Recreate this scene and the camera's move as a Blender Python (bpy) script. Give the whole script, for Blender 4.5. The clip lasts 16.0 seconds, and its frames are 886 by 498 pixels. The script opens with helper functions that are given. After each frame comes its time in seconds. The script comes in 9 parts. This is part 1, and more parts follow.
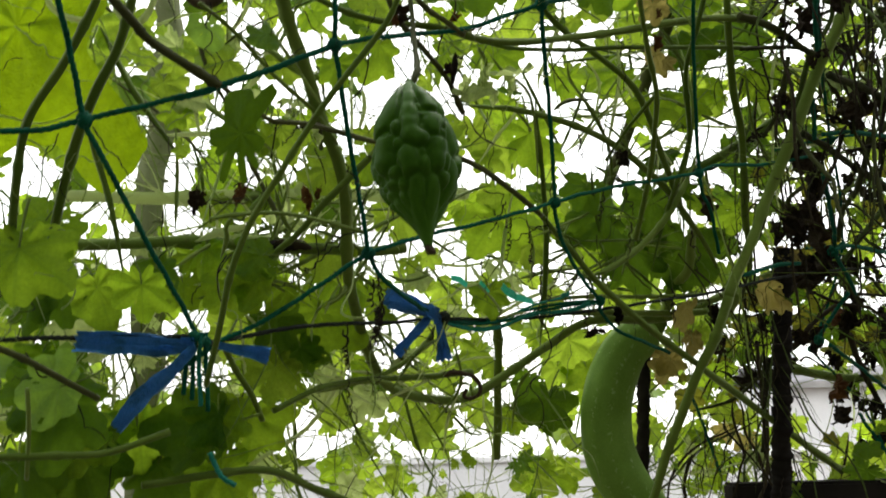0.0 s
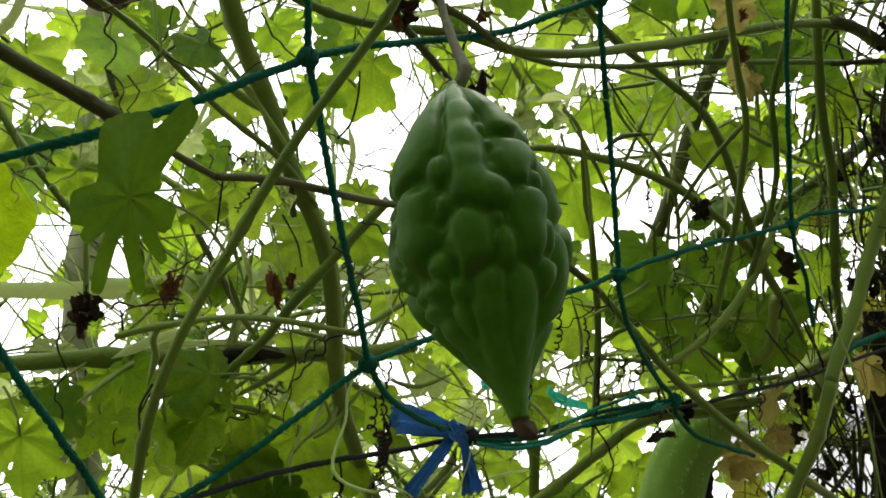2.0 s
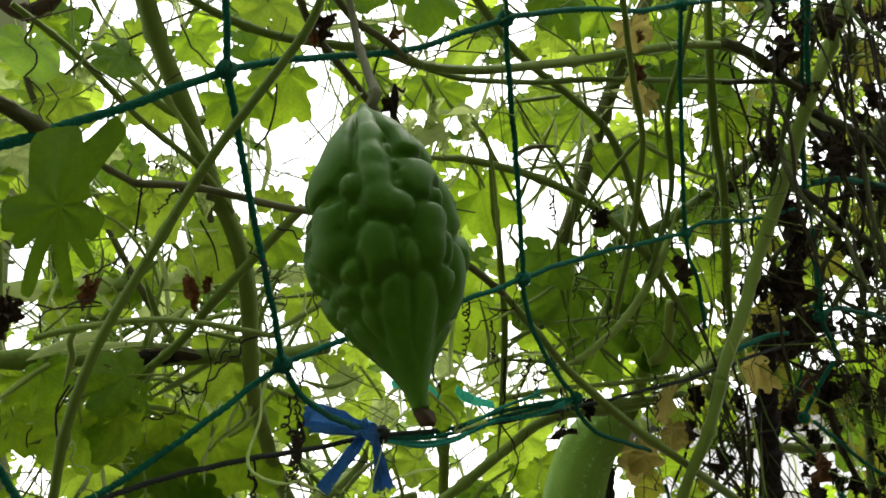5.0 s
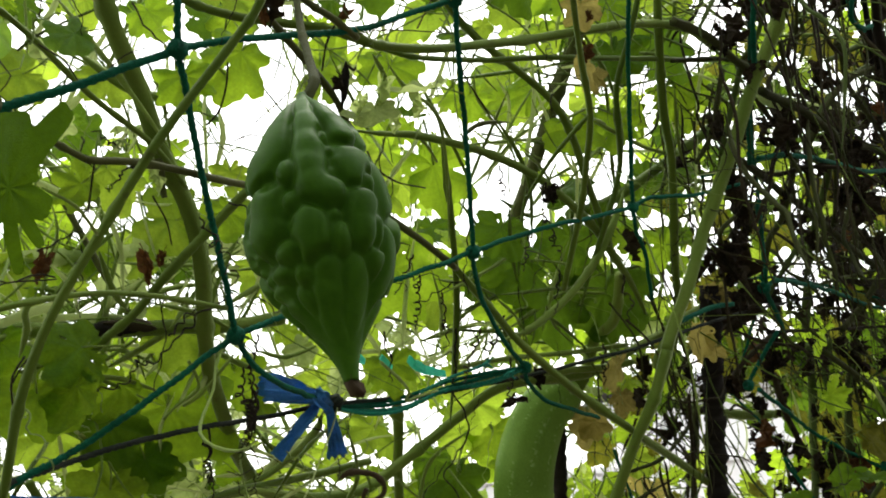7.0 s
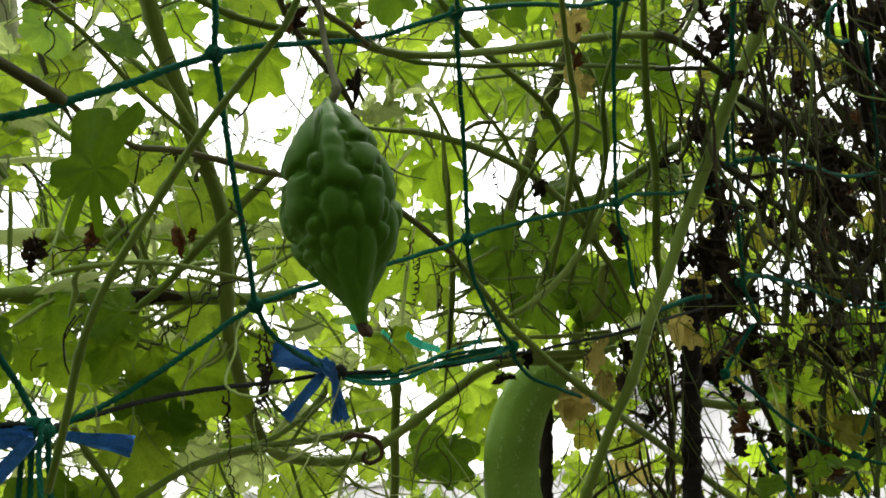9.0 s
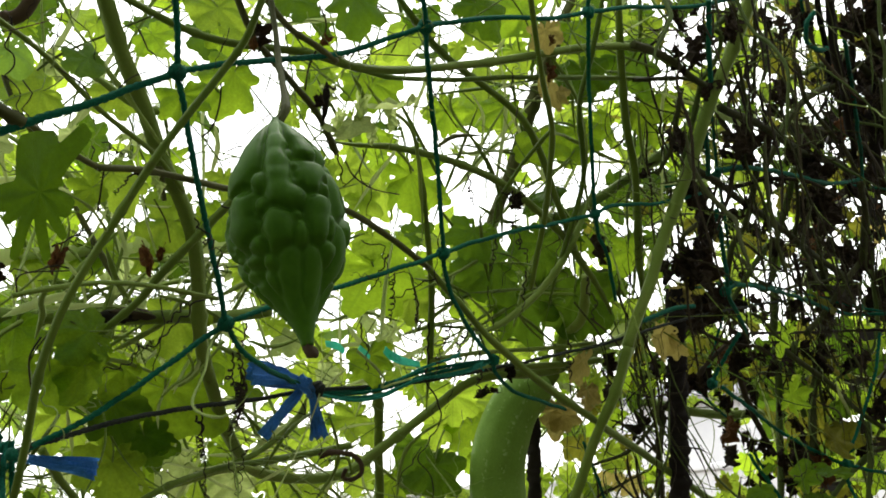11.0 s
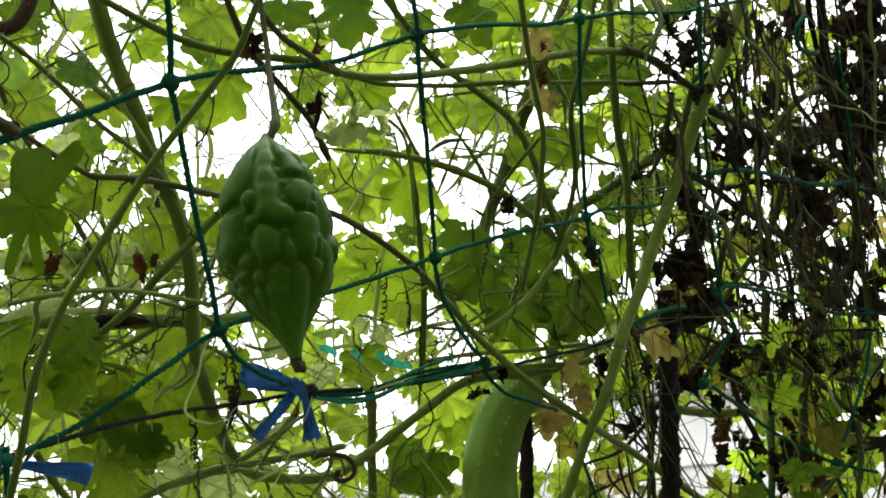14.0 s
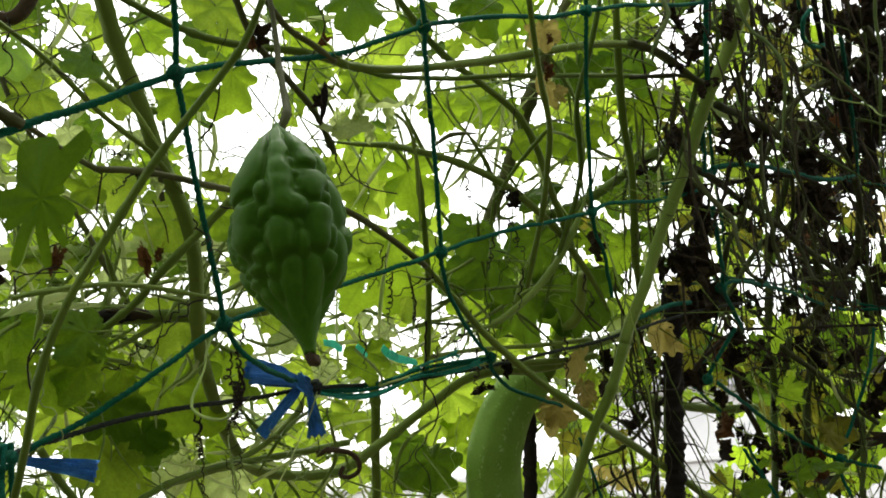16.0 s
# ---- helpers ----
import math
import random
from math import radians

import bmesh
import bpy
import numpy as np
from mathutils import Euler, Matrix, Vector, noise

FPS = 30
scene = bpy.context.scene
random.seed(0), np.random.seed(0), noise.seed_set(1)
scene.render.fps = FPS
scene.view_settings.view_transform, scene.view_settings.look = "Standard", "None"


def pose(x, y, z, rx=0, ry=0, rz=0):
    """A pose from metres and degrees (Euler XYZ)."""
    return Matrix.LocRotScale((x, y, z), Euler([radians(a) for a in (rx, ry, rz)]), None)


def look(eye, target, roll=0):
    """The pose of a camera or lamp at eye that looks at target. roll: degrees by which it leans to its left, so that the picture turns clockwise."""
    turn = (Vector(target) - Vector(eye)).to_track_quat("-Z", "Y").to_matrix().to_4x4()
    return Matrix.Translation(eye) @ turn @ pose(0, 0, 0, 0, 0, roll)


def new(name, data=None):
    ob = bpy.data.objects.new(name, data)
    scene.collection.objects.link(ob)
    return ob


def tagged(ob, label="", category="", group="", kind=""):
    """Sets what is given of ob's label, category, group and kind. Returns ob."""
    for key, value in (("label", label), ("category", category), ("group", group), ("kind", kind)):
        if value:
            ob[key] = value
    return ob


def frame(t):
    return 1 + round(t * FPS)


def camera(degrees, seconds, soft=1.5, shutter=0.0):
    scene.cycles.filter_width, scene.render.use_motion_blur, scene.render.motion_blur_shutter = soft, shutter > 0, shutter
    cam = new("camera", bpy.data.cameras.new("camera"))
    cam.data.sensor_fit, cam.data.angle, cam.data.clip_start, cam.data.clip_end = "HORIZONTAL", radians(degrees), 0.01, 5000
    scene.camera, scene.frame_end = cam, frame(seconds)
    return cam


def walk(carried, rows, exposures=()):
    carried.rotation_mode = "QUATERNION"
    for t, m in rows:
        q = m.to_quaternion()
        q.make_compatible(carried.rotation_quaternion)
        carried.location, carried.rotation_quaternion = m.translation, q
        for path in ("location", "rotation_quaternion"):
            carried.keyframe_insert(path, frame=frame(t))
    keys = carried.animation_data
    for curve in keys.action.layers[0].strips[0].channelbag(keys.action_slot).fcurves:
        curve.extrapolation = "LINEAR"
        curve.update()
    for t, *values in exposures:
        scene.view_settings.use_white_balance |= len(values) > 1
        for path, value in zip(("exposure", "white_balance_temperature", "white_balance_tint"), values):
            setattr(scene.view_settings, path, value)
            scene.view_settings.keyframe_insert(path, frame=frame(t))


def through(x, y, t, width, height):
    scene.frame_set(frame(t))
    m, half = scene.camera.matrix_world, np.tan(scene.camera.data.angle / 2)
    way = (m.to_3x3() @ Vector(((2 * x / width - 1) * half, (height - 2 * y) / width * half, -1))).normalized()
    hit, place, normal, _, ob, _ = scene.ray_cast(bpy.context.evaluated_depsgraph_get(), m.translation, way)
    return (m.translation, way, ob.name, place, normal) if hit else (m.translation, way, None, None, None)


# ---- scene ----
cam = camera(51.6, 16.0, soft=1.8, shutter=0.5)
PATH = [
    (0, (0.012, 0.045, 1.516), (0.007, 2.002, 1.926), -1.4),
    (0.5, (0.017, 0.07, 1.546), (0.024, 2.022, 1.979), -2.9),
    (1, (0.003, 0.17, 1.571), (0.051, 2.119, 2.02), -4.3),
    (1.5, (-0.004, 0.258, 1.582), (0.072, 2.201, 2.048), -5.9),
    (2, (-0.016, 0.272, 1.594), (0.025, 2.202, 2.118), -4.1),
    (2.5, (-0.017, 0.278, 1.592), (0.035, 2.214, 2.091), -3.9),
    (3, (-0.022, 0.275, 1.593), (0.049, 2.209, 2.097), -3.5),
    (3.5, (-0.017, 0.271, 1.595), (0.121, 2.199, 2.111), -3.8),
    (4, (-0.021, 0.267, 1.597), (0.156, 2.194, 2.101), -3.7),
    (4.5, (-0.015, 0.265, 1.595), (0.209, 2.186, 2.106), -4.5),
    (4.7, (-0.016, 0.258, 1.592), (0.205, 2.177, 2.109), -5.0),
    (6.8, (-0.003, 0.221, 1.582), (0.258, 2.149, 2.043), -5.4),
    (7, (-0.007, 0.227, 1.587), (0.289, 2.155, 2.03), -5.4),
    (7.5, (0.003, 0.202, 1.573), (0.316, 2.131, 1.997), -5.1),
    (8, (-0.002, 0.168, 1.56), (0.296, 2.099, 1.985), -4.6),
    (8.5, (-0.018, 0.157, 1.561), (0.262, 2.088, 1.999), -4.3),
    (9, (-0.015, 0.156, 1.563), (0.277, 2.086, 1.996), -3.9),
    (9.5, (-0.008, 0.159, 1.563), (0.298, 2.088, 1.996), -4.3),
    (9.7, (-0.007, 0.155, 1.565), (0.298, 2.083, 2.002), -4.4),
    (11.8, (0.009, 0.156, 1.565), (0.304, 2.08, 2.023), -4.8),
    (12, (0.009, 0.155, 1.568), (0.307, 2.08, 2.021), -4.7),
    (12.5, (0.005, 0.157, 1.567), (0.297, 2.086, 2.009), -4.7),
    (13, (0.008, 0.15, 1.569), (0.307, 2.076, 2.018), -4.8),
    (13.5, (0.009, 0.142, 1.57), (0.302, 2.068, 2.023), -4.7),
    (14, (0.008, 0.146, 1.571), (0.31, 2.073, 2.015), -4.7),
    (14.5, (0.003, 0.152, 1.567), (0.298, 2.081, 2.003), -4.4),
    (15, (0.007, 0.154, 1.568), (0.319, 2.082, 2.0), -4.8),
    (15.5, (0.007, 0.153, 1.568), (0.318, 2.081, 2.0), -4.7),
    (16, (0.002, 0.154, 1.571), (0.309, 2.082, 2.008), -4.8),
]
walk(cam, [(t, look(eye, target, roll)) for t, eye, target, roll in PATH], [(0, -0.3), (0.7, -0.28), (1.6, -0.06), (2.2, 0.02), (5, 0.03), (7, 0.09), (9, 0.03), (16, 0.02)])
SKY, SUN = 0.225, 1.25

# ---- world and light ----
world = bpy.data.worlds.new("overcast_sky")
scene.world = world
world.use_nodes = True
wn, wl = world.node_tree.nodes, world.node_tree.links
wn.clear()
sky = wn.new("ShaderNodeTexSky")
sky.sky_type, sky.sun_disc = "NISHITA", False
sky.sun_elevation, sky.sun_rotation = radians(52), radians(25)
sky.dust_density, sky.air_density = 4.0, 1.0
cloud_map = wn.new("ShaderNodeTexCoord")
cloud = wn.new("ShaderNodeTexNoise")
cloud.inputs["Scale"].default_value, cloud.inputs["Detail"].default_value = 2.2, 5
cloud_ramp = wn.new("ShaderNodeValToRGB")
cloud_ramp.color_ramp.elements[0].color = (11.0, 11.0, 10.8, 1)
cloud_ramp.color_ramp.elements[1].color = (16.0, 16.0, 15.8, 1)
cover = wn.new("ShaderNodeMix")
cover.data_type = "RGBA"
cover.inputs[0].default_value = 0.86
sky_out, sky_bg = wn.new("ShaderNodeOutputWorld"), wn.new("ShaderNodeBackground")
sky_bg.inputs["Strength"].default_value = SKY
wl.new(cloud_map.outputs["Generated"], cloud.inputs["Vector"])
wl.new(cloud.outputs["Fac"], cloud_ramp.inputs[0])
wl.new(sky.outputs[0], cover.inputs[6])
wl.new(cloud_ramp.outputs[0], cover.inputs[7])
wl.new(cover.outputs[2], sky_bg.inputs["Color"])
wl.new(sky_bg.outputs[0], sky_out.inputs["Surface"])

sun = new("sun", bpy.data.lights.new("sun", "SUN"))
sun.data.energy, sun.data.angle, sun.data.color = SUN, radians(18), (1.0, 0.96, 0.9)
sun.matrix_world = look((1.5, 3.2, 6.0), (0, 0, 0))


# ---- materials ----
def material(name):
    m = bpy.data.materials.new(name)
    m.use_nodes = True
    n, l = m.node_tree.nodes, m.node_tree.links
    return m, n, l, n["Principled BSDF"]


def ramp(n, *stops):
    r = n.new("ShaderNodeValToRGB")
    e = r.color_ramp.elements
    while len(e) < len(stops):
        e.new(0.5)
    for k, (at, c) in enumerate(stops):
        e[k].position, e[k].color = at, (*c, 1)
    return r


def mix(n, l, kind, fac, a, b):
    m = n.new("ShaderNodeMix")
    m.data_type, m.blend_type = "RGBA", kind
    for socket, v in ((m.inputs[0], fac), (m.inputs[6], a), (m.inputs[7], b)):
        if isinstance(v, (int, float)):
            socket.default_value = v
        elif isinstance(v, tuple):
            socket.default_value = (*v, 1)
        else:
            l.new(v, socket)
    return m.outputs[2]


def maths(n, l, op, a, b=0.0, c=0.0):
    m = n.new("ShaderNodeMath")
    m.operation = op
    for socket, v in zip(m.inputs, (a, b, c)):
        if isinstance(v, (int, float)):
            socket.default_value = v
        else:
            l.new(v, socket)
    return m.outputs[0]


def noise_tex(n, l, scale, detail=4, vector=None, rough=0.55):
    t = n.new("ShaderNodeTexNoise")
    t.inputs["Scale"].default_value, t.inputs["Detail"].default_value, t.inputs["Roughness"].default_value = scale, detail, rough
    if vector is not None:
        l.new(vector, t.inputs["Vector"])
    return t.outputs["Fac"]


def bump(n, l, height, strength, distance, bsdf):
    b = n.new("ShaderNodeBump")
    b.inputs["Strength"].default_value, b.inputs["Distance"].default_value = strength, distance
    l.new(height, b.inputs["Height"])
    l.new(b.outputs[0], bsdf.inputs["Normal"])
    return b.outputs[0]


def leaf_material(name, dark, light, shine_through, part=0.5, rough=0.5, veins=0.3, lobes=5):
    """A thin leaf: diffuse and glossy on the face, letting light through, with pale veins that fan out from the stalk."""
    m, n, l, p = material(name)
    tc, info = n.new("ShaderNodeTexCoord"), n.new("ShaderNodeObjectInfo")
    sep = n.new("ShaderNodeSeparateXYZ")
    l.new(tc.outputs["Object"], sep.inputs[0])
    x, y = sep.outputs[0], sep.outputs[1]
    angle = maths(n, l, "ARCTAN2", x, y)
    reach = maths(n, l, "SQRT", maths(n, l, "ADD", maths(n, l, "MULTIPLY", x, x), maths(n, l, "MULTIPLY", y, y)))
    gap = 2 * math.pi / (lobes + 2)
    off = maths(n, l, "PINGPONG", maths(n, l, "ADD", angle, 20 * gap), gap / 2)
    main = maths(n, l, "LESS_THAN", maths(n, l, "MULTIPLY", off, reach), 0.022)
    side = maths(n, l, "PINGPONG", maths(n, l, "SUBTRACT", reach, maths(n, l, "MULTIPLY", off, 0.16)), 0.055)
    fine = maths(n, l, "LESS_THAN", side, 0.009)
    vein = maths(n, l, "MAXIMUM", main, maths(n, l, "MULTIPLY", fine, 0.55))
    blotch = noise_tex(n, l, 5.0, 5, tc.outputs["Object"])
    grain = noise_tex(n, l, 60.0, 3, tc.outputs["Object"])
    tone = maths(n, l, "ADD", maths(n, l, "MULTIPLY", info.outputs["Random"], 0.55), maths(n, l, "MULTIPLY", blotch, 0.5))
    face = ramp(n, (0.15, dark), (0.85, light))
    l.new(tone, face.inputs[0])
    pale = mix(n, l, "MIX", maths(n, l, "MULTIPLY", vein, veins), face.outputs[0], tuple(min(1, c * 1.5 + 0.03) for c in light))
    lit = mix(n, l, "MULTIPLY", 0.35, pale, mix(n, l, "MIX", grain, (0.55, 0.6, 0.5), (1, 1, 1)))
    l.new(lit, p.inputs["Base Color"])
    p.inputs["Roughness"].default_value = rough
    p.inputs["Specular IOR Level"].default_value = 0.05
    normal = bump(n, l, maths(n, l, "ADD", maths(n, l, "MULTIPLY", grain, 0.4), maths(n, l, "MULTIPLY", vein, -0.8)), 0.3, 0.02, p)
    thin = n.new("ShaderNodeBsdfTranslucent")
    glow = ramp(n, (0.1, tuple(c * 0.42 for c in shine_through)), (0.9, tuple(min(1, c * 1.1) for c in shine_through)))
    pucker = noise_tex(n, l, 17.0, 3, tc.outputs["Object"], 0.6)
    l.new(maths(n, l, "ADD", tone, maths(n, l, "MULTIPLY_ADD", pucker, 0.6, -0.3)), glow.inputs[0])
    l.new(mix(n, l, "MIX", maths(n, l, "MULTIPLY", vein, 0.3), glow.outputs[0], tuple(c * 0.42 for c in shine_through)), thin.inputs["Color"])
    l.new(normal, thin.inputs["Normal"])
    both = n.new("ShaderNodeMixShader")
    both.inputs[0].default_value = part
    l.new(p.outputs[0], both.inputs[1])
    l.new(thin.outputs[0], both.inputs[2])
    l.new(both.outputs[0], n["Material Output"].inputs["Surface"])
    return m


def stem_material(name, a, b, c, scale=90.0, rough=0.6, streak=14.0, through=0.0):
    """A plant stem: lengthwise streaks, fine hair-like grain and darker scars; with through set it lets some light
    pass.
    """
    m, n, l, p = material(name)
    tc, info = n.new("ShaderNodeTexCoord"), n.new("ShaderNodeObjectInfo")
    broad = noise_tex(n, l, streak, 5, tc.outputs["Object"])
    grain = noise_tex(n, l, scale * 6, 3, tc.outputs["Object"])
    scars = noise_tex(n, l, scale, 4, tc.outputs["Object"], 0.7)
    tone = maths(n, l, "ADD", maths(n, l, "MULTIPLY", broad, 0.75), maths(n, l, "MULTIPLY", info.outputs["Random"], 0.3))
    base = ramp(n, (0.25, a), (0.8, b))
    l.new(tone, base.inputs[0])
    mark = ramp(n, (0.6, (0, 0, 0)), (0.72, (1, 1, 1)))
    l.new(scars, mark.inputs[0])
    col = mix(n, l, "MIX", maths(n, l, "MULTIPLY", mark.outputs[0], 0.6), base.outputs[0], c)
    l.new(mix(n, l, "MULTIPLY", 0.4, col, mix(n, l, "MIX", grain, (0.5, 0.5, 0.45), (1, 1, 1))), p.inputs["Base Color"])
    p.inputs["Roughness"].default_value = rough
    p.inputs["Specular IOR Level"].default_value = 0.08
    bump(n, l, maths(n, l, "ADD", grain, scars), 0.45, 0.0012, p)
    if rough < 0.7:
        # fine pale hairs
        p.inputs["Sheen Weight"].default_value, p.inputs["Sheen Roughness"].default_value = 0.22, 0.3
        p.inputs["Sheen Tint"].default_value = (0.85, 0.92, 0.66, 1)
    if through:
        thin, both = n.new("ShaderNodeBsdfTranslucent"), n.new("ShaderNodeMixShader")
        thin.inputs["Color"].default_value = (0.80, 0.86, 0.50, 1)
        both.inputs[0].default_value = through
        l.new(p.outputs[0], both.inputs[1])
        l.new(thin.outputs[0], both.inputs[2])
        l.new(both.outputs[0], n["Material Output"].inputs["Surface"])
    return m


def cord_material(name, a, b, rough=0.75):
    """Twisted plastic cord: fine fibres and some dirt."""
    m, n, l, p = material(name)
    tc = n.new("ShaderNodeTexCoord")
    fibre = noise_tex(n, l, 900, 3, tc.outputs["Object"])
    dirt = noise_tex(n, l, 45, 5, tc.outputs["Object"], 0.7)
    base = ramp(n, (0.3, a), (0.7, b))
    l.new(fibre, base.inputs[0])
    soil = ramp(n, (0.52, (1, 1, 1)), (0.68, (0.35, 0.36, 0.3)))
    l.new(dirt, soil.inputs[0])
    l.new(mix(n, l, "MULTIPLY", 0.8, base.outputs[0], soil.outputs[0]), p.inputs["Base Color"])
    p.inputs["Roughness"].default_value = rough
    p.inputs["Specular IOR Level"].default_value = 0.12
    bump(n, l, fibre, 0.6, 0.0008, p)
    return m


leaf_green = leaf_material("bitter_gourd_leaf", (0.028, 0.080, 0.008), (0.058, 0.15, 0.014), (0.47, 0.70, 0.032), 0.62)
# brighter, yellower copy of the leaf material
leaf_bright = leaf_material("brighter_leaf", (0.055, 0.13, 0.012), (0.105, 0.21, 0.022), (0.55, 0.75, 0.055), 0.64)
leaf_vivid = leaf_material("large_sunlit_leaf", (0.05, 0.12, 0.008), (0.10, 0.21, 0.014), (0.50, 0.72, 0.010), 0.72, 0.5, 0.2, lobes=3)
# darker copy of the leaf material: the shade on one leaf, put into its colour
leaf_shaded = leaf_material("deep_shade_leaf", (0.022, 0.062, 0.003), (0.044, 0.105, 0.006), (0.20, 0.36, 0.012), 0.22, veins=0.12)
# leaf material again, darkened: shade under other leaves is in the colour
leaf_deep = leaf_material("shaded_leaf", (0.022, 0.060, 0.003), (0.042, 0.098, 0.006), (0.21, 0.37, 0.020), 0.42)
leaf_broad = leaf_material("broad_gourd_leaf", (0.045, 0.11, 0.03), (0.09, 0.18, 0.06), (0.36, 0.58, 0.06), 0.55, lobes=3)
# pale leaf: light falling on the front is put into the colour
leaf_pale = leaf_material("pale_lit_leaf", (0.12, 0.19, 0.06), (0.28, 0.36, 0.16), (0.66, 0.78, 0.26), 0.66, 0.6)
leaf_olive = leaf_material("withering_leaf", (0.05, 0.055, 0.008), (0.12, 0.12, 0.02), (0.34, 0.34, 0.03), 0.5, 0.65)
leaf_yellow = leaf_material("yellowed_leaf", (0.06, 0.045, 0.012), (0.32, 0.26, 0.07), (0.60, 0.50, 0.13), 0.45, 0.65)
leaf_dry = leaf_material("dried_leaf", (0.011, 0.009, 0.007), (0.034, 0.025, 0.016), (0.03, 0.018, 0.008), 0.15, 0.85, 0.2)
leaf_brown = leaf_material("brown_leaf", (0.045, 0.022, 0.010), (0.12, 0.060, 0.026), (0.24, 0.10, 0.03), 0.22, 0.8, 0.3)
def mass_material(name, dark, light, shine_through):
    """Leaves in a mass: the tone varies from leaf to leaf."""
    m, n, l, p = material(name)
    geo, tc = n.new("ShaderNodeNewGeometry"), n.new("ShaderNodeTexCoord")
    tone = maths(n, l, "ADD", maths(n, l, "MULTIPLY", geo.outputs["Random Per Island"], 0.7), maths(n, l, "MULTIPLY", noise_tex(n, l, 40, 4, tc.outputs["Object"]), 0.4))
    face, glow = ramp(n, (0.15, dark), (0.85, light)), ramp(n, (0.1, tuple(c * 0.6 for c in shine_through)), (0.9, shine_through))
    l.new(tone, face.inputs[0])
    l.new(tone, glow.inputs[0])
    l.new(face.outputs[0], p.inputs["Base Color"])
    p.inputs["Roughness"].default_value = 0.55
    thin, both = n.new("ShaderNodeBsdfTranslucent"), n.new("ShaderNodeMixShader")
    l.new(glow.outputs[0], thin.inputs["Color"])
    both.inputs[0].default_value = 0.5
    l.new(p.outputs[0], both.inputs[1])
    l.new(thin.outputs[0], both.inputs[2])
    l.new(both.outputs[0], n["Material Output"].inputs["Surface"])
    return m


leaf_mass = mass_material("leaf_mass", (0.035, 0.085, 0.016), (0.075, 0.16, 0.03), (0.30, 0.50, 0.045))
leaf_mass_bright = mass_material("bright_leaf_mass", (0.06, 0.13, 0.02), (0.11, 0.21, 0.035), (0.47, 0.68, 0.035))
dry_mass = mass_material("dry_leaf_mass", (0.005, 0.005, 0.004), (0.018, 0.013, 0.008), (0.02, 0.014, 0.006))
stem_green = stem_material("green_stem", (0.055, 0.098, 0.012), (0.125, 0.185, 0.028), (0.06, 0.055, 0.02))
stem_pale = stem_material("pale_stem", (0.098, 0.155, 0.024), (0.20, 0.275, 0.056), (0.10, 0.09, 0.035))
stem_old = stem_material("old_stem", (0.038, 0.045, 0.013), (0.085, 0.092, 0.03), (0.05, 0.04, 0.025))
stem_dry = stem_material("dry_stem", (0.012, 0.010, 0.007), (0.045, 0.036, 0.020), (0.01, 0.008, 0.006), rough=0.85)
stem_brown = stem_material("brown_stem", (0.040, 0.028, 0.016), (0.10, 0.070, 0.042), (0.04, 0.03, 0.02), rough=0.75)
# two darker stem copies: the shade among the dry vines is in their colour
stem_olive = stem_material("shaded_olive_stem", (0.020, 0.024, 0.008), (0.058, 0.066, 0.022), (0.02, 0.016, 0.01), rough=0.8)
stem_shaded = stem_material("shaded_green_stem", (0.038, 0.060, 0.014), (0.085, 0.118, 0.032), (0.03, 0.03, 0.012), rough=0.75)
# lighter stem copy: light from above is put into the colour
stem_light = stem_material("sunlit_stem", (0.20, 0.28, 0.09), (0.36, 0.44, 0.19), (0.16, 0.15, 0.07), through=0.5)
tendril_dry = stem_material("dry_tendril", (0.012, 0.010, 0.009), (0.04, 0.030, 0.022), (0.01, 0.01, 0.01), rough=0.7)
tendril_green = stem_material("green_tendril", (0.13, 0.19, 0.05), (0.24, 0.32, 0.10), (0.12, 0.12, 0.05))
cord_green = cord_material("green_net_cord", (0.001, 0.042, 0.024), (0.004, 0.105, 0.058))
cord_teal = cord_material("worn_teal_cord", (0.006, 0.10, 0.07), (0.03, 0.26, 0.18))
cord_black = cord_material("dark_line", (0.007, 0.011, 0.008), (0.022, 0.028, 0.020), 0.7)
def tape_material(name, a, b):
    """Thin plastic tape: fine fibres lengthwise, a dull gloss, and some light through it."""
    m = cord_material(name, a, b, 0.4)
    n, l = m.node_tree.nodes, m.node_tree.links
    thin, both, p = n.new("ShaderNodeBsdfTranslucent"), n.new("ShaderNodeMixShader"), n["Principled BSDF"]
    l.new(p.inputs["Base Color"].links[0].from_socket, thin.inputs["Color"])
    both.inputs[0].default_value = 0.35
    l.new(p.outputs[0], both.inputs[1])
    l.new(thin.outputs[0], both.inputs[2])
    l.new(both.outputs[0], n["Material Output"].inputs["Surface"])
    return m


tape_blue = tape_material("blue_plastic_tape", (0.045, 0.21, 0.60), (0.13, 0.42, 0.92))
mint_tape = tape_material("mint_plastic_tape", (0.05, 0.72, 0.48), (0.16, 0.90, 0.68))
bark_pale = stem_material("pale_trunk_bark", (0.15, 0.17, 0.085), (0.30, 0.32, 0.18), (0.12, 0.115, 0.07), 60, 0.8)
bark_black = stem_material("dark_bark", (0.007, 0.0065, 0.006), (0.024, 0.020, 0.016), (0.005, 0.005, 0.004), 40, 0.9)


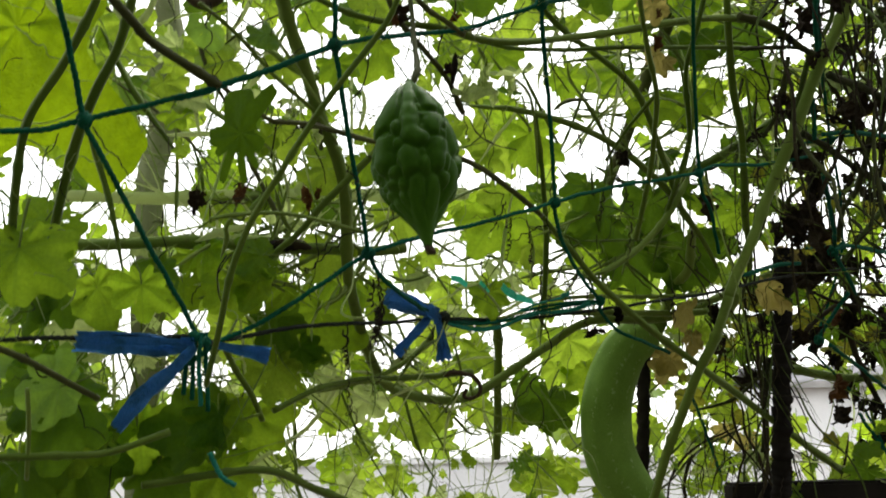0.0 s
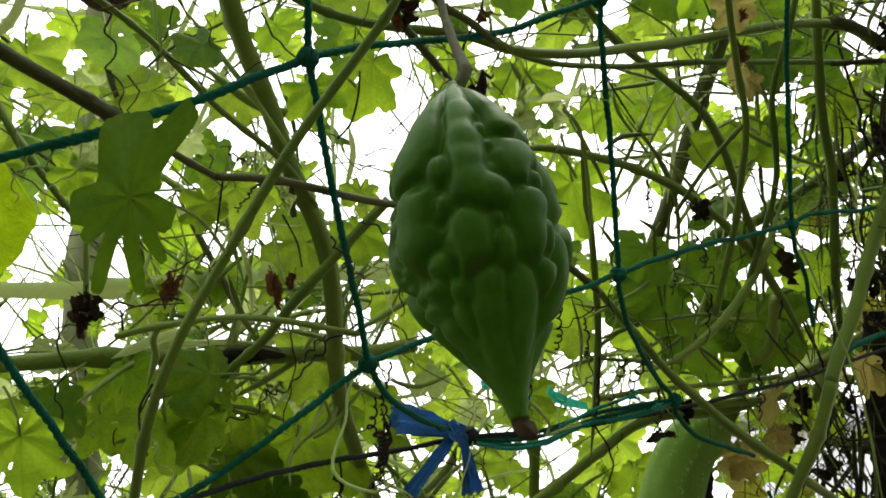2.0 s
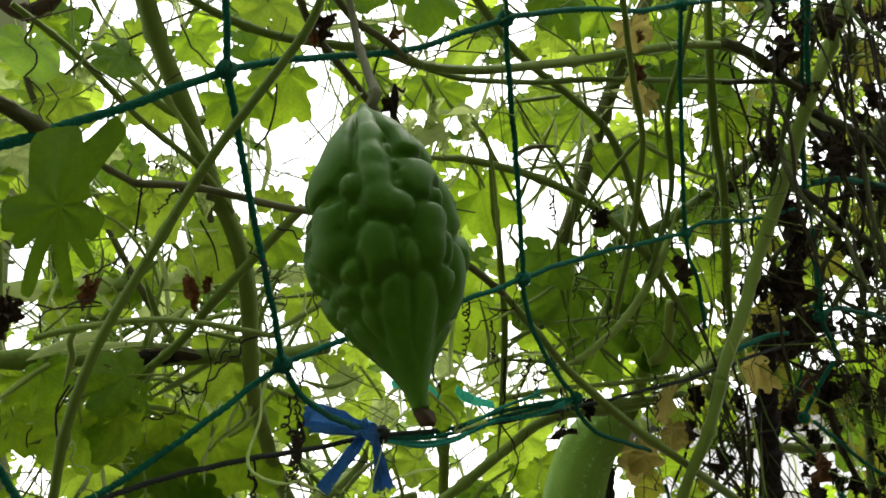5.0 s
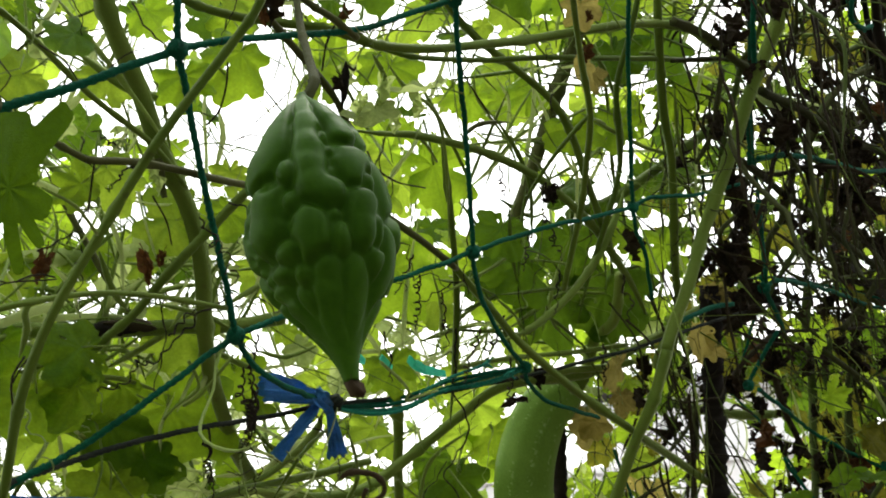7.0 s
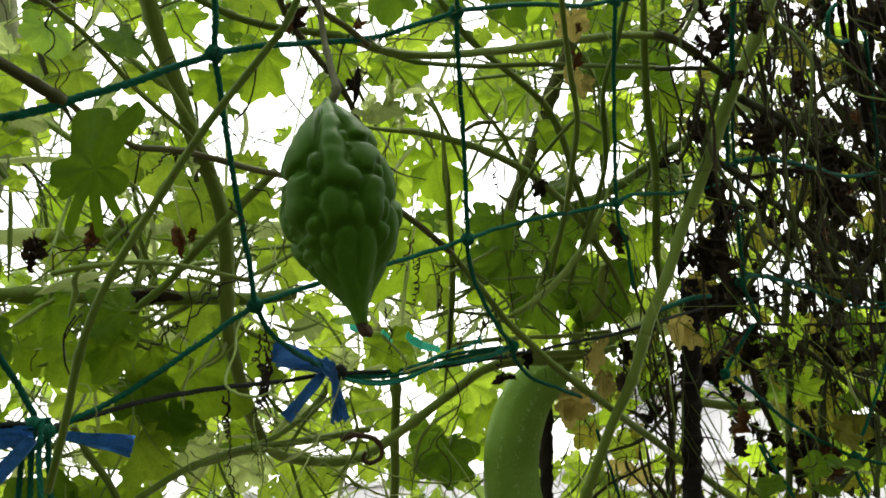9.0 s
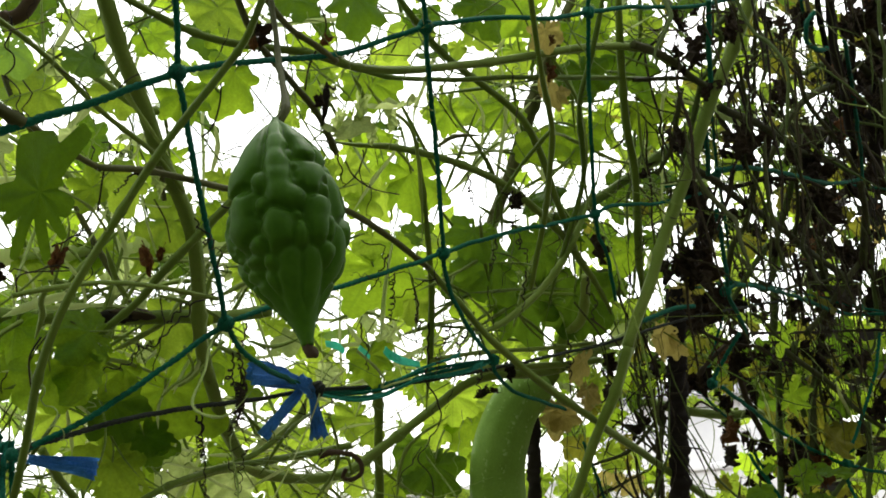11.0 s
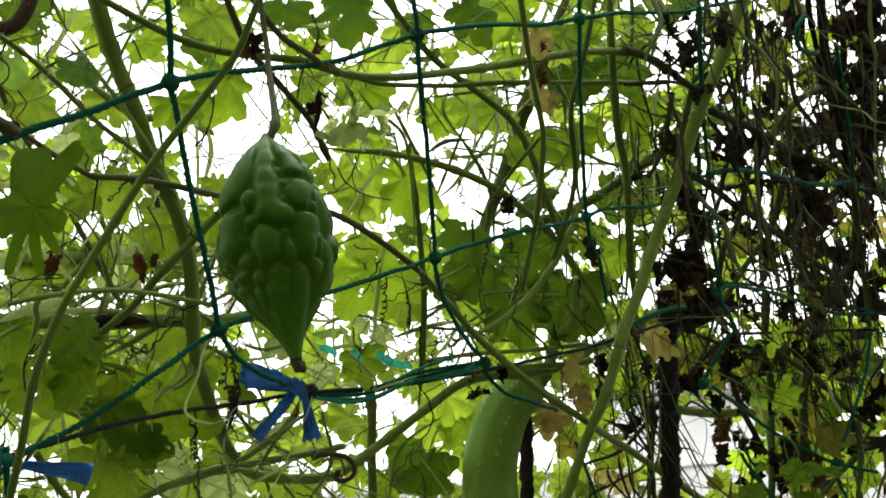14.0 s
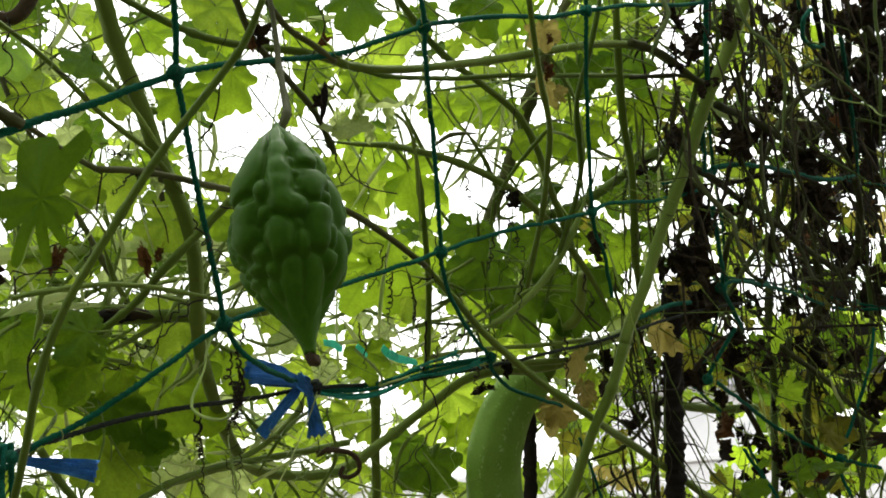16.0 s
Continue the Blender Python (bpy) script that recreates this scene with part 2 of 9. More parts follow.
def gourd_material(name, low, high, spots=None):
    m, n, l, p = material(name)
    tc = n.new("ShaderNodeTexCoord")
    broad = noise_tex(n, l, 22, 4, tc.outputs["Object"])
    grain = noise_tex(n, l, 420, 4, tc.outputs["Object"], 0.65)
    base = ramp(n, (0.3, low), (0.72, high))
    l.new(broad, base.inputs[0])
    fleck = ramp(n, (0.35, (0.72, 0.75, 0.70)), (0.65, (1, 1, 1)))
    l.new(grain, fleck.inputs[0])
    col = mix(n, l, "MULTIPLY", 0.55, base.outputs[0], fleck.outputs[0])
    if spots:
        streaks = n.new("ShaderNodeAttribute")
        streaks.attribute_name = "streak"
        col = mix(n, l, "MIX", maths(n, l, "MULTIPLY", streaks.outputs["Fac"], maths(n, l, "GREATER_THAN", noise_tex(n, l, 210, 2, tc.outputs["Object"]), 0.6)), col, spots)
    l.new(col, p.inputs["Base Color"])
    p.inputs["Roughness"].default_value = 0.5
    p.inputs["Specular IOR Level"].default_value = 0.07
    bump(n, l, grain, 0.25, 0.0006, p)
    return m


skin_bitter = gourd_material("bitter_gourd_skin", (0.025, 0.073, 0.003), (0.043, 0.112, 0.006))
skin_long = gourd_material("long_gourd_skin", (0.115, 0.21, 0.028), (0.165, 0.285, 0.050), (0.24, 0.36, 0.12))


def plaster_material(name, a, b, scale):
    m, n, l, p = material(name)
    tc = n.new("ShaderNodeTexCoord")
    base = ramp(n, (0.3, a), (0.7, b))
    l.new(noise_tex(n, l, scale, 6, tc.outputs["Object"]), base.inputs[0])
    grain = noise_tex(n, l, scale * 30, 4, tc.outputs["Object"])
    l.new(mix(n, l, "MULTIPLY", 0.35, base.outputs[0], mix(n, l, "MIX", grain, (0.6, 0.6, 0.6), (1, 1, 1))), p.inputs["Base Color"])
    p.inputs["Roughness"].default_value = 0.9
    bump(n, l, grain, 0.5, 0.01, p)
    return m


soil = plaster_material("garden_soil", (0.07, 0.05, 0.035), (0.15, 0.12, 0.08), 1.6)
plaster = plaster_material("white_plaster", (0.66, 0.67, 0.68), (0.80, 0.80, 0.79), 0.7)
concrete = plaster_material("grey_concrete", (0.22, 0.22, 0.21), (0.34, 0.33, 0.32), 1.2)
roofing = plaster_material("grey_roof_tile", (0.13, 0.13, 0.14), (0.24, 0.24, 0.25), 2.0)


# ---- builders ----
def link(name, verts, faces, mat, parent=None, smooth=True, label=""):
    me = bpy.data.meshes.new(name)
    me.from_pydata([tuple(v) for v in verts], [], faces)
    me.materials.append(mat)
    if smooth:
        me.polygons.foreach_set("use_smooth", [True] * len(me.polygons))
    me.update()
    ob = new(name, me)
    ob.parent = parent
    return tagged(ob, label)


def thing(name, label, category, at=(0, 0, 0), group="", kind=""):
    ob = new(name)
    ob.empty_display_size = 0.02
    ob.matrix_world = Matrix.Translation(at)
    return tagged(ob, label, category, group, kind)


def curve_through(points, per=8):
    p = np.array(points, float)
    if len(p) == 2:
        s = np.linspace(0, 1, per + 1)[:, None]
        return p[0] * (1 - s) + p[1] * s
    q = np.vstack([2 * p[0] - p[1], p, 2 * p[-1] - p[-2]])
    out = []
    for k in range(1, len(q) - 2):
        a, b, c, d = q[k - 1 : k + 3]
        for s in np.linspace(0, 1, per, endpoint=False):
            out.append(0.5 * (2 * b + (c - a) * s + (2 * a - 5 * b + 4 * c - d) * s**2 + (3 * b - a - 3 * c + d) * s**3))
    return np.array(out + [p[-1]])


def sweep(line, radii, sides=8, lobes=0, depth=0.0, turns=0.0):
    """A tube along a line; lobes and turns make twisted plies or ridges. Gives vertices and faces."""
    line = np.array(line, float)
    radii = np.broadcast_to(radii, len(line))
    way = np.gradient(line, axis=0)
    way /= np.maximum(np.linalg.norm(way, axis=1), 1e-9)[:, None]
    side = np.cross(way[0], (0.3, 0.2, 1.0) if abs(way[0][2]) < 0.9 else (1.0, 0, 0.2))
    verts, faces, run = [], [], 0.0
    ang = np.arange(sides) * 2 * math.pi / sides
    for k, (c, w, r) in enumerate(zip(line, way, radii)):
        side = side - w * side.dot(w)
        side /= np.linalg.norm(side)
        up = np.cross(w, side)
        if k:
            run += np.linalg.norm(c - line[k - 1])
        rr = r * (1 + depth * np.cos(lobes * (ang - run * turns))) if lobes else np.full(sides, r)
        verts.append(c + rr[:, None] * (np.cos(ang)[:, None] * side + np.sin(ang)[:, None] * up))
        if k:
            a, b = (k - 1) * sides, k * sides
            faces += [(a + i, a + (i + 1) % sides, b + (i + 1) % sides, b + i) for i in range(sides)]
    faces += [tuple(range(sides))[::-1], tuple(range((len(line) - 1) * sides, len(line) * sides))]
    return np.vstack(verts), faces


def local(line, parent):
    return np.array(line, float) - np.array(parent.location)


def stem(parent, mat, r0, r1, *points, name="stem", per=8, wobble=1.0, label="", ends=False):
    """A stem through the points, in metres, tapering from r0 to r1, slightly ridged, with swellings at its nodes."""
    line = curve_through(points, per)
    count = len(line)
    radii = np.linspace(r0, r1, count)
    for k in range(count):
        off = noise.noise_vector(Vector(line[k]) * 14)
        line[k] += wobble * r0 * 0.5 * np.array(off)
        radii[k] *= 1 + 0.10 * noise.noise(Vector(line[k]) * 40)
        if k % (2 * per + 3) == per:
            radii[k] *= 1.28
    if ends:
        radii *= np.minimum(1, np.minimum(np.linspace(0.15, 4, count), np.linspace(4, 0.1, count)))
    return link(name, *sweep(local(line, parent), radii, 10, 5, 0.12, 3.0), mat, parent, label=label)


def coil(parent, mat, r, a, b, turns, width, name="tendril"):
    """A tendril from a to b, wound like a loose spring of uneven width."""
    a, b = np.array(a, float), np.array(b, float)
    way = b - a
    u = np.cross(way, (0.2, 1.0, 0.1))
    u /= np.linalg.norm(u)
    v = np.cross(way / np.linalg.norm(way), u)
    n = max(14, int(turns * 11))
    ph, line, size = random.uniform(0, 6.3), [], np.linalg.norm(way)
    for k in range(n + 1):
        s = k / n
        kink = noise.noise_vector((s * 5 + ph, ph * 7, turns))
        w = width * max(0.1, 0.55 + 0.9 * noise.noise((s * 6, ph, 1.0))) * min(1, 6 * s)
        t = 2 * math.pi * turns * (s + 0.10 * noise.noise((s * 4, ph, 5.0))) + ph
        along = s + 0.5 * (w / size) * math.sin(t) * (1 if turns > 2 else 0)
        line.append(a + way * along + u * (w * math.cos(t)) + v * w * math.sin(t) + 0.10 * size * np.array(kink) * min(1, 3 * s))
    return link(name, *sweep(local(line, parent), np.linspace(r, r * 0.55, n + 1), 5), mat, parent)


STALKS = {}


def leaf_rim(rnd, kind, around):
    """The outline of a palmate leaf of length 1: seven rounded lobes, each with two side lobes, scalloped; an open sinus at the stalk."""
    wide = {"bitter": rnd.uniform(0.46, 0.60), "broad": 0.78, "deep": rnd.uniform(0.27, 0.33), "heart": 1.3}[kind]
    th = -math.pi + 2 * math.pi * np.arange(around) / around
    rim = np.full(around, 0.24 if kind == "deep" else 0.36)
    for k in range(-3, 4):
        at = k * 51.4 + rnd.uniform(-5, 5)
        long = (1.0, 0.90, 0.72, 0.46)[abs(k)] * rnd.uniform(0.86, 1.1)
        for off, part, slim in ((0, 1.0, 1.0), (rnd.uniform(15, 22), rnd.uniform(0.74, 0.86), 0.62), (-rnd.uniform(15, 22), rnd.uniform(0.74, 0.86), 0.62)):
            gone = np.abs((th - radians(at + off) + math.pi) % (2 * math.pi) - math.pi)
            ahead = long * part / np.maximum(np.cos(gone), 0.02)
            aside = wide * long * slim / 2 / np.maximum(np.sin(gone), 1e-3)
            rim = np.maximum(rim, np.where(gone < 1.3, (ahead**-3.4 + aside**-3.4) ** (-1 / 3.4), 0))
    rim *= 1 - 0.55 * np.clip(1 - (math.pi - np.abs(th)) / 0.42, 0, 1)
    ph = rnd.uniform(0, 6)
    rim *= 1 + (0.0 if kind == "heart" else 0.045) * np.abs(np.sin(th * 15 + ph + 0.8 * np.sin(th * 4 + ph))) + 0.05 * np.sin(th * 2 + ph) + 0.02 * np.sin(th * 5 + 2 * ph)
    return th, (np.roll(rim, 1) + 3 * rim + np.roll(rim, -1)) / 5


def leaf_mesh(name, seed, kind, loose_stalk=False, name_key=None):
    """One leaf, of length 1, stalk at the origin, tip along y: lobes, scallops, folds along the veins, a drooping rim, and its stalk. A dry one is crumpled."""
    rnd = random.Random(seed)
    around, rings = 126, 6
    dry = kind == "dry"
    gap = 2 * math.pi / 7
    cup, fold, curl = rnd.uniform(-0.45, 0.55), rnd.uniform(0.05, 0.13), rnd.uniform(-0.10, 0.22)
    px, py = rnd.uniform(0, 50), rnd.uniform(0, 50)
    verts, faces = [(0, 0, 0)], []
    big = 1.7 if dry else 0.8
    angles, rim = leaf_rim(rnd, "bitter" if dry else kind, around)
    for ring in range(1, rings + 1):
        for th, r in zip(angles, rim):
            off = abs(th - round(th / gap) * gap) / (gap / 2)
            f = (ring / rings) ** 0.85
            x, y = r * f * math.sin(th), r * f * math.cos(th)
            z = cup * 0.5 * (x * x + (y - 0.2) ** 2) + fold * f * (math.cos(off * math.pi) * 0.5)
            z += big * 0.14 * noise.noise((x * 2.2 + px, y * 2.2 + py, seed)) + 0.03 * noise.noise((x * 8 + px, y * 8, seed)) - curl * f**5 * (0.6 + noise.noise((th * 1.5, px, py)))
            if dry:
                z += 0.7 * abs(x) + 0.32 * noise.noise((x * 4 + px, y * 4 + py, 3)) + 0.12 * noise.noise((x * 11 + px, y * 11, 5))
                x = x * 0.36 + 0.16 * noise.noise((x * 3, y * 4 + px, 7))
                y = y * 0.9 + 0.12 * noise.noise((x * 5 + py, y * 3, 9))
            verts.append((x, y, z))
    bitten = {((j + rnd.choice((0, 0, 1))) % around, ring) for j, ring in [(rnd.randrange(around), rnd.randrange(1, rings - 1)) for _ in range(rnd.choice((0, 2, 4, 7)))] for _ in range(3)}
    bitten |= {((j + 1) % around, ring) for j, ring in bitten if j % 2}
    for k in range(around):
        faces.append((0, 1 + (k + 1) % around, 1 + k))
        for ring in range(rings - 1):
            if (k, ring) in bitten:
                continue
            a, b = 1 + ring * around, 1 + (ring + 1) * around
            faces.append((a + k, a + (k + 1) % around, b + (k + 1) % around, b + k))
    side, back = rnd.uniform(-0.3, 0.3), rnd.uniform(-0.5, 0.2)
    s = np.linspace(0, 1, 7)
    stalk = np.column_stack([side * s * s, -0.75 * s, back * s**1.5])
    v, f = sweep(stalk, np.linspace(0.017, 0.024, 7), 5)
    if loose_stalk:
        loose = bpy.data.meshes.new("leaf_stalk")
        loose.from_pydata([tuple(q) for q in v], [], f)
        loose.polygons.foreach_set("use_smooth", [True] * len(loose.polygons))
        loose.materials.append(stem_pale)
        STALKS[name_key] = loose
    else:
        faces += [tuple(i + len(verts) for i in q) for q in f]
        verts += [tuple(q) for q in v]
    me = bpy.data.meshes.new(name)
    me.from_pydata(verts, [], faces)
    me.polygons.foreach_set("use_smooth", [True] * len(me.polygons))
    me.update()
    return me


LEAVES = {}


def leaf_data(kind, mat, k, loose_stalk):
    key = (kind, mat.name, k, loose_stalk)
    if key not in LEAVES:
        LEAVES[key] = leaf_mesh("leaf_blade", 11 + 7 * k, kind, loose_stalk, key)
        LEAVES[key].materials.append(mat)
    return LEAVES[key], STALKS.get(key)


def leaf(parent, kind, mat, where, size, spin=180.0, tilt=0.0, turn=0.0, label=""):
    """A leaf blade at where, its length in metres. spin: which way the tip points (180: down); tilt: top towards the path; turn: about the upright."""
    blade, loose = leaf_data(kind, mat, random.randrange(10), parent.name.startswith("bitter") and kind != "dry")
    ob = new("leaf", blade)
    ob.parent = parent
    ob.matrix_local = Matrix.Translation(-parent.location) @ pose(*where, 90 + tilt, 0, turn) @ pose(0, 0, 0, 0, 0, spin) @ Matrix.Translation((0, -0.35 * size, 0)) @ Matrix.Scale(size, 4)
    if loose:
        new("leaf_stalk", loose).parent = ob
    return tagged(ob, label)


def palmate_leaf(parent, mat, where, lobes, tilt=0.0, turn=0.0, label=""):
    """One deeply cut blade from lobes given as direction in degrees (0 up, clockwise), length and width in metres."""
    around, rings = 216, 8
    th = np.arange(around) * 2 * math.pi / around
    rim = np.full(around, 0.35 * max(w for _, _, w in lobes))
    for deg, length, width in lobes:
        off = np.abs((th - radians(deg) + math.pi) % (2 * math.pi) - math.pi)
        ahead = length / np.maximum(np.cos(off), 0.02)
        aside = width / 2 / np.maximum(np.sin(off), 1e-3)
        rim = np.maximum(rim, np.where(off < 1.45, (ahead**-7.0 + aside**-7.0) ** (-1 / 7), 0))
    rim = (np.roll(rim, 1) + 2 * rim + np.roll(rim, -1)) / 4
    rim *= [1 + 0.035 * noise.noise((a * 9, 0, 1)) for a in th]
    verts, faces = [(0, 0, 0)], [(0, 1 + (k + 1) % around, 1 + k) for k in range(around)]
    size = max(rim)
    for ring in range(1, rings + 1):
        for a, r in zip(th, rim * ring / rings):
            x, y = r * math.sin(a), r * math.cos(a)
            verts.append((x, y, 0.10 * size * noise.noise((x / size * 2, y / size * 2, 4)) - 0.25 * y * y / size * (y < 0) + 0.012 * size * math.cos(a * 7)))
    for ring in range(rings - 1):
        p, q = 1 + ring * around, 1 + (ring + 1) * around
        faces += [(p + k, p + (k + 1) % around, q + (k + 1) % around, q + k) for k in range(around)]
    ob = link("leaf", np.array(verts) / size, faces, mat, parent, label=label)
    ob.matrix_local = Matrix.Translation(-parent.location) @ pose(*where, 90 + tilt, 0, turn) @ Matrix.Scale(size, 4)
    return ob


def foliage_mass(name, label, mat, count, place, size, seed, droop=0.0, narrow=1.0):
    """Very many leaves in one mesh; place(rnd) gives where each one hangs."""
    rnd = random.Random(seed)
    nr = 22
    th = np.arange(nr) * 2 * math.pi / nr
    rim = 0.75 + 0.25 * np.cos(th * 7) * (np.abs(th - math.pi) > 0.3)
    base = np.vstack([[(0, 0, 0)], np.column_stack([rim * np.sin(th) * 0.5, rim * np.cos(th) * 0.5, 0.06 * np.cos(th * 7)]), np.column_stack([rim * np.sin(th) * 0.9, rim * np.cos(th), 0.10 * np.sin(th * 3)])])
    tri = [(0, 1 + (k + 1) % nr, 1 + k) for k in range(nr)] + [(1 + k, 1 + (k + 1) % nr, 1 + nr + (k + 1) % nr, 1 + nr + k) for k in range(nr)]
    verts, faces = [], []
    for k in range(count):
        turn = np.array((Euler((rnd.gauss(1.2, 0.6), rnd.gauss(0, 0.5), rnd.uniform(0, 6.3))).to_matrix()))
        shaped = base * (narrow, 1, rnd.uniform(0.5, 2.5)) * size * rnd.uniform(0.6, 1.25)
        shaped[:, 2] += droop * size * np.abs(base[:, 0]) * 2
        faces += [tuple(i + len(verts) for i in f) for f in tri]
        verts += list(shaped @ turn.T + place(rnd))
    return tagged(link(name, verts, faces, mat), label, "foliage", kind="stuff")


def cord(parent, mat, r, *points, name="cord", plies=3, per=10, label=""):
    """A twisted cord through the points."""
    line = curve_through(points, per)
    length = np.linalg.norm(np.diff(line, axis=0), axis=1).sum()
    n = max(12, int(length / (r * 0.9)))
    run = np.r_[0, np.cumsum(np.linalg.norm(np.diff(line, axis=0), axis=1))]
    s = np.linspace(0, run[-1], n)
    line = np.column_stack([np.interp(s, run, line[:, k]) for k in range(3)])
    for k in range(n):
        line[k] += r * 0.55 * np.array(noise.noise_vector(Vector(line[k]) * 45))
    return link(name, *sweep(local(line, parent), r, 9, plies, 0.20, 0.75 / r), mat, parent, label=label)


def knot(parent, mat, where, r, name="knot"):
    """A lumpy overhand knot: three loops of cord about one place."""
    vs, fs = [], []
    for k in range(3):
        t = np.linspace(0, 2 * math.pi, 15)
        axis = Euler((k * 1.1 + where[0] * 9, k * 2.1, k * 0.7 + where[2] * 5)).to_matrix()
        ring = np.array([axis @ Vector((r * 0.85 * math.cos(a), r * 0.85 * math.sin(a), r * 0.35 * math.sin(2 * a))) for a in t]) + local(where, parent)
        v, f = sweep(ring, r * 0.62, 8, 3, 0.15, 300)
        fs += [tuple(i + len(vs) for i in q) for q in f]
        vs += list(v)
    return link(name, vs, fs, mat, parent)


def ribbon(parent, mat, widths, *points, name="tail", face=(0, -1, 0.2), crumple=0.0035, thick=0.0007, per=8, label=""):
    """A strip of plastic tape through the points, folded and crumpled lengthwise, with real thickness."""
    line = curve_through(points, per)
    n, cols = len(line), 9
    w = np.interp(np.linspace(0, 1, n), np.linspace(0, 1, len(widths)), widths)
    way = np.gradient(line, axis=0)
    way /= np.linalg.norm(way, axis=1)[:, None]
    verts, faces = [], []
    for layer in (-0.5, 0.5):
        for k in range(n):
            across = np.cross(way[k], face)
            across /= np.linalg.norm(across)
            out = np.cross(across, way[k])
            for c in range(cols):
                u = c / (cols - 1) - 0.5
                fold = crumple * (math.sin(u * 19 + 1.5 * noise.noise((k * 0.15, 0.3, points[0][0] * 9))) + 0.7 * noise.noise((u * 5, k * 0.22, points[0][2] * 7)))
                verts.append(line[k] + across * w[k] * u + out * (fold * min(1, w[k] / 0.012) + layer * thick) - np.array(parent.location))
    m = n * cols
    for k in range(n - 1):
        for c in range(cols - 1):
            a = k * cols + c
            faces.append((a, a + 1, a + cols + 1, a + cols))
            faces.append((m + a, m + a + cols, m + a + cols + 1, m + a + 1))
    for k in range(n - 1):
        for a in (k * cols, k * cols + cols - 1):
            faces.append((a, a + cols, m + a + cols, m + a))
    for c in range(cols - 1):
        for a in (c, (n - 1) * cols + c):
            faces.append((a, a + 1, m + a + 1, m + a))
    return link(name, verts, faces, mat, parent, label=label)


def box(name, size, at, mat, parent=None, bevel=0.004, turn=0.0):
    bm = bmesh.new()
    bmesh.ops.create_cube(bm, size=1.0)
    bmesh.ops.scale(bm, vec=size, verts=bm.verts)
    bmesh.ops.bevel(bm, geom=bm.edges[:], offset=bevel, segments=2, affect="EDGES")
    me = bpy.data.meshes.new(name)
    bm.to_mesh(me)
    bm.free()
    me.materials.append(mat)
    ob = new(name, me)
    ob.parent = parent
    ob.matrix_local = pose(*(np.array(at) - (np.array(parent.location) if parent else 0)), 0, 0, turn)
    return ob


# ---- ground and distance ----
def ground_sheet():
    n, half = 60, 60.0
    xs = np.sign(np.linspace(-1, 1, n)) * np.abs(np.linspace(-1, 1, n)) ** 2.2 * half
    verts = [(x, y, 0.03 * noise.noise((x * 0.7, y * 0.7, 0)) + 0.012 * noise.noise((x * 4, y * 4, 1))) for y in xs for x in xs]
    faces = [(j * n + i, j * n + i + 1, (j + 1) * n + i + 1, (j + 1) * n + i) for j in range(n - 1) for i in range(n - 1)]
    return tagged(link("ground", verts, faces, soil), "bare brown garden soil under the trellis", "ground", kind="structure")


ground_sheet()


def plastered_wall(name, label, x0, x1, y, height, mat):
    w = thing(name, label, "wall", ((x0 + x1) / 2, y, 0), kind="structure")
    box("wall_body", (x1 - x0, 0.2, height), ((x0 + x1) / 2, y, height / 2), mat, w, 0.01)
    box("coping", (x1 - x0 + 0.06, 0.28, 0.06), ((x0 + x1) / 2, y, height + 0.032), mat, w, 0.012)
    return w


# added to hide the ground and horizon with something pale
plastered_wall("wall_north", "pale plastered wall added behind the trellis to hide the ground", -14, 16, 9.0, 1.3, plaster)
# this wall is never in view; it is added to block sky light
plastered_wall("unseen_south_wall", "unseen grey concrete wall added behind the camera to block the sky", -7, 8, -2.6, 4.2, concrete)


def far_house(x, y, wide, high):
    """A plain white house with a low grey roof and a small vent."""
    g = thing("house", "small white plastered house with a low grey roof beyond the garden", "house", (x, y, 0))
    box("wall_body", (wide, 5.0, high), (x, y + 2.5, high / 2), plaster, g, 0.02)
    rise = [(-wide / 2 - 0.4, -0.5, high), (wide / 2 + 0.4, -0.5, high), (wide / 2 + 0.4, 2.5, high + 0.75), (-wide / 2 - 0.4, 2.5, high + 0.75), (-wide / 2 - 0.4, 5.5, high), (wide / 2 + 0.4, 5.5, high)]
    under_side = [(a, c, d - 0.16) for a, c, d in rise]
    link("roof", rise + under_side, [(0, 1, 2, 3), (3, 2, 5, 4), (9, 8, 7, 6), (10, 11, 8, 9), (0, 6, 7, 1), (4, 5, 11, 10), (1, 7, 8, 2), (2, 8, 11, 5), (0, 3, 9, 6), (3, 4, 10, 9)], roofing, g, False)
    box("eave_board", (wide + 0.7, 0.05, 0.22), (x, y - 0.53, high - 0.06), concrete, g, 0.01)
    at = (12.98, y - 0.03, 0.34)
    vent = box("vent", (0.34, 0.08, 0.42), at, concrete, g, 0.01)
    for k in range(4):
        box("slat", (0.28, 0.03, 0.05), np.array(at) - np.array(g.location) + (0, -0.05, -0.14 + 0.09 * k), roofing, vent, 0.004)
    return g


far_house(14.2, 31.0, 6.4, 3.1)


# ---- leaf masses, some added out of view to block light ----
def overhead(rnd):
    x, y = rnd.uniform(-1.7, 2.0), rnd.uniform(-2.2, 0.5)
    low = 1.86 + 0.85 * max(0.0, 0.5 - y) if y > -0.2 else 2.45
    return np.array((x, y, low + abs(rnd.gauss(0, 0.16)) + 0.08 + 0.15 * noise.noise((x * 2, y * 2, 0))))


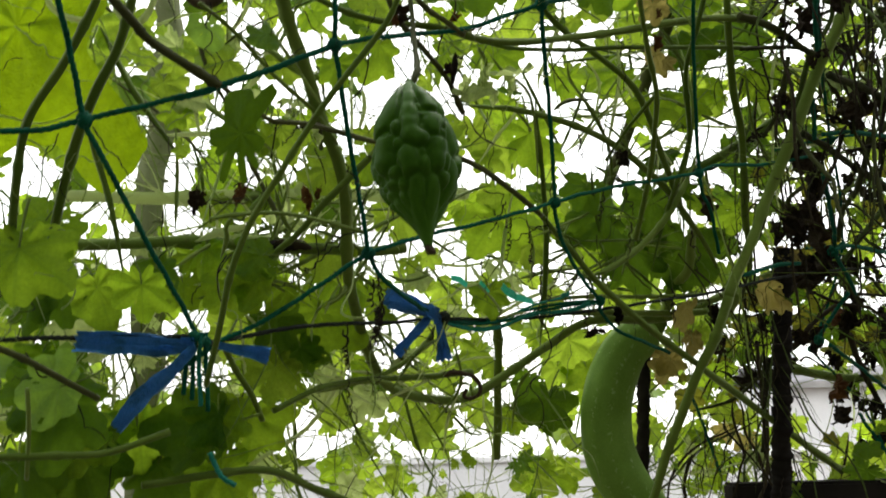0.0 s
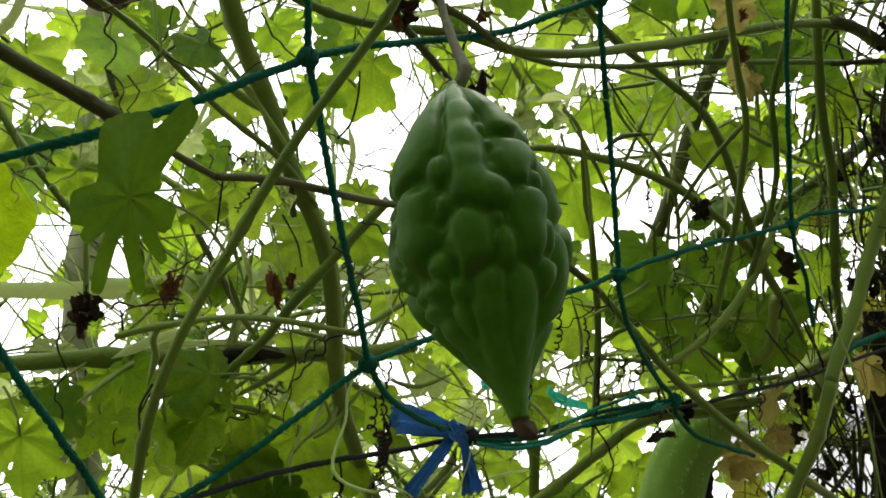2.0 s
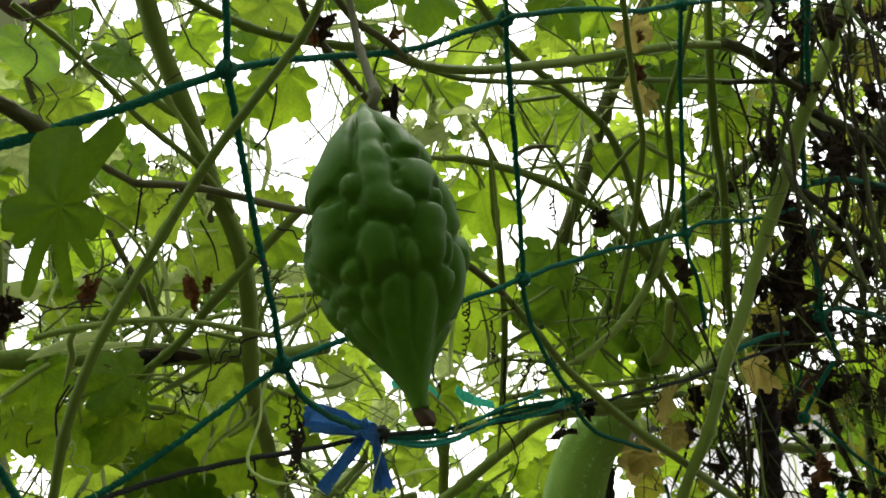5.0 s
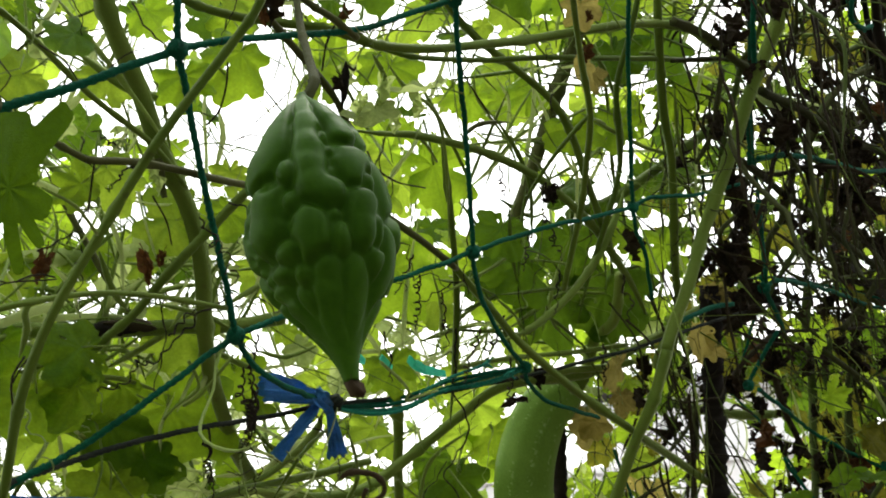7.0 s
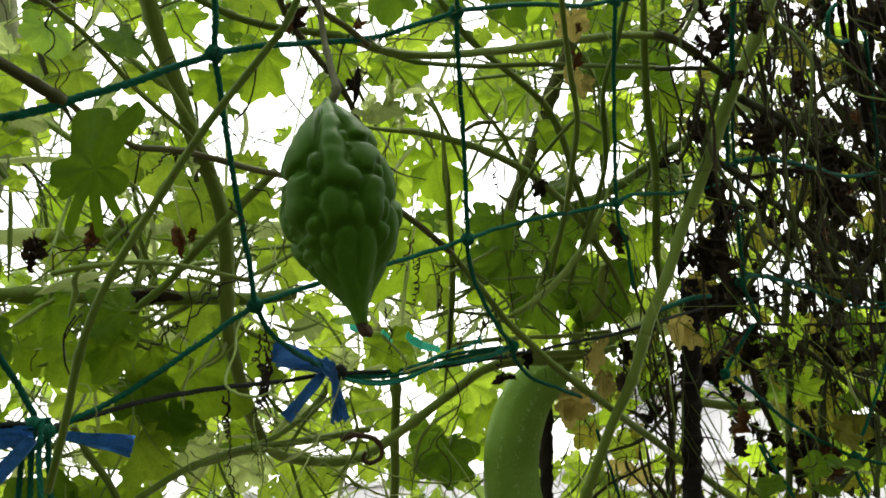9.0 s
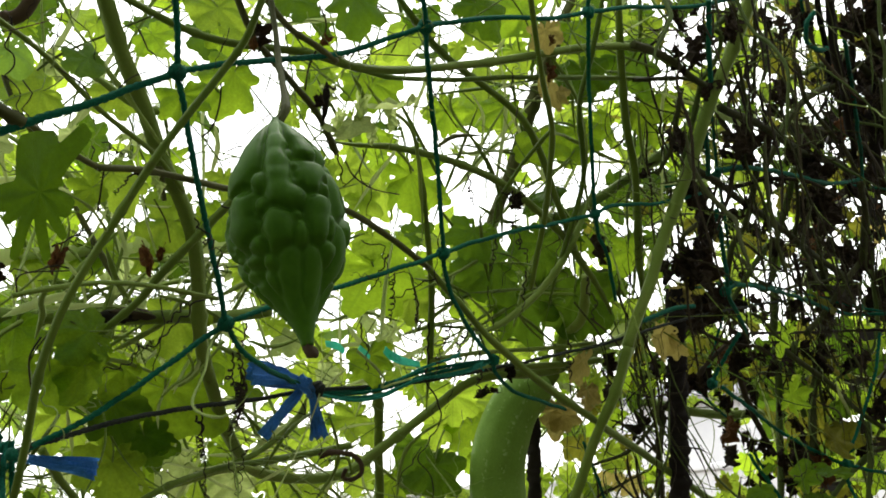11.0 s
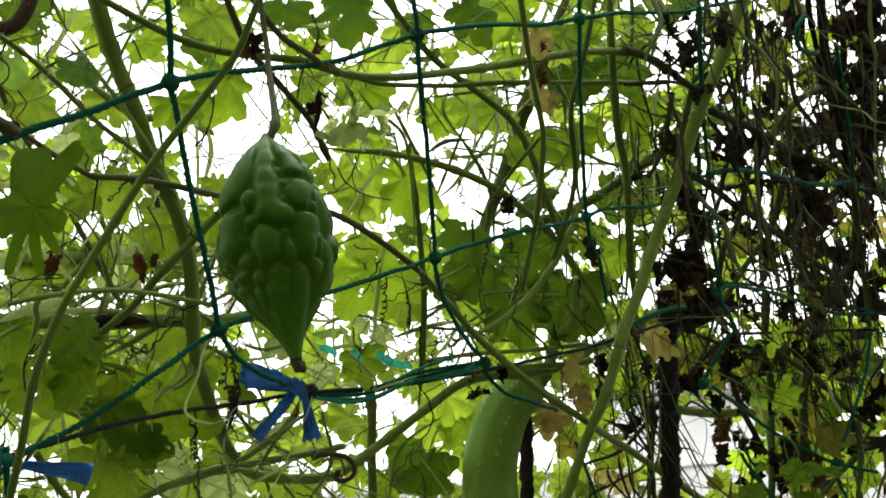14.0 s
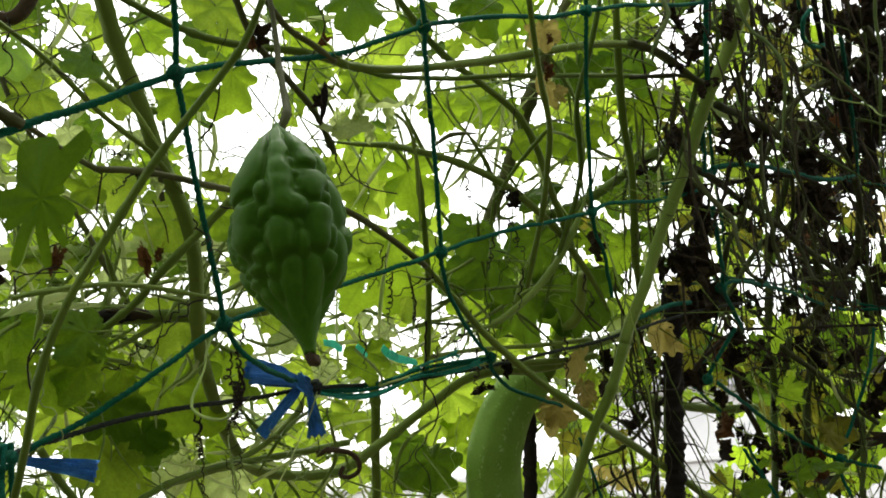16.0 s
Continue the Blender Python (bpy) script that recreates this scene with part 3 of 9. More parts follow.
# these leaves stay out of view and only hold back sky light
foliage_mass("canopy_foliage", "unseen gourd leaves added overhead to block sky light", leaf_mass, 850, overhead, 0.085, 21)
# unseen as well: added to hold back light from the left
foliage_mass("side_foliage", "unseen gourd leaves added at the left side to block light", leaf_mass, 260, lambda r: np.array((-1.05 + r.gauss(0, 0.12), r.uniform(-1.6, 0.6), r.uniform(0.5, 2.3))), 0.085, 22)
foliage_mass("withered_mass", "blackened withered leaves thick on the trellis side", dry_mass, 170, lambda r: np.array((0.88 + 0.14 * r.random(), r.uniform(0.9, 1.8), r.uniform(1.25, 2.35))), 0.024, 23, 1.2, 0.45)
# dry leaves out of view, added to dim the light from the right
foliage_mass("withered_side", "unseen dry leaves added at the right to darken the light there", dry_mass, 900, lambda r: np.array((1.25 + 0.12 * r.random(), r.uniform(-1.6, 1.3), r.uniform(0.4, 2.5))), 0.06, 25, 0.8, 0.6)
foliage_mass("far_foliage", "sunlit leaves of the vines at the far end of the trellis", leaf_mass_bright, 130, lambda r: np.array((r.uniform(-1.5, 0.62), r.uniform(2.0, 2.9), r.triangular(1.25, 2.35, 1.5))), 0.055, 24)



# ---- fruits ----
def bitter_gourd(top, tip, girth):
    """A short warty bitter gourd: long ridges and rounded warts swell from a tapering body that ends in a beak."""
    top, tip = np.array(top), np.array(tip)
    g = thing("bitter_gourd", "short warty green bitter gourd hanging on its stalk", "gourd", tuple(top))
    axis = (tip - top) / np.linalg.norm(tip - top)
    length = np.linalg.norm(tip - top)
    front = np.cross(axis, (1, 0, 0))
    front *= -np.sign(front[1])
    front /= np.linalg.norm(front)
    right = np.cross(front, axis)
    right *= np.sign(right[0])
    # warts: angle from the front in degrees, place along the body, half width in degrees, half length, height
    # ridges are chains of swellings that run together
    ridges = [
        [(-6, 0.110, 27, 0.071, 1.00), (-2, 0.205, 17, 0.085, 1.00), (-3, 0.310, 12, 0.069, 1.00), (-5, 0.390, 11, 0.058, 1.00), (-3, 0.457, 11, 0.048, 1.00), (8, 0.491, 13, 0.041, 1.00)],
        [(-33, 0.135, 19, 0.083, 1.00), (-39, 0.233, 19, 0.092, 1.00), (-51, 0.326, 18, 0.081, 1.00)],
        [(28, 0.145, 19, 0.086, 1.00), (35, 0.250, 14, 0.081, 1.00)],
        [(36, 0.379, 17, 0.090, 0.90)],
        [(-45, 0.478, 15, 0.069, 1.00), (-55, 0.559, 17, 0.054, 1.00)],
        [(36, 0.527, 12, 0.060, 1.00), (35, 0.606, 10, 0.057, 1.00)],
        [(-5, 0.704, 13, 0.042, 0.55), (-9, 0.784, 20, 0.052, 0.55), (-12, 0.863, 20, 0.052, 0.55)],
        [(29, 0.736, 14, 0.053, 0.55), (25, 0.815, 19, 0.052, 0.55)],
        [(-81, 0.717, 21, 0.021, 0.60), (-75, 0.783, 19, 0.030, 0.60), (-96, 0.840, 32, 0.024, 0.60)],
    ]
    warts = [(-11, 0.616, 15, 0.081, 1.00), (-24, 0.400, 8, 0.041, 0.90), (12, 0.277, 5, 0.032, 0.60), (16, 0.341, 4, 0.021, 0.55), (12, 0.423, 3, 0.017, 0.50), (-24, 0.504, 7, 0.031, 0.80), (-31, 0.535, 3, 0.014, 0.60), (-27, 0.573, 3, 0.012, 0.50), (12, 0.636, 8, 0.042, 0.90), (-79, 0.594, 9, 0.006, 0.60), (-37, 0.644, 12, 0.030, 0.80), (-54, 0.687, 14, 0.021, 0.70), (-30, 0.711, 9, 0.025, 0.70)]
    warts += [(50, 0.687, 11, 0.039, 0.80), (-41, 0.772, 11, 0.031, 0.50), (46, 0.433, 8, 0.045, 0.70), (51, 0.599, 6, 0.054, 0.70), (10, 0.566, 5, 0.019, 0.60), (-29, 0.944, 29, 0.036, 0.35), (-40, 0.434, 6, 0.018, 0.60)]
    rnd = random.Random(5)
    for ring in range(6):
        for col in range(9):
            a = 80 + col * 24 + 13 * (ring % 2)
            if a < 262:
                warts.append((a + rnd.uniform(-4, 4), 0.14 + 0.135 * ring + rnd.uniform(-0.02, 0.02), rnd.uniform(12, 17), rnd.uniform(0.06, 0.14), rnd.uniform(0.7, 1)))
    for _ in range(45):
        warts.append((rnd.uniform(70, 290), rnd.uniform(0.1, 0.7), rnd.uniform(4, 8), rnd.uniform(0.016, 0.034), rnd.uniform(0.35, 0.62)))
    nu, nv = 200, 150
    ang = np.arange(nu) * 2 * math.pi / nu
    v = np.linspace(0, 1, nv)
    body = np.interp(v, [0, 0.012, 0.05, 0.12, 0.2, 0.3, 0.4, 0.5, 0.58, 0.66, 0.74, 0.82, 0.88, 0.94, 1.0], [0.04, 0.1, 0.21, 0.42, 0.63, 0.86, 0.98, 1.0, 0.96, 0.85, 0.67, 0.46, 0.31, 0.18, 0.11])
    body = np.convolve(np.pad(body, 4, "edge"), np.ones(9) / 9, "valid")
    A, V = np.meshgrid(ang, v)
    # each wart swells to its own dome, with a groove wherever two of them meet
    first, second, tall = np.full_like(A, 9.0), np.full_like(A, 9.0), np.zeros_like(A)
    for chain in ridges + [[w] for w in warts]:
        q, h = np.zeros_like(A), chain[0][4]
        for a, at, wa, wv, _ in chain:
            da = (A - radians(a) + math.pi) % (2 * math.pi) - math.pi
            q += np.maximum(np.sqrt((da / radians(wa)) ** 2 + ((V - at) / wv) ** 2), 0.02) ** -5
        q **= -0.2
        nearer = q < first
        second = np.where(nearer, first, np.minimum(second, q))
        tall = np.where(nearer, h, tall)
        first = np.where(nearer, q, first)
    groove = np.clip((second - first) / 0.55, 0, 1)
    lift = tall * np.sqrt(np.clip(1 - (first / 1.45) ** 2, 0, 1)) * (groove * groove * (3 - 2 * groove)) ** 0.5
    for _ in range(2):
        lift[1:-1] = (lift[:-2] + 2 * lift[1:-1] + lift[2:]) / 4
        lift = (np.roll(lift, 1, 1) + 2 * lift + np.roll(lift, -1, 1)) / 4
    fade = np.clip(np.minimum(V * 14, (0.98 - V) * 3.6), 0, 1)
    R = girth / 2 * (body[:, None] * 0.82 + 0.225 * lift * fade * np.clip(body[:, None] * 1.7, 0, 1))
    bow = 0.015 * length * np.sin(v * math.pi)
    pts = (axis * length * V[..., None]) + R[..., None] * (np.cos(A)[..., None] * front + np.sin(A)[..., None] * right) - right * bow[:, None, None]
    verts = pts.reshape(-1, 3)
    faces = [(j * nu + i, j * nu + (i + 1) % nu, (j + 1) * nu + (i + 1) % nu, (j + 1) * nu + i) for j in range(nv - 1) for i in range(nu)]
    faces += [tuple(range(nu))[::-1], tuple(range((nv - 1) * nu, nv * nu))]
    link("body", verts, faces, skin_bitter, g)
    t = axis * length
    link("dried_blossom", *sweep([t * 0.985, t * 1.01, t * 1.03 + right * 0.001, t * 1.045 + right * 0.003], [0.0020, 0.0018, 0.0023, 0.0008], 9, 4, 0.3, 20), stem_brown, g, label="withered brown blossom end")
    return g


def long_gourd(points, radius):
    """A long smooth gourd that hangs in a bend, pale green with rows of fine white flecks."""
    line = curve_through(points, 12)
    g = thing("long_gourd", "long pale green gourd hanging in a bend from the vine", "gourd", tuple(line[0]))
    n, sides = len(line), 48
    prof = np.interp(np.linspace(0, 1, n), [0, 0.012, 0.04, 0.10, 0.3, 0.7, 0.9, 0.97, 1], [0.15, 0.42, 0.66, 0.85, 0.98, 1.06, 0.95, 0.6, 0.1])
    verts, faces = sweep(local(line, g), radius * prof, sides, 10, 0.012, 0.5)
    ob = link("body", verts, faces, skin_long, g)
    streak = ob.data.attributes.new("streak", "FLOAT", "POINT")
    a, b = local(line[0], g), local(line[-1], g)
    way = local(line[1], g) - a
    way /= np.linalg.norm(way)
    link("calyx", *sweep([a + way * 0.006, a, a - way * 0.006, a - way * 0.012], [0.012, 0.011, 0.008, 0.006], 12, 5, 0.12, 0), stem_green, g, label="green ribbed calyx")
    link("blossom_scar", *sweep([b - (b - local(line[-2], g)) * 0.3, b, b + (b - local(line[-2], g)) * 0.4], [0.006, 0.005, 0.002], 9, 4, 0.2, 0), stem_old, g, label="brown blossom scar")
    streak.data.foreach_set("value", [1.0 if (k % sides) % 5 == 0 else 0.0 for k in range(len(verts))])
    return g


# ---- the climbing net ----
net = thing("climbing_net", "dark green knotted climbing net of twisted cord, overgrown", "net", (0, 0.7, 1.7))
cord(net, cord_green, 0.0019, (-0.17, 0.632, 1.747), (-0.155, 0.639, 1.754), (-0.14, 0.646, 1.762), (-0.102, 0.662, 1.783), (-0.066, 0.676, 1.804), name='cord')
cord(net, cord_green, 0.0019, (-0.066, 0.676, 1.804), (-0.041, 0.689, 1.815), (-0.014, 0.705, 1.824), (0.031, 0.731, 1.84), (0.068, 0.748, 1.859), (0.098, 0.76, 1.875), name='cord')
cord(net, cord_green, 0.0019, (0.098, 0.76, 1.875), (0.132, 0.779, 1.889), (0.169, 0.8, 1.902), (0.214, 0.828, 1.916), (0.254, 0.849, 1.932), name='cord')
cord(net, cord_green, 0.0019, (0.254, 0.849, 1.932), (0.311, 0.881, 1.954), (0.381, 0.923, 1.976), (0.476, 0.974, 2.015), name='cord')
cord(net, cord_green, 0.0019, (-0.065, 0.627, 1.867), (-0.063, 0.646, 1.846), (-0.064, 0.661, 1.825), (-0.066, 0.676, 1.804), name='cord')
cord(net, cord_green, 0.0019, (-0.066, 0.676, 1.804), (-0.063, 0.702, 1.774), (-0.059, 0.738, 1.733), (-0.055, 0.767, 1.701), (-0.052, 0.794, 1.671), name='cord')
cord(net, cord_green, 0.0019, (0.091, 0.718, 1.921), (0.095, 0.739, 1.899), (0.098, 0.76, 1.875), name='cord')
cord(net, cord_green, 0.0019, (0.098, 0.76, 1.875), (0.103, 0.796, 1.836), (0.111, 0.841, 1.788), (0.117, 0.888, 1.735), name='cord')
cord(net, cord_green, 0.0019, (0.249, 0.808, 1.979), (0.251, 0.832, 1.951), (0.254, 0.849, 1.932), name='cord')
cord(net, cord_green, 0.0019, (0.254, 0.849, 1.932), (0.262, 0.894, 1.885), (0.273, 0.941, 1.837), (0.285, 0.989, 1.79), name='cord')
cord(net, cord_green, 0.0019, (0.285, 0.989, 1.79), (0.293, 1.01, 1.772), (0.307, 1.032, 1.759), (0.327, 1.081, 1.72), name='cord')
cord(net, cord_green, 0.0019, (-0.219, 0.741, 1.557), (-0.191, 0.75, 1.576), (-0.167, 0.755, 1.595), (-0.144, 0.766, 1.607), (-0.118, 0.775, 1.623), (-0.09, 0.783, 1.644), (-0.052, 0.794, 1.671), name='cord')
cord(net, cord_green, 0.0019, (-0.052, 0.794, 1.671), (-0.031, 0.805, 1.68), (-0.003, 0.82, 1.691), (0.029, 0.839, 1.702), (0.068, 0.861, 1.716), (0.117, 0.888, 1.735), name='cord')
cord(net, cord_green, 0.0019, (0.117, 0.888, 1.735), (0.152, 0.907, 1.749), (0.194, 0.932, 1.763), (0.239, 0.961, 1.776), (0.285, 0.989, 1.79), name='cord')
cord(net, cord_green, 0.0019, (0.285, 0.989, 1.79), (0.311, 1.002, 1.802), (0.37, 1.043, 1.813), (0.443, 1.089, 1.835), name='cord')
cord(net, cord_green, 0.0019, (0.117, 0.888, 1.735), (0.119, 0.901, 1.722), (0.129, 0.925, 1.702), (0.147, 0.959, 1.678), (0.173, 0.999, 1.656), name='cord')
cord(net, cord_green, 0.0019, (-0.052, 0.794, 1.671), (-0.046, 0.81, 1.657), (-0.03, 0.834, 1.644), (-0.011, 0.919, 1.641), (0.0023, 0.9545, 1.6368), name='cord')
cord(net, cord_green, 0.0019, (0.173, 0.999, 1.656), (0.177, 1.012, 1.644), (0.196, 1.039, 1.63), (0.229, 1.075, 1.621), (0.275, 1.137, 1.612), name='cord')
knot(net, cord_green, (-0.066, 0.676, 1.804), 0.004)
knot(net, cord_green, (0.098, 0.76, 1.875), 0.004)
knot(net, cord_green, (0.254, 0.849, 1.932), 0.004)
knot(net, cord_green, (-0.052, 0.794, 1.671), 0.004)
knot(net, cord_green, (0.117, 0.888, 1.735), 0.004)
knot(net, cord_green, (0.285, 0.989, 1.79), 0.004)
knot(net, cord_green, (0.173, 0.999, 1.656), 0.004)
cord(net, cord_green, 0.0016, (0.0023, 0.9545, 1.6368), (0.037, 0.984, 1.633), (0.068, 0.986, 1.635), (0.099, 0.984, 1.643), (0.135, 0.982, 1.649), (0.173, 0.999, 1.656), name='cord')
cord(net, cord_teal, 0.0016, (0.0023, 0.9545, 1.6357), (0.037, 0.991, 1.63), (0.068, 0.994, 1.631), (0.1, 0.991, 1.642), (0.136, 0.985, 1.645), (0.173, 0.999, 1.656), name='cord')
cord(net, cord_green, 0.0016, (0.0023, 0.9535, 1.6377), (0.037, 0.992, 1.636), (0.068, 0.993, 1.639), (0.1, 0.992, 1.648), (0.135, 0.98, 1.652), (0.173, 0.999, 1.656), name='cord')
cord(net, cord_teal, 0.0016, (0.0023, 0.9555, 1.6357), (0.037, 0.982, 1.627), (0.067, 0.985, 1.629), (0.098, 0.981, 1.641), (0.136, 0.986, 1.644), (0.173, 0.999, 1.656), name='cord')
cord(net, cord_teal, 0.0013, (0.077, 0.969, 1.64), (0.103, 0.973, 1.65), (0.132, 0.99, 1.659), (0.139, 0.983, 1.663), name='loose_end')
cord(net, cord_green, 0.0019, (0.423, 1.133, 1.858), (0.521, 1.199, 1.893), (0.601, 1.247, 1.912), (0.712, 1.328, 1.922), (0.825, 1.409, 1.934), (0.944, 1.433, 1.926), name='cord')
cord(net, cord_green, 0.0019, (0.51, 1.287, 1.764), (0.594, 1.361, 1.782), (0.677, 1.423, 1.786), (0.803, 1.518, 1.783), (0.865, 1.514, 1.762), (0.955, 1.505, 1.738), name='cord')
cord(net, cord_green, 0.0019, (0.594, 1.361, 1.782), (0.589, 1.396, 1.731), (0.578, 1.426, 1.678), (0.566, 1.446, 1.639), (0.652, 1.549, 1.594), (0.702, 1.588, 1.542), (0.739, 1.599, 1.468), name='cord')
cord(net, cord_green, 0.0019, (0.521, 1.199, 1.893), (0.559, 1.273, 1.843), (0.594, 1.361, 1.782), name='cord')
cord(net, cord_green, 0.0019, (0.427, 0.959, 2.036), (0.438, 1, 1.993), (0.476, 1.096, 1.941), (0.521, 1.199, 1.893), name='cord')
cord(net, cord_green, 0.0019, (0.595, 1.07, 2.071), (0.628, 1.119, 2.052), (0.666, 1.164, 2.043), (0.7, 1.186, 2.05), name='cord')
cord(net, cord_green, 0.0019, (0.329, 1.27, 1.577), (0.367, 1.345, 1.519), (0.403, 1.417, 1.462), name='cord')
knot(net, cord_green, (0.59, 1.352, 1.78), 0.004)
knot(net, cord_green, (0.562, 1.437, 1.639), 0.004)
knot(net, cord_green, (0.849, 1.562, 1.513), 0.004)
knot(net, cord_green, (0.53, 1.217, 1.898), 0.004)
knot(net, cord_green, (0.893, 1.46, 1.936), 0.004)
knot(net, cord_green, (0.879, 1.503, 1.755), 0.004)
cord(net, cord_green, 0.0019, (-0.219, 0.497, 1.863), (-0.221, 0.528, 1.823), (-0.22, 0.555, 1.79), (-0.22, 0.586, 1.752), (-0.22, 0.607, 1.725), (-0.217, 0.618, 1.714), (-0.208, 0.647, 1.687), (-0.199, 0.678, 1.658), (-0.19, 0.704, 1.634), (-0.18, 0.74, 1.601), name='cord')
cord(net, cord_green, 0.0019, (-0.277, 0.573, 1.706), (-0.246, 0.593, 1.714), (-0.22, 0.607, 1.725), (-0.145, 0.643, 1.76), (-0.067, 0.676, 1.803), name='cord')
knot(net, cord_green, (-0.22, 0.607, 1.725), 0.004)
cord(net, cord_green, 0.0016, (-0.173, 0.702, 1.597), (-0.176, 0.706, 1.577), (-0.179, 0.711, 1.553), name='loose_end')
cord(net, cord_green, 0.0016, (-0.169, 0.702, 1.597), (-0.171, 0.706, 1.576), (-0.173, 0.712, 1.549), name='loose_end')
cord(net, cord_teal, 0.0016, (-0.165, 0.702, 1.597), (-0.167, 0.706, 1.576), (-0.167, 0.713, 1.545), name='loose_end')
cord(net, cord_green, 0.0016, (-0.162, 0.702, 1.597), (-0.162, 0.706, 1.576), (-0.162, 0.714, 1.541), name='loose_end')
knot(net, cord_green, (-0.17, 0.702, 1.594), 0.003)
cord(net, cord_teal, 0.0019, (-0.172, 0.761, 1.512), (-0.164, 0.764, 1.495), (-0.153, 0.766, 1.486), name='loose_end')
line = thing("support_line", "dark weathered line stretched under the net", "line", (0, 0.9, 1.6))
cord(line, cord_black, 0.0018, (-0.416, 0.7, 1.602), (-0.335, 0.702, 1.596), (-0.249, 0.702, 1.595), (-0.17, 0.702, 1.594), name='cord')
cord(line, cord_black, 0.0018, (-0.179, 0.722, 1.588), (-0.167, 0.755, 1.596), (-0.146, 0.792, 1.605), (-0.116, 0.823, 1.614), (-0.079, 0.87, 1.622), (-0.035, 0.921, 1.629), (0.0023, 0.9545, 1.6368), name='cord')
cord(line, cord_black, 0.0017, (0.0023, 0.9545, 1.6368), (0.08, 1.011, 1.64), (0.175, 1.024, 1.65), (0.232, 1.047, 1.66), (0.306, 1.091, 1.674), (0.363, 1.122, 1.688), (0.49, 1.221, 1.719), (0.735, 1.453, 1.767), name='cord')
# ---- tape ties ----
tie_a = thing("tape_tie", "blue plastic tape knotted in a bow round the line", "tie", (0.0023, 0.9545, 1.6368))
ribbon(tie_a, tape_blue, (0.0068, 0.0164, 0.0212, 0.0164), (-0.0007, 0.9445, 1.6398), (-0.0158, 0.9245, 1.6428), (-0.0307, 0.9105, 1.6468), (-0.0458, 0.9015, 1.6518), name='loop')
ribbon(tie_a, tape_blue, (0.0067, 0.0106, 0.0145), (-0.0017, 0.9445, 1.6388), (-0.0177, 0.9135, 1.6418), (-0.0428, 0.8865, 1.6438), name='loop')
ribbon(tie_a, tape_blue, (0.0067, 0.0096, 0.0086, 0.0115), (-0.0048, 0.9405, 1.6368), (-0.0137, 0.9335, 1.6248), (-0.0258, 0.9295, 1.6118), (-0.0378, 0.9295, 1.5987), name='tail')
ribbon(tie_a, tape_blue, (0.0058, 0.0077, 0.0116, 0.0174), (0.0032, 0.9485, 1.6337), (0.0052, 0.9555, 1.6228), (0.0072, 0.9675, 1.6087), (0.0082, 0.9775, 1.5958), name='tail')
ribbon(tie_a, tape_blue, (0.0095, 0.0133, 0.0104), (-0.0068, 0.9305, 1.6458), (-0.0017, 0.9295, 1.6388), (0.0032, 0.9465, 1.6328), name='wrap')
knot(tie_a, cord_black, (0.0082, 0.9565, 1.6368), 0.005)
tie_b = thing("tape_tie", "blue plastic tape rolled and tied round line and cords", "tie", (-0.169, 0.698, 1.59))
ribbon(tie_b, tape_blue, (0.0153, 0.0162, 0.0153, 0.0089), (-0.254, 0.698, 1.591), (-0.227, 0.698, 1.59), (-0.195, 0.699, 1.588), (-0.169, 0.699, 1.587), name='roll', crumple=0.006)
ribbon(tie_b, tape_blue, (0.0048, 0.0080, 0.0120), (-0.151, 0.694, 1.586), (-0.133, 0.695, 1.582), (-0.115, 0.696, 1.578), name='roll', crumple=0.005)
ribbon(tie_b, tape_blue, (0.0056, 0.0103, 0.0127, 0.0103), (-0.166, 0.689, 1.585), (-0.184, 0.693, 1.568), (-0.205, 0.696, 1.551), (-0.223, 0.701, 1.53), name='tail', crumple=0.004)
knot(tie_b, cord_green, (-0.159, 0.693, 1.589), 0.0026)
tape = thing("mint_tape", "mint green plastic tape caught in the vines", "tape", (0.065, 1.076, 1.677))
ribbon(tape, mint_tape, (0.0053, 0.0066, 0.0046), (0.017, 0.905, 1.668), (0.025, 0.912, 1.667), (0.032, 0.922, 1.663), name='strip', crumple=0.0007)
ribbon(tape, mint_tape, (0.0043, 0.0053, 0.0037), (0.045, 0.930, 1.667), (0.049, 0.936, 1.663), (0.054, 0.944, 1.659), name='strip', crumple=0.0007)
ribbon(tape, mint_tape, (0.0062, 0.0078, 0.0054), (0.068, 0.950, 1.666), (0.076, 0.962, 1.660), (0.089, 0.975, 1.657), (0.102, 0.988, 1.655), name='strip', crumple=0.0007)
ribbon(tape, mint_tape, (0.0045, 0.0056, 0.0038), (0.075, 0.958, 1.663), (0.083, 0.968, 1.659), name='strip', crumple=0.0007)
# ---- poles and stakes ----
def ribbed_trunk(parent, r, foot, head):
    """A stake with knobbly bark in close rings, leaned to fit the camera's view."""
    n = int(np.linalg.norm(np.array(head) - foot) / 0.0022)
    way = np.linspace(0, 1, n)[:, None]
    line = np.array(foot) * (1 - way) + np.array(head) * way
    radii = np.array([r * (0.90 + 0.03 * math.sin(k * 1.1 + 4 * noise.noise((k * 0.07, 3, r))) + 0.22 * noise.noise((k * 0.2, r * 900, 0)) + 0.14 * noise.noise((k * 0.6, r * 700, 5))) for k in range(n)])
    return link("trunk", *sweep(local(line, parent), radii, 12, 3, 0.12, 55), bark_black, parent)


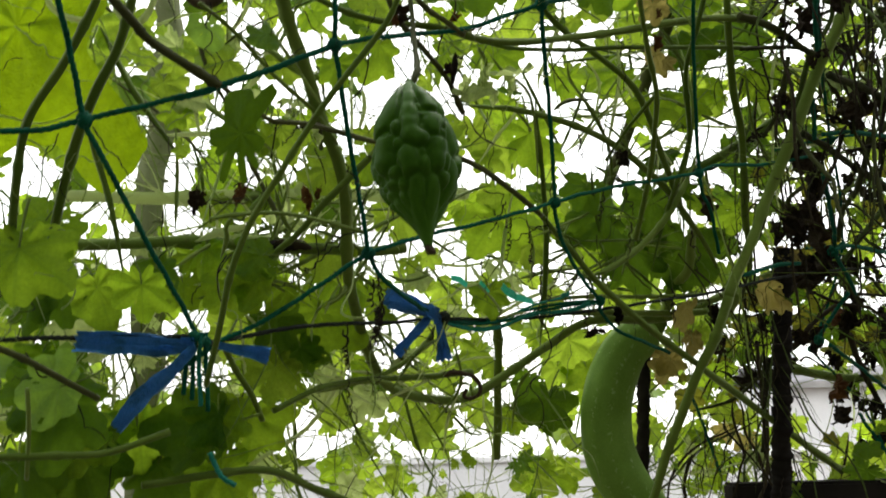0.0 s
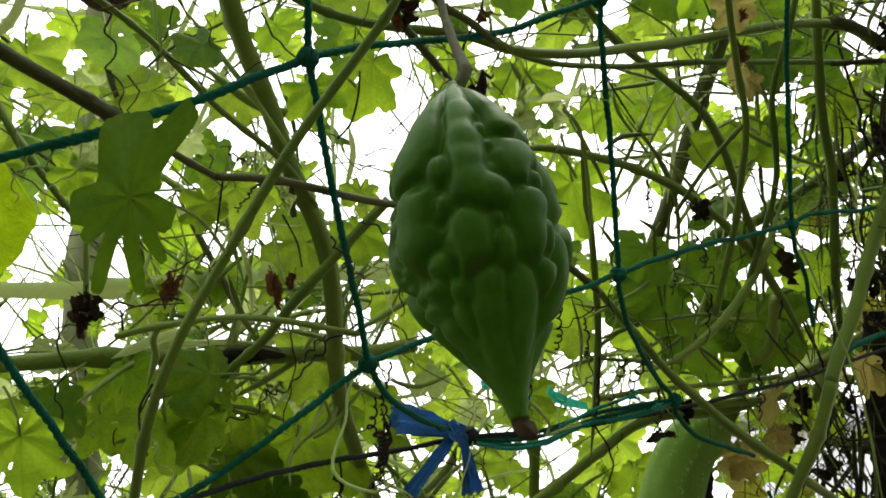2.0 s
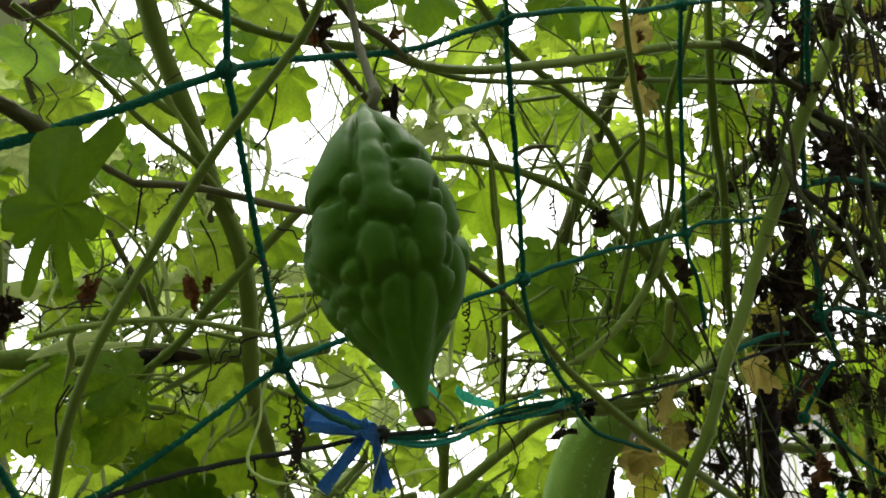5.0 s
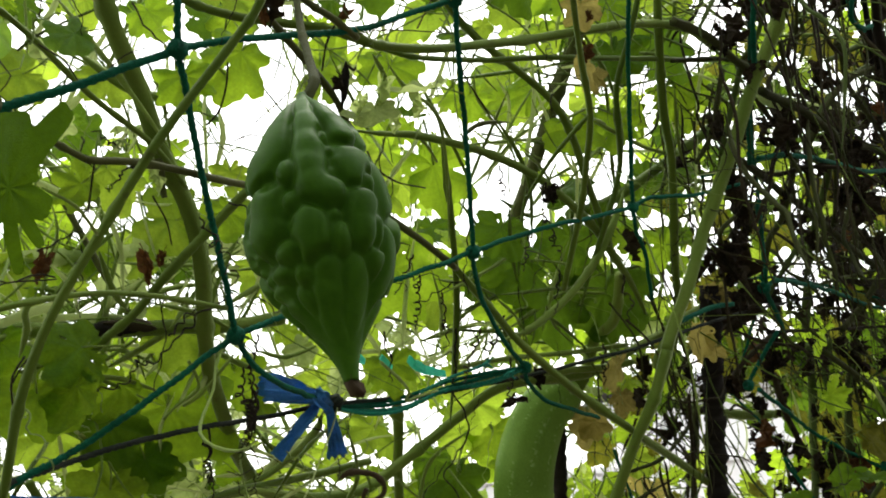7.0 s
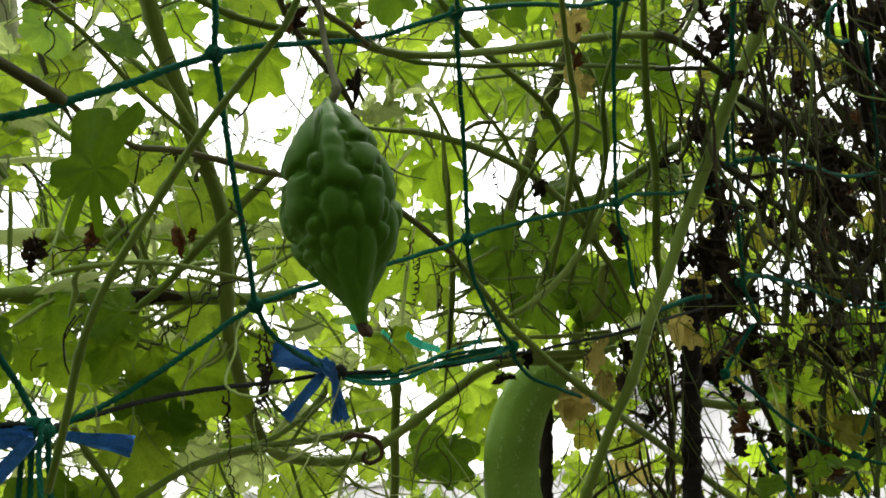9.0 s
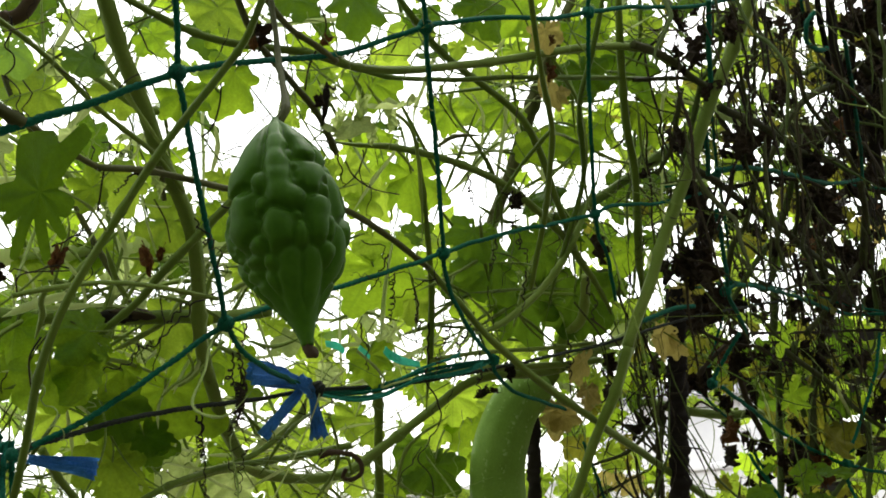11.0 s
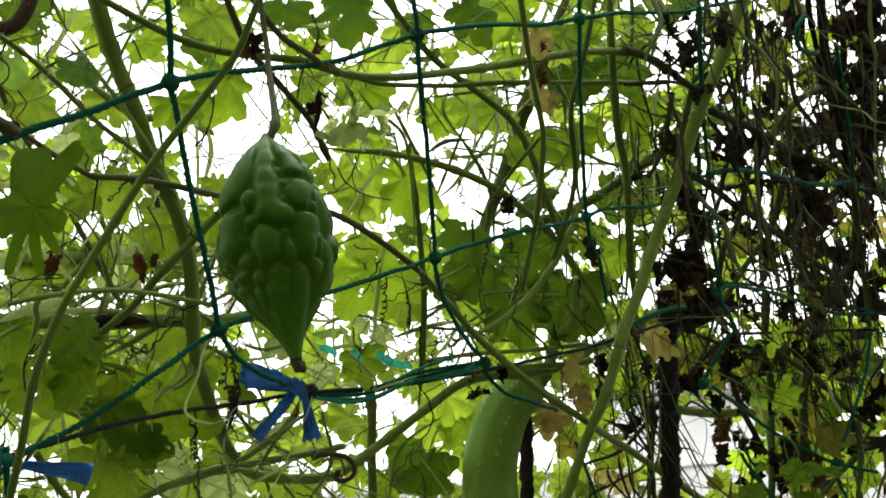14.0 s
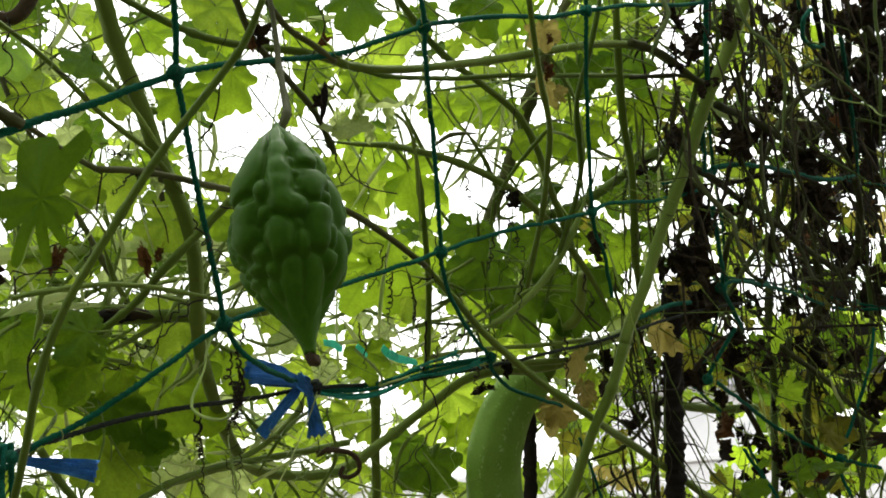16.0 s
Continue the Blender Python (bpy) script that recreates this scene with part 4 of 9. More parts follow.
pole_a = thing("bamboo_pole", "green bamboo pole lying across the trellis", "pole", (-0.138, 0.841, 1.689), "poles")
stem(pole_a, stem_pale, 0.0050, 0.0051, (-0.318, 0.818, 1.689), (-0.204, 0.8, 1.686), (-0.142, 0.839, 1.688), (-0.09, 0.871, 1.692), (-0.058, 0.893, 1.694), (-0.027, 0.91, 1.7), name='culm', wobble=0.5)
stem(pole_a, bark_black, 0.0050, 0.0034, (-0.146, 0.819, 1.689), (-0.130, 0.830, 1.690), (-0.116, 0.840, 1.690), name='dry_sheath', wobble=2.5, ends=True)
stem(pole_a, stem_dry, 0.0030, 0.0044, (-0.136, 0.821, 1.692), (-0.122, 0.833, 1.691), (-0.108, 0.843, 1.688), name='dry_sheath', wobble=3.0, ends=True)
pole_b = thing("bamboo_pole", "pale green pole behind the leaves", "pole", (-0.159, 0.939, 1.758), "poles")
stem(pole_b, stem_light, 0.0060, 0.0069, (-0.383, 0.945, 1.769), (-0.238, 0.903, 1.753), (-0.175, 0.929, 1.76), (-0.101, 0.962, 1.768), (0.037, 1.058, 1.792), name='culm', wobble=0.5)
back_trunk = thing("trunk", "pale grey-green trunk standing upright behind the trellis", "trunk", (-0.372, 1.195, 0))
stem(back_trunk, bark_pale, 0.0195, 0.0165, (-0.372, 1.195, 0), (-0.362, 1.21, 0.6), (-0.376, 1.19, 1.2), (-0.366, 1.201, 1.6), (-0.369, 1.198, 1.85), (-0.362, 1.203, 2.1), (-0.37, 1.2, 2.4), name="bark", per=10, wobble=1.6)
for height, out in ((1.62, 0.0183), (1.69, 0.0180), (1.735, 0.0178), (1.80, 0.0176), (1.86, 0.0175), (1.93, 0.0174)):
    stem(back_trunk, bark_pale, 0.0016, 0.0014, *[(-0.3675 + out * math.cos(a), 1.1995 + out * math.sin(a), height + 0.002 * math.sin(2 * a + height * 40)) for a in np.linspace(0, 2 * math.pi, 12)], name="leaf_scar", per=3)
pole_c = thing("bamboo_pole", "pale green pole among dry vines", "pole", (0.684, 1.657, 1.611), "poles")
stem(pole_c, stem_pale, 0.0069, 0.0076, (0.504, 1.513, 1.632), (0.596, 1.588, 1.618), (0.685, 1.659, 1.609), (0.79, 1.715, 1.608), name='culm', wobble=0.5)
stake = thing("stake", "dark rough wooden stake wrapped in dry vine", "stake", (0.422, 1.624, 0), "stakes")
ribbed_trunk(stake, 0.0135, (0.412, 1.624, 0), (0.453, 1.221, 1.753))
coil(stake, stem_dry, 0.0012, (0.435, 1.395, 0.95), (0.452, 1.232, 1.70), 9, 0.0150, name="wrapped_vine")
stake_b = thing("stake", "dark thin wooden stake behind the gourd", "stake", (0.238, 1.735, 0), "stakes")
ribbed_trunk(stake_b, 0.0100, (0.238, 1.735, 0), (0.292, 1.357, 1.635))
coil(stake_b, stem_dry, 0.0010, (0.268, 1.527, 0.9), (0.292, 1.357, 1.62), 8, 0.0115, name="wrapped_vine")
tagged(box("timber_beam", (0.345, 0.05, 0.034), (0.578, 1.393, 1.431), bark_black, None, 0.004, 0.0), "dark weathered timber beam across the stakes", "beam")
gourd_a = bitter_gourd((-0.0052, 0.5085, 1.7062), (0.0036, 0.4880, 1.6103), 0.0466)
gourd_b = long_gourd([(0.285, 1.232, 1.655), (0.245, 1.238, 1.629), (0.222, 1.247, 1.583), (0.215, 1.258, 1.533), (0.223, 1.268, 1.483), (0.253, 1.278, 1.435), (0.296, 1.288, 1.391)], 0.0323)
# ---- the bitter gourd vine ----
vine = thing("bitter_gourd_vine", "living bitter gourd vine with lobed leaves, climbing the net", "vine", (0, 0.75, 1.6))
stem(vine, stem_pale, 0.0052, 0.0051, (-0.112, 0.661, 1.873), (-0.104, 0.694, 1.835), (-0.095, 0.72, 1.808), (-0.088, 0.749, 1.776), (-0.077, 0.78, 1.745), (-0.073, 0.803, 1.718), (-0.075, 0.842, 1.68), (-0.074, 0.877, 1.65), (-0.069, 0.926, 1.618), (-0.061, 0.987, 1.59), (-0.045, 1.034, 1.57), (-0.013, 1.083, 1.562), (0.033, 1.121, 1.566), (0.082, 1.135, 1.594), (0.133, 1.138, 1.626), (0.184, 1.137, 1.653), (0.294, 1.211, 1.664), (0.387, 1.271, 1.7), (0.512, 1.357, 1.753), label='thick hairy green stem', per=7)
stem(vine, stem_green, 0.0019, 0.0021, (0.016, 0.582, 1.859), (0.005, 0.589, 1.838), (-0.008, 0.595, 1.817), (-0.022, 0.604, 1.789), (-0.036, 0.607, 1.77), (-0.064, 0.61, 1.733), (-0.093, 0.617, 1.691), (-0.114, 0.624, 1.658), (-0.129, 0.637, 1.627), (-0.14, 0.654, 1.595), (-0.154, 0.675, 1.556))
stem(vine, stem_pale, 0.0071, 0.0059, (0.485, 0.967, 2.034), (0.462, 1, 1.967), (0.426, 1.03, 1.89), (0.386, 1.062, 1.787), (0.354, 1.068, 1.716), (0.332, 1.072, 1.67), per=10)
stem(vine, stem_pale, 0.0056, 0.0051, (0.332, 1.072, 1.67), (0.314, 1.085, 1.625), (0.298, 1.1, 1.589), (0.277, 1.13, 1.53), (0.26, 1.158, 1.477), (0.233, 1.226, 1.365))
stem(vine, stem_old, 0.0017, 0.0018, (-0.165, 0.618, 1.771), (-0.153, 0.63, 1.768), (-0.143, 0.656, 1.766), (-0.129, 0.674, 1.758), (-0.112, 0.681, 1.748))
stem(vine, stem_old, 0.0020, 0.0026, (-0.112, 0.681, 1.748), (-0.087, 0.701, 1.751), (-0.047, 0.746, 1.753), (-0.004, 0.79, 1.758), (0.033, 0.821, 1.758), (0.07, 0.862, 1.744), (0.106, 0.905, 1.727))
stem(vine, stem_green, 0.0026, 0.0047, (0.106, 0.905, 1.727), (0.136, 0.941, 1.702), (0.169, 0.982, 1.673), (0.228, 1.039, 1.634), (0.301, 1.112, 1.595), (0.401, 1.238, 1.551), (0.576, 1.409, 1.46))
stem(vine, stem_green, 0.0020, 0.0028, (-0.145, 0.617, 1.856), (-0.124, 0.636, 1.852), (-0.101, 0.657, 1.848), (-0.068, 0.689, 1.841), (-0.042, 0.709, 1.84), (-0.007, 0.733, 1.846), (0.016, 0.74, 1.845), (0.04, 0.759, 1.845))
stem(vine, stem_green, 0.0028, 0.0039, (0.032, 0.751, 1.846), (0.048, 0.765, 1.846), (0.093, 0.794, 1.857), (0.145, 0.831, 1.878), (0.197, 0.867, 1.9), (0.277, 0.916, 1.933), (0.355, 0.971, 1.955), (0.401, 1.01, 1.953))
stem(vine, stem_green, 0.0018, 0.0024, (0.028, 0.767, 1.855), (0.072, 0.801, 1.855), (0.122, 0.841, 1.869), (0.183, 0.877, 1.886), (0.283, 0.945, 1.914), (0.403, 1.019, 1.943))
stem(vine, stem_old, 0.0022, 0.0024, (-0.043, 0.656, 1.892), (-0.036, 0.674, 1.875), (-0.03, 0.691, 1.859), (-0.021, 0.712, 1.842), (0, 0.751, 1.83), (0.017, 0.784, 1.82), (0.031, 0.821, 1.802))
stem(vine, stem_old, 0.0020, 0.0023, (-0.032, 0.652, 1.89), (-0.023, 0.672, 1.874), (-0.012, 0.692, 1.86), (0.001, 0.711, 1.85), (0.016, 0.717, 1.841), (0.031, 0.734, 1.836))
stem(vine, stem_green, 0.0026, 0.0043, (0.014, 0.813, 1.81), (0.05, 0.838, 1.814), (0.079, 0.857, 1.818), (0.126, 0.892, 1.819), (0.172, 0.933, 1.814), (0.216, 0.97, 1.798), (0.262, 1.024, 1.777), (0.292, 1.065, 1.755), (0.33, 1.124, 1.728), (0.361, 1.182, 1.696), ends=True)
stem(vine, stem_green, 0.0021, 0.0027, (0.171, 0.739, 1.954), (0.184, 0.78, 1.917), (0.194, 0.811, 1.889), (0.205, 0.842, 1.864), (0.218, 0.876, 1.836), (0.222, 0.912, 1.807), (0.222, 0.947, 1.775), (0.216, 1.001, 1.722))
stem(vine, stem_green, 0.0026, 0.0035, (0.081, 0.801, 1.928), (0.101, 0.827, 1.913), (0.121, 0.851, 1.9), (0.143, 0.873, 1.893), (0.173, 0.901, 1.884), (0.205, 0.928, 1.869), (0.227, 0.954, 1.843), (0.247, 0.987, 1.808), (0.275, 1.034, 1.767))
stem(vine, stem_green, 0.0017, 0.0018, (0.218, 0.876, 1.836), (0.212, 0.892, 1.832), (0.196, 0.921, 1.816), (0.178, 0.944, 1.792))
stem(vine, stem_old, 0.0079, 0.0074, (0.369, 1.067, 2.163), (0.342, 1.087, 2.106), (0.314, 1.108, 2.048), (0.286, 1.127, 1.993), (0.258, 1.157, 1.921), (0.234, 1.18, 1.862), (0.216, 1.2, 1.816))
stem(vine, stem_green, 0.0057, 0.0063, (0.283, 1.18, 1.836), (0.324, 1.197, 1.849), (0.375, 1.214, 1.875), (0.433, 1.227, 1.912), (0.498, 1.242, 1.954))
stem(vine, stem_green, 0.0033, 0.0047, (0.294, 0.862, 2.036), (0.304, 0.897, 1.999), (0.314, 0.934, 1.961), (0.324, 0.967, 1.928), (0.338, 1.011, 1.885), (0.359, 1.059, 1.844), (0.374, 1.118, 1.783), (0.402, 1.201, 1.724), (0.415, 1.274, 1.663), ends=True)
stem(vine, stem_green, 0.0014, 0.0017, (-0.152, 0.664, 1.671), (-0.137, 0.674, 1.676), (-0.113, 0.703, 1.684), (-0.087, 0.738, 1.687), (-0.056, 0.779, 1.686))
stem(vine, stem_green, 0.0028, 0.0026, (-0.035, 0.774, 1.762), (-0.062, 0.773, 1.735), (-0.088, 0.773, 1.708), (-0.109, 0.785, 1.688), (-0.134, 0.792, 1.669), (-0.161, 0.807, 1.64), (-0.181, 0.802, 1.626))
stem(vine, stem_green, 0.0024, 0.0033, (-0.141, 0.855, 1.545), (-0.107, 0.89, 1.566), (-0.078, 0.939, 1.576), (-0.049, 0.981, 1.579), (-0.006, 1.03, 1.584), (0.038, 1.067, 1.59))
stem(vine, stem_green, 0.0024, 0.0024, (-0.168, 0.782, 1.595), (-0.162, 0.801, 1.577), (-0.153, 0.823, 1.557), (-0.148, 0.843, 1.537))
stem(vine, stem_green, 0.0050, 0.0048, (0.068, 1.106, 1.666), (0.071, 1.13, 1.633), (0.072, 1.171, 1.575), (0.071, 1.226, 1.495))
stem(vine, stem_green, 0.0015, 0.0017, (-0.153, 0.626, 1.815), (-0.14, 0.641, 1.808), (-0.129, 0.656, 1.8), (-0.11, 0.685, 1.783), (-0.088, 0.725, 1.771), (-0.075, 0.761, 1.756))
stem(vine, stem_pale, 0.0034, 0.0035, (0.144, 0.985, 1.677), (0.181, 1.007, 1.689), (0.213, 1.018, 1.709), (0.239, 1.023, 1.731), (0.262, 1.02, 1.758), (0.28, 1.019, 1.79), (0.297, 1.021, 1.828), ends=True)
stem(vine, stem_pale, 0.0022, 0.0026, (0.118, 1.042, 1.664), (0.176, 1.079, 1.673), (0.249, 1.131, 1.679), (0.331, 1.188, 1.689))
stem(vine, stem_pale, 0.0035, 0.0041, (0.133, 1.08, 1.655), (0.187, 1.116, 1.66), (0.296, 1.193, 1.667), (0.349, 1.23, 1.673))
stem(vine, stem_green, 0.0025, 0.0032, (0.105, 0.899, 1.848), (0.11, 0.935, 1.802), (0.119, 0.987, 1.74), (0.119, 1.033, 1.677), (0.118, 1.097, 1.616), ends=True)
stem(vine, stem_green, 0.0024, 0.0027, (0.28, 0.83, 2.009), (0.276, 0.863, 1.963), (0.268, 0.895, 1.913), (0.263, 0.929, 1.878), (0.275, 0.977, 1.827), (0.263, 1.006, 1.778), (0.252, 1.036, 1.739), (0.247, 1.08, 1.7), ends=True)
stem(gourd_b, stem_pale, 0.0068, 0.0050, (0.289, 1.207, 1.664), (0.292, 1.196, 1.682), (0.293, 1.168, 1.698), (0.304, 1.131, 1.714), (0.297, 1.084, 1.747), name='fruit_stalk')
stem(gourd_a, stem_olive, 0.0019, 0.0012, (-0.0044, 0.5080, 1.7035), (-0.0015, 0.5119, 1.7112), (-0.0016, 0.5268, 1.7235), (-0.0031, 0.5438, 1.7408), (-0.0046, 0.5572, 1.7563), (-0.0056, 0.5676, 1.7752), (-0.0072, 0.5762, 1.7977), (-0.0078, 0.5775, 1.8062), name='fruit_stalk')
stem(vine, stem_green, 0.0015, 0.0010, (-0.225, 0.886, 1.561), (-0.181, 0.818, 1.597), (-0.186, 0.909, 1.638), (-0.156, 0.83, 1.682), ends=True)
stem(vine, stem_green, 0.0014, 0.0010, (-0.213, 0.833, 1.654), (-0.196, 0.881, 1.671), (-0.154, 0.84, 1.667), ends=True)
stem(vine, stem_green, 0.0013, 0.0010, (-0.091, 0.728, 1.827), (-0.093, 0.811, 1.828), (-0.091, 0.82, 1.774), ends=True)
stem(vine, stem_pale, 0.0015, 0.0012, (0.017, 0.811, 1.863), (0.045, 0.907, 1.847), (0.06, 0.866, 1.798), ends=True)
stem(vine, stem_green, 0.0018, 0.0014, (0.087, 0.907, 1.889), (0.115, 0.919, 1.834), (0.143, 0.987, 1.806), ends=True)
stem(vine, stem_green, 0.0017, 0.0012, (0.157, 0.884, 1.862), (0.147, 0.995, 1.837), (0.109, 0.909, 1.759), ends=True)
stem(vine, stem_green, 0.0018, 0.0012, (0.054, 0.958, 1.774), (0.011, 0.883, 1.732), (-0.009, 0.929, 1.709), ends=True)
stem(vine, stem_pale, 0.0020, 0.0013, (0.201, 1.031, 1.799), (0.167, 1.048, 1.775), (0.127, 1.006, 1.706), ends=True)
stem(vine, stem_pale, 0.0020, 0.0015, (0.275, 1, 1.956), (0.284, 0.988, 1.854), (0.275, 1.077, 1.759), ends=True)
stem(vine, stem_green, 0.0016, 0.0014, (-0.043, 0.946, 1.567), (-0.013, 0.95, 1.606), (0.029, 1.055, 1.636), ends=True)
stem(vine, stem_pale, 0.0021, 0.0014, (0.085, 1.15, 1.526), (0.098, 1.127, 1.584), (0.143, 1.09, 1.614), ends=True)
stem(vine, stem_pale, 0.0019, 0.0013, (-0.003, 1.055, 1.536), (0.025, 1.041, 1.577), (0.016, 0.983, 1.626), ends=True)
stem(vine, stem_green, 0.0018, 0.0014, (-0.063, 0.989, 1.631), (-0.035, 1, 1.6), (0.004, 1.074, 1.579), ends=True)
stem(vine, stem_pale, 0.0015, 0.0009, (-0.176, 0.828, 1.793), (-0.185, 0.807, 1.736), (-0.183, 0.757, 1.687), ends=True)
stem(vine, stem_pale, 0.0016, 0.0011, (-0.138, 0.925, 1.668), (-0.11, 0.917, 1.694), (-0.085, 0.864, 1.724), ends=True)
stem(vine, stem_green, 0.0018, 0.0013, (0.019, 0.965, 1.694), (0.053, 1.022, 1.712), (0.091, 0.973, 1.692), ends=True)
leaf(vine, 'bitter', leaf_yellow, (0.414, 1.185, 1.682), 0.035, 175, 10, 40)
leaf(vine, 'bitter', leaf_yellow, (0.43, 1.204, 1.675), 0.023, 120, 30, -30)
leaf(vine, 'bitter', leaf_yellow, (0.297, 1.133, 1.652), 0.033, 190, 20, 50)
leaf(vine, 'bitter', leaf_yellow, (0.306, 1.16, 1.626), 0.022, 160, 10, -50)
leaf(vine, 'bitter', leaf_yellow, (0.22, 0.88, 1.869), 0.024, 180, 10, 45)
leaf(vine, 'bitter', leaf_yellow, (0.218, 0.863, 1.914), 0.021, 170, 20, -40)
leaf(vine, 'bitter', leaf_yellow, (0.299, 1.228, 1.602), 0.025, 190, 0, 0)
leaf(vine, 'bitter', leaf_yellow, (0.456, 1.213, 1.738), 0.022, 170, 0, 0)
leaf(vine, 'dry', leaf_brown, (-0.145, 0.719, 1.701), 0.015, 160, 0, 20)
leaf(vine, 'dry', leaf_brown, (-0.098, 0.764, 1.709), 0.016, 190, 0, 0)
leaf(vine, 'dry', leaf_brown, (-0.091, 0.766, 1.714), 0.009, 160, 10, 0)
leaf(vine, 'dry', leaf_brown, (0.812, 1.633, 1.498), 0.035, 180, 0, 10)
leaf(vine, 'dry', leaf_brown, (0.319, 1.193, 1.627), 0.016, 180, 0, 0)
leaf(vine, 'dry', leaf_brown, (-0.022, 0.704, 1.833), 0.009, 190, 0, 0)
leaf(vine, 'dry', leaf_dry, (0.19, 0.914, 1.782), 0.014, 180, 0, 0)
leaf(vine, 'dry', leaf_dry, (0.021, 0.746, 1.81), 0.012, 190, 0, -40)
leaf(vine, 'dry', leaf_dry, (0.509, 1.264, 1.774), 0.050, 200, 0, 10)
leaf(vine, 'dry', leaf_dry, (0.515, 1.301, 1.732), 0.061, 120, 0, 0)
leaf(vine, 'dry', leaf_dry, (0.486, 1.196, 1.84), 0.052, 180, 0, 20)
leaf(vine, 'dry', leaf_dry, (0.548, 1.183, 1.922), 0.048, 180, 0, 0)
leaf(vine, 'dry', leaf_dry, (0.495, 1.056, 2.014), 0.036, 200, 0, 0)
leaf(vine, 'dry', leaf_dry, (0.429, 1.034, 1.973), 0.034, 180, 0, 10)
leaf(vine, 'dry', leaf_dry, (0.438, 1.113, 1.9), 0.028, 180, 0, 0)
leaf(vine, 'dry', leaf_dry, (0.623, 1.201, 1.997), 0.032, 190, 0, 0)
leaf(vine, 'dry', leaf_dry, (0.554, 1.412, 1.645), 0.035, 180, 0, 0)
leaf(vine, 'dry', leaf_dry, (0.726, 1.339, 1.939), 0.061, 200, 0, 0)
leaf(vine, 'dry', leaf_dry, (0.794, 1.433, 1.894), 0.065, 170, 0, 10)
leaf(vine, 'dry', leaf_dry, (0.625, 1.14, 2.059), 0.035, 180, 0, 0)
leaf(vine, 'dry', leaf_dry, (0.343, 1.181, 1.658), 0.024, 190, 0, 0)
leaf(vine, 'dry', leaf_dry, (0.178, 1.11, 1.633), 0.016, 120, 0, 0)
leaf(vine, 'dry', leaf_dry, (0.213, 1.122, 1.653), 0.019, 180, 0, 0)
leaf(vine, 'dry', leaf_dry, (-0.151, 0.628, 1.672), 0.013, 180, 0, 0)
leaf(vine, 'dry', leaf_dry, (-0.151, 0.628, 1.674), 0.011, 185, 0, 70)
leaf(vine, 'dry', leaf_dry, (-0.092, 0.699, 1.748), 0.006, 180, 0, 0)
palmate_leaf(vine, leaf_shaded, (-0.096, 0.512, 1.680), [(358, 0.0242, 0.0180), (38, 0.0309, 0.0081), (265, 0.0174, 0.0119), (300, 0.0113, 0.0081), (207, 0.0287, 0.0045), (182, 0.0266, 0.0042), (158, 0.0201, 0.0042), (125, 0.0142, 0.0090), (232, 0.0177, 0.0048)], 5, -8)
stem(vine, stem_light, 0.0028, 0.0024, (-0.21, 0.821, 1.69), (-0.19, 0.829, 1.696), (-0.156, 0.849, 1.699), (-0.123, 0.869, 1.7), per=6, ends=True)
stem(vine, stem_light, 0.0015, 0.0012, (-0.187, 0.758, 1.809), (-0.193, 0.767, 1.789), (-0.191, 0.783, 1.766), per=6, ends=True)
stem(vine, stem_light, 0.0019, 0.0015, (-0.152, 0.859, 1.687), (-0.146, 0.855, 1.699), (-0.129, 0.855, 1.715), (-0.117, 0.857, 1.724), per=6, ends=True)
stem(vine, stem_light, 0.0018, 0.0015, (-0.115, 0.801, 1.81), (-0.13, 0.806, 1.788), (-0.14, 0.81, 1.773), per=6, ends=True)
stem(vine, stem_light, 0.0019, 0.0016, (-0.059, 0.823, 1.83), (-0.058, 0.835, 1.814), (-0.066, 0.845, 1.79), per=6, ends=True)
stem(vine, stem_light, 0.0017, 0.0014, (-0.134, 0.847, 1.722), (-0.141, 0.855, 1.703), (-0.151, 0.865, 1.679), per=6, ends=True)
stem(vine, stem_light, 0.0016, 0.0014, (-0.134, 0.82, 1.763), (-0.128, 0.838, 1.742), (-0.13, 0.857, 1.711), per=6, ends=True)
stem(vine, stem_green, 0.0023, 0.0009, (0.12, 1.011, 1.709), (0.173, 1.052, 1.733), (0.218, 1.068, 1.77), per=6, ends=True)
stem(vine, stem_pale, 0.0017, 0.0008, (0.102, 1.006, 1.683), (0.106, 1.006, 1.715), (0.097, 0.984, 1.751), per=6, ends=True)
stem(vine, stem_pale, 0.0023, 0.0009, (0.101, 0.988, 1.736), (0.147, 1.042, 1.736), (0.192, 1.093, 1.724), per=6, ends=True)
stem(vine, stem_pale, 0.0026, 0.0009, (0.214, 1.087, 1.697), (0.23, 1.084, 1.742), (0.252, 1.075, 1.79), per=6, ends=True)
stem(vine, stem_green, 0.0018, 0.0009, (0.152, 0.989, 1.719), (0.225, 1.055, 1.732), (0.296, 1.114, 1.74), per=6, ends=True)
stem(vine, stem_green, 0.0019, 0.0010, (0.265, 1.129, 1.689), (0.288, 1.178, 1.671), (0.317, 1.228, 1.645), per=6, ends=True)
stem(vine, stem_pale, 0.0019, 0.0010, (0.144, 1.106, 1.691), (0.207, 1.143, 1.729), (0.26, 1.159, 1.772), per=6, ends=True)
stem(vine, stem_pale, 0.0021, 0.0010, (0.162, 1.114, 1.761), (0.216, 1.175, 1.753), (0.27, 1.231, 1.736), per=6, ends=True)
stem(vine, stem_pale, 0.0024, 0.0010, (0.169, 1.061, 1.695), (0.24, 1.104, 1.735), (0.306, 1.141, 1.764), per=6, ends=True)
stem(vine, stem_green, 0.0017, 0.0010, (0.115, 1.043, 1.699), (0.171, 1.101, 1.702), (0.235, 1.156, 1.702), per=6, ends=True)
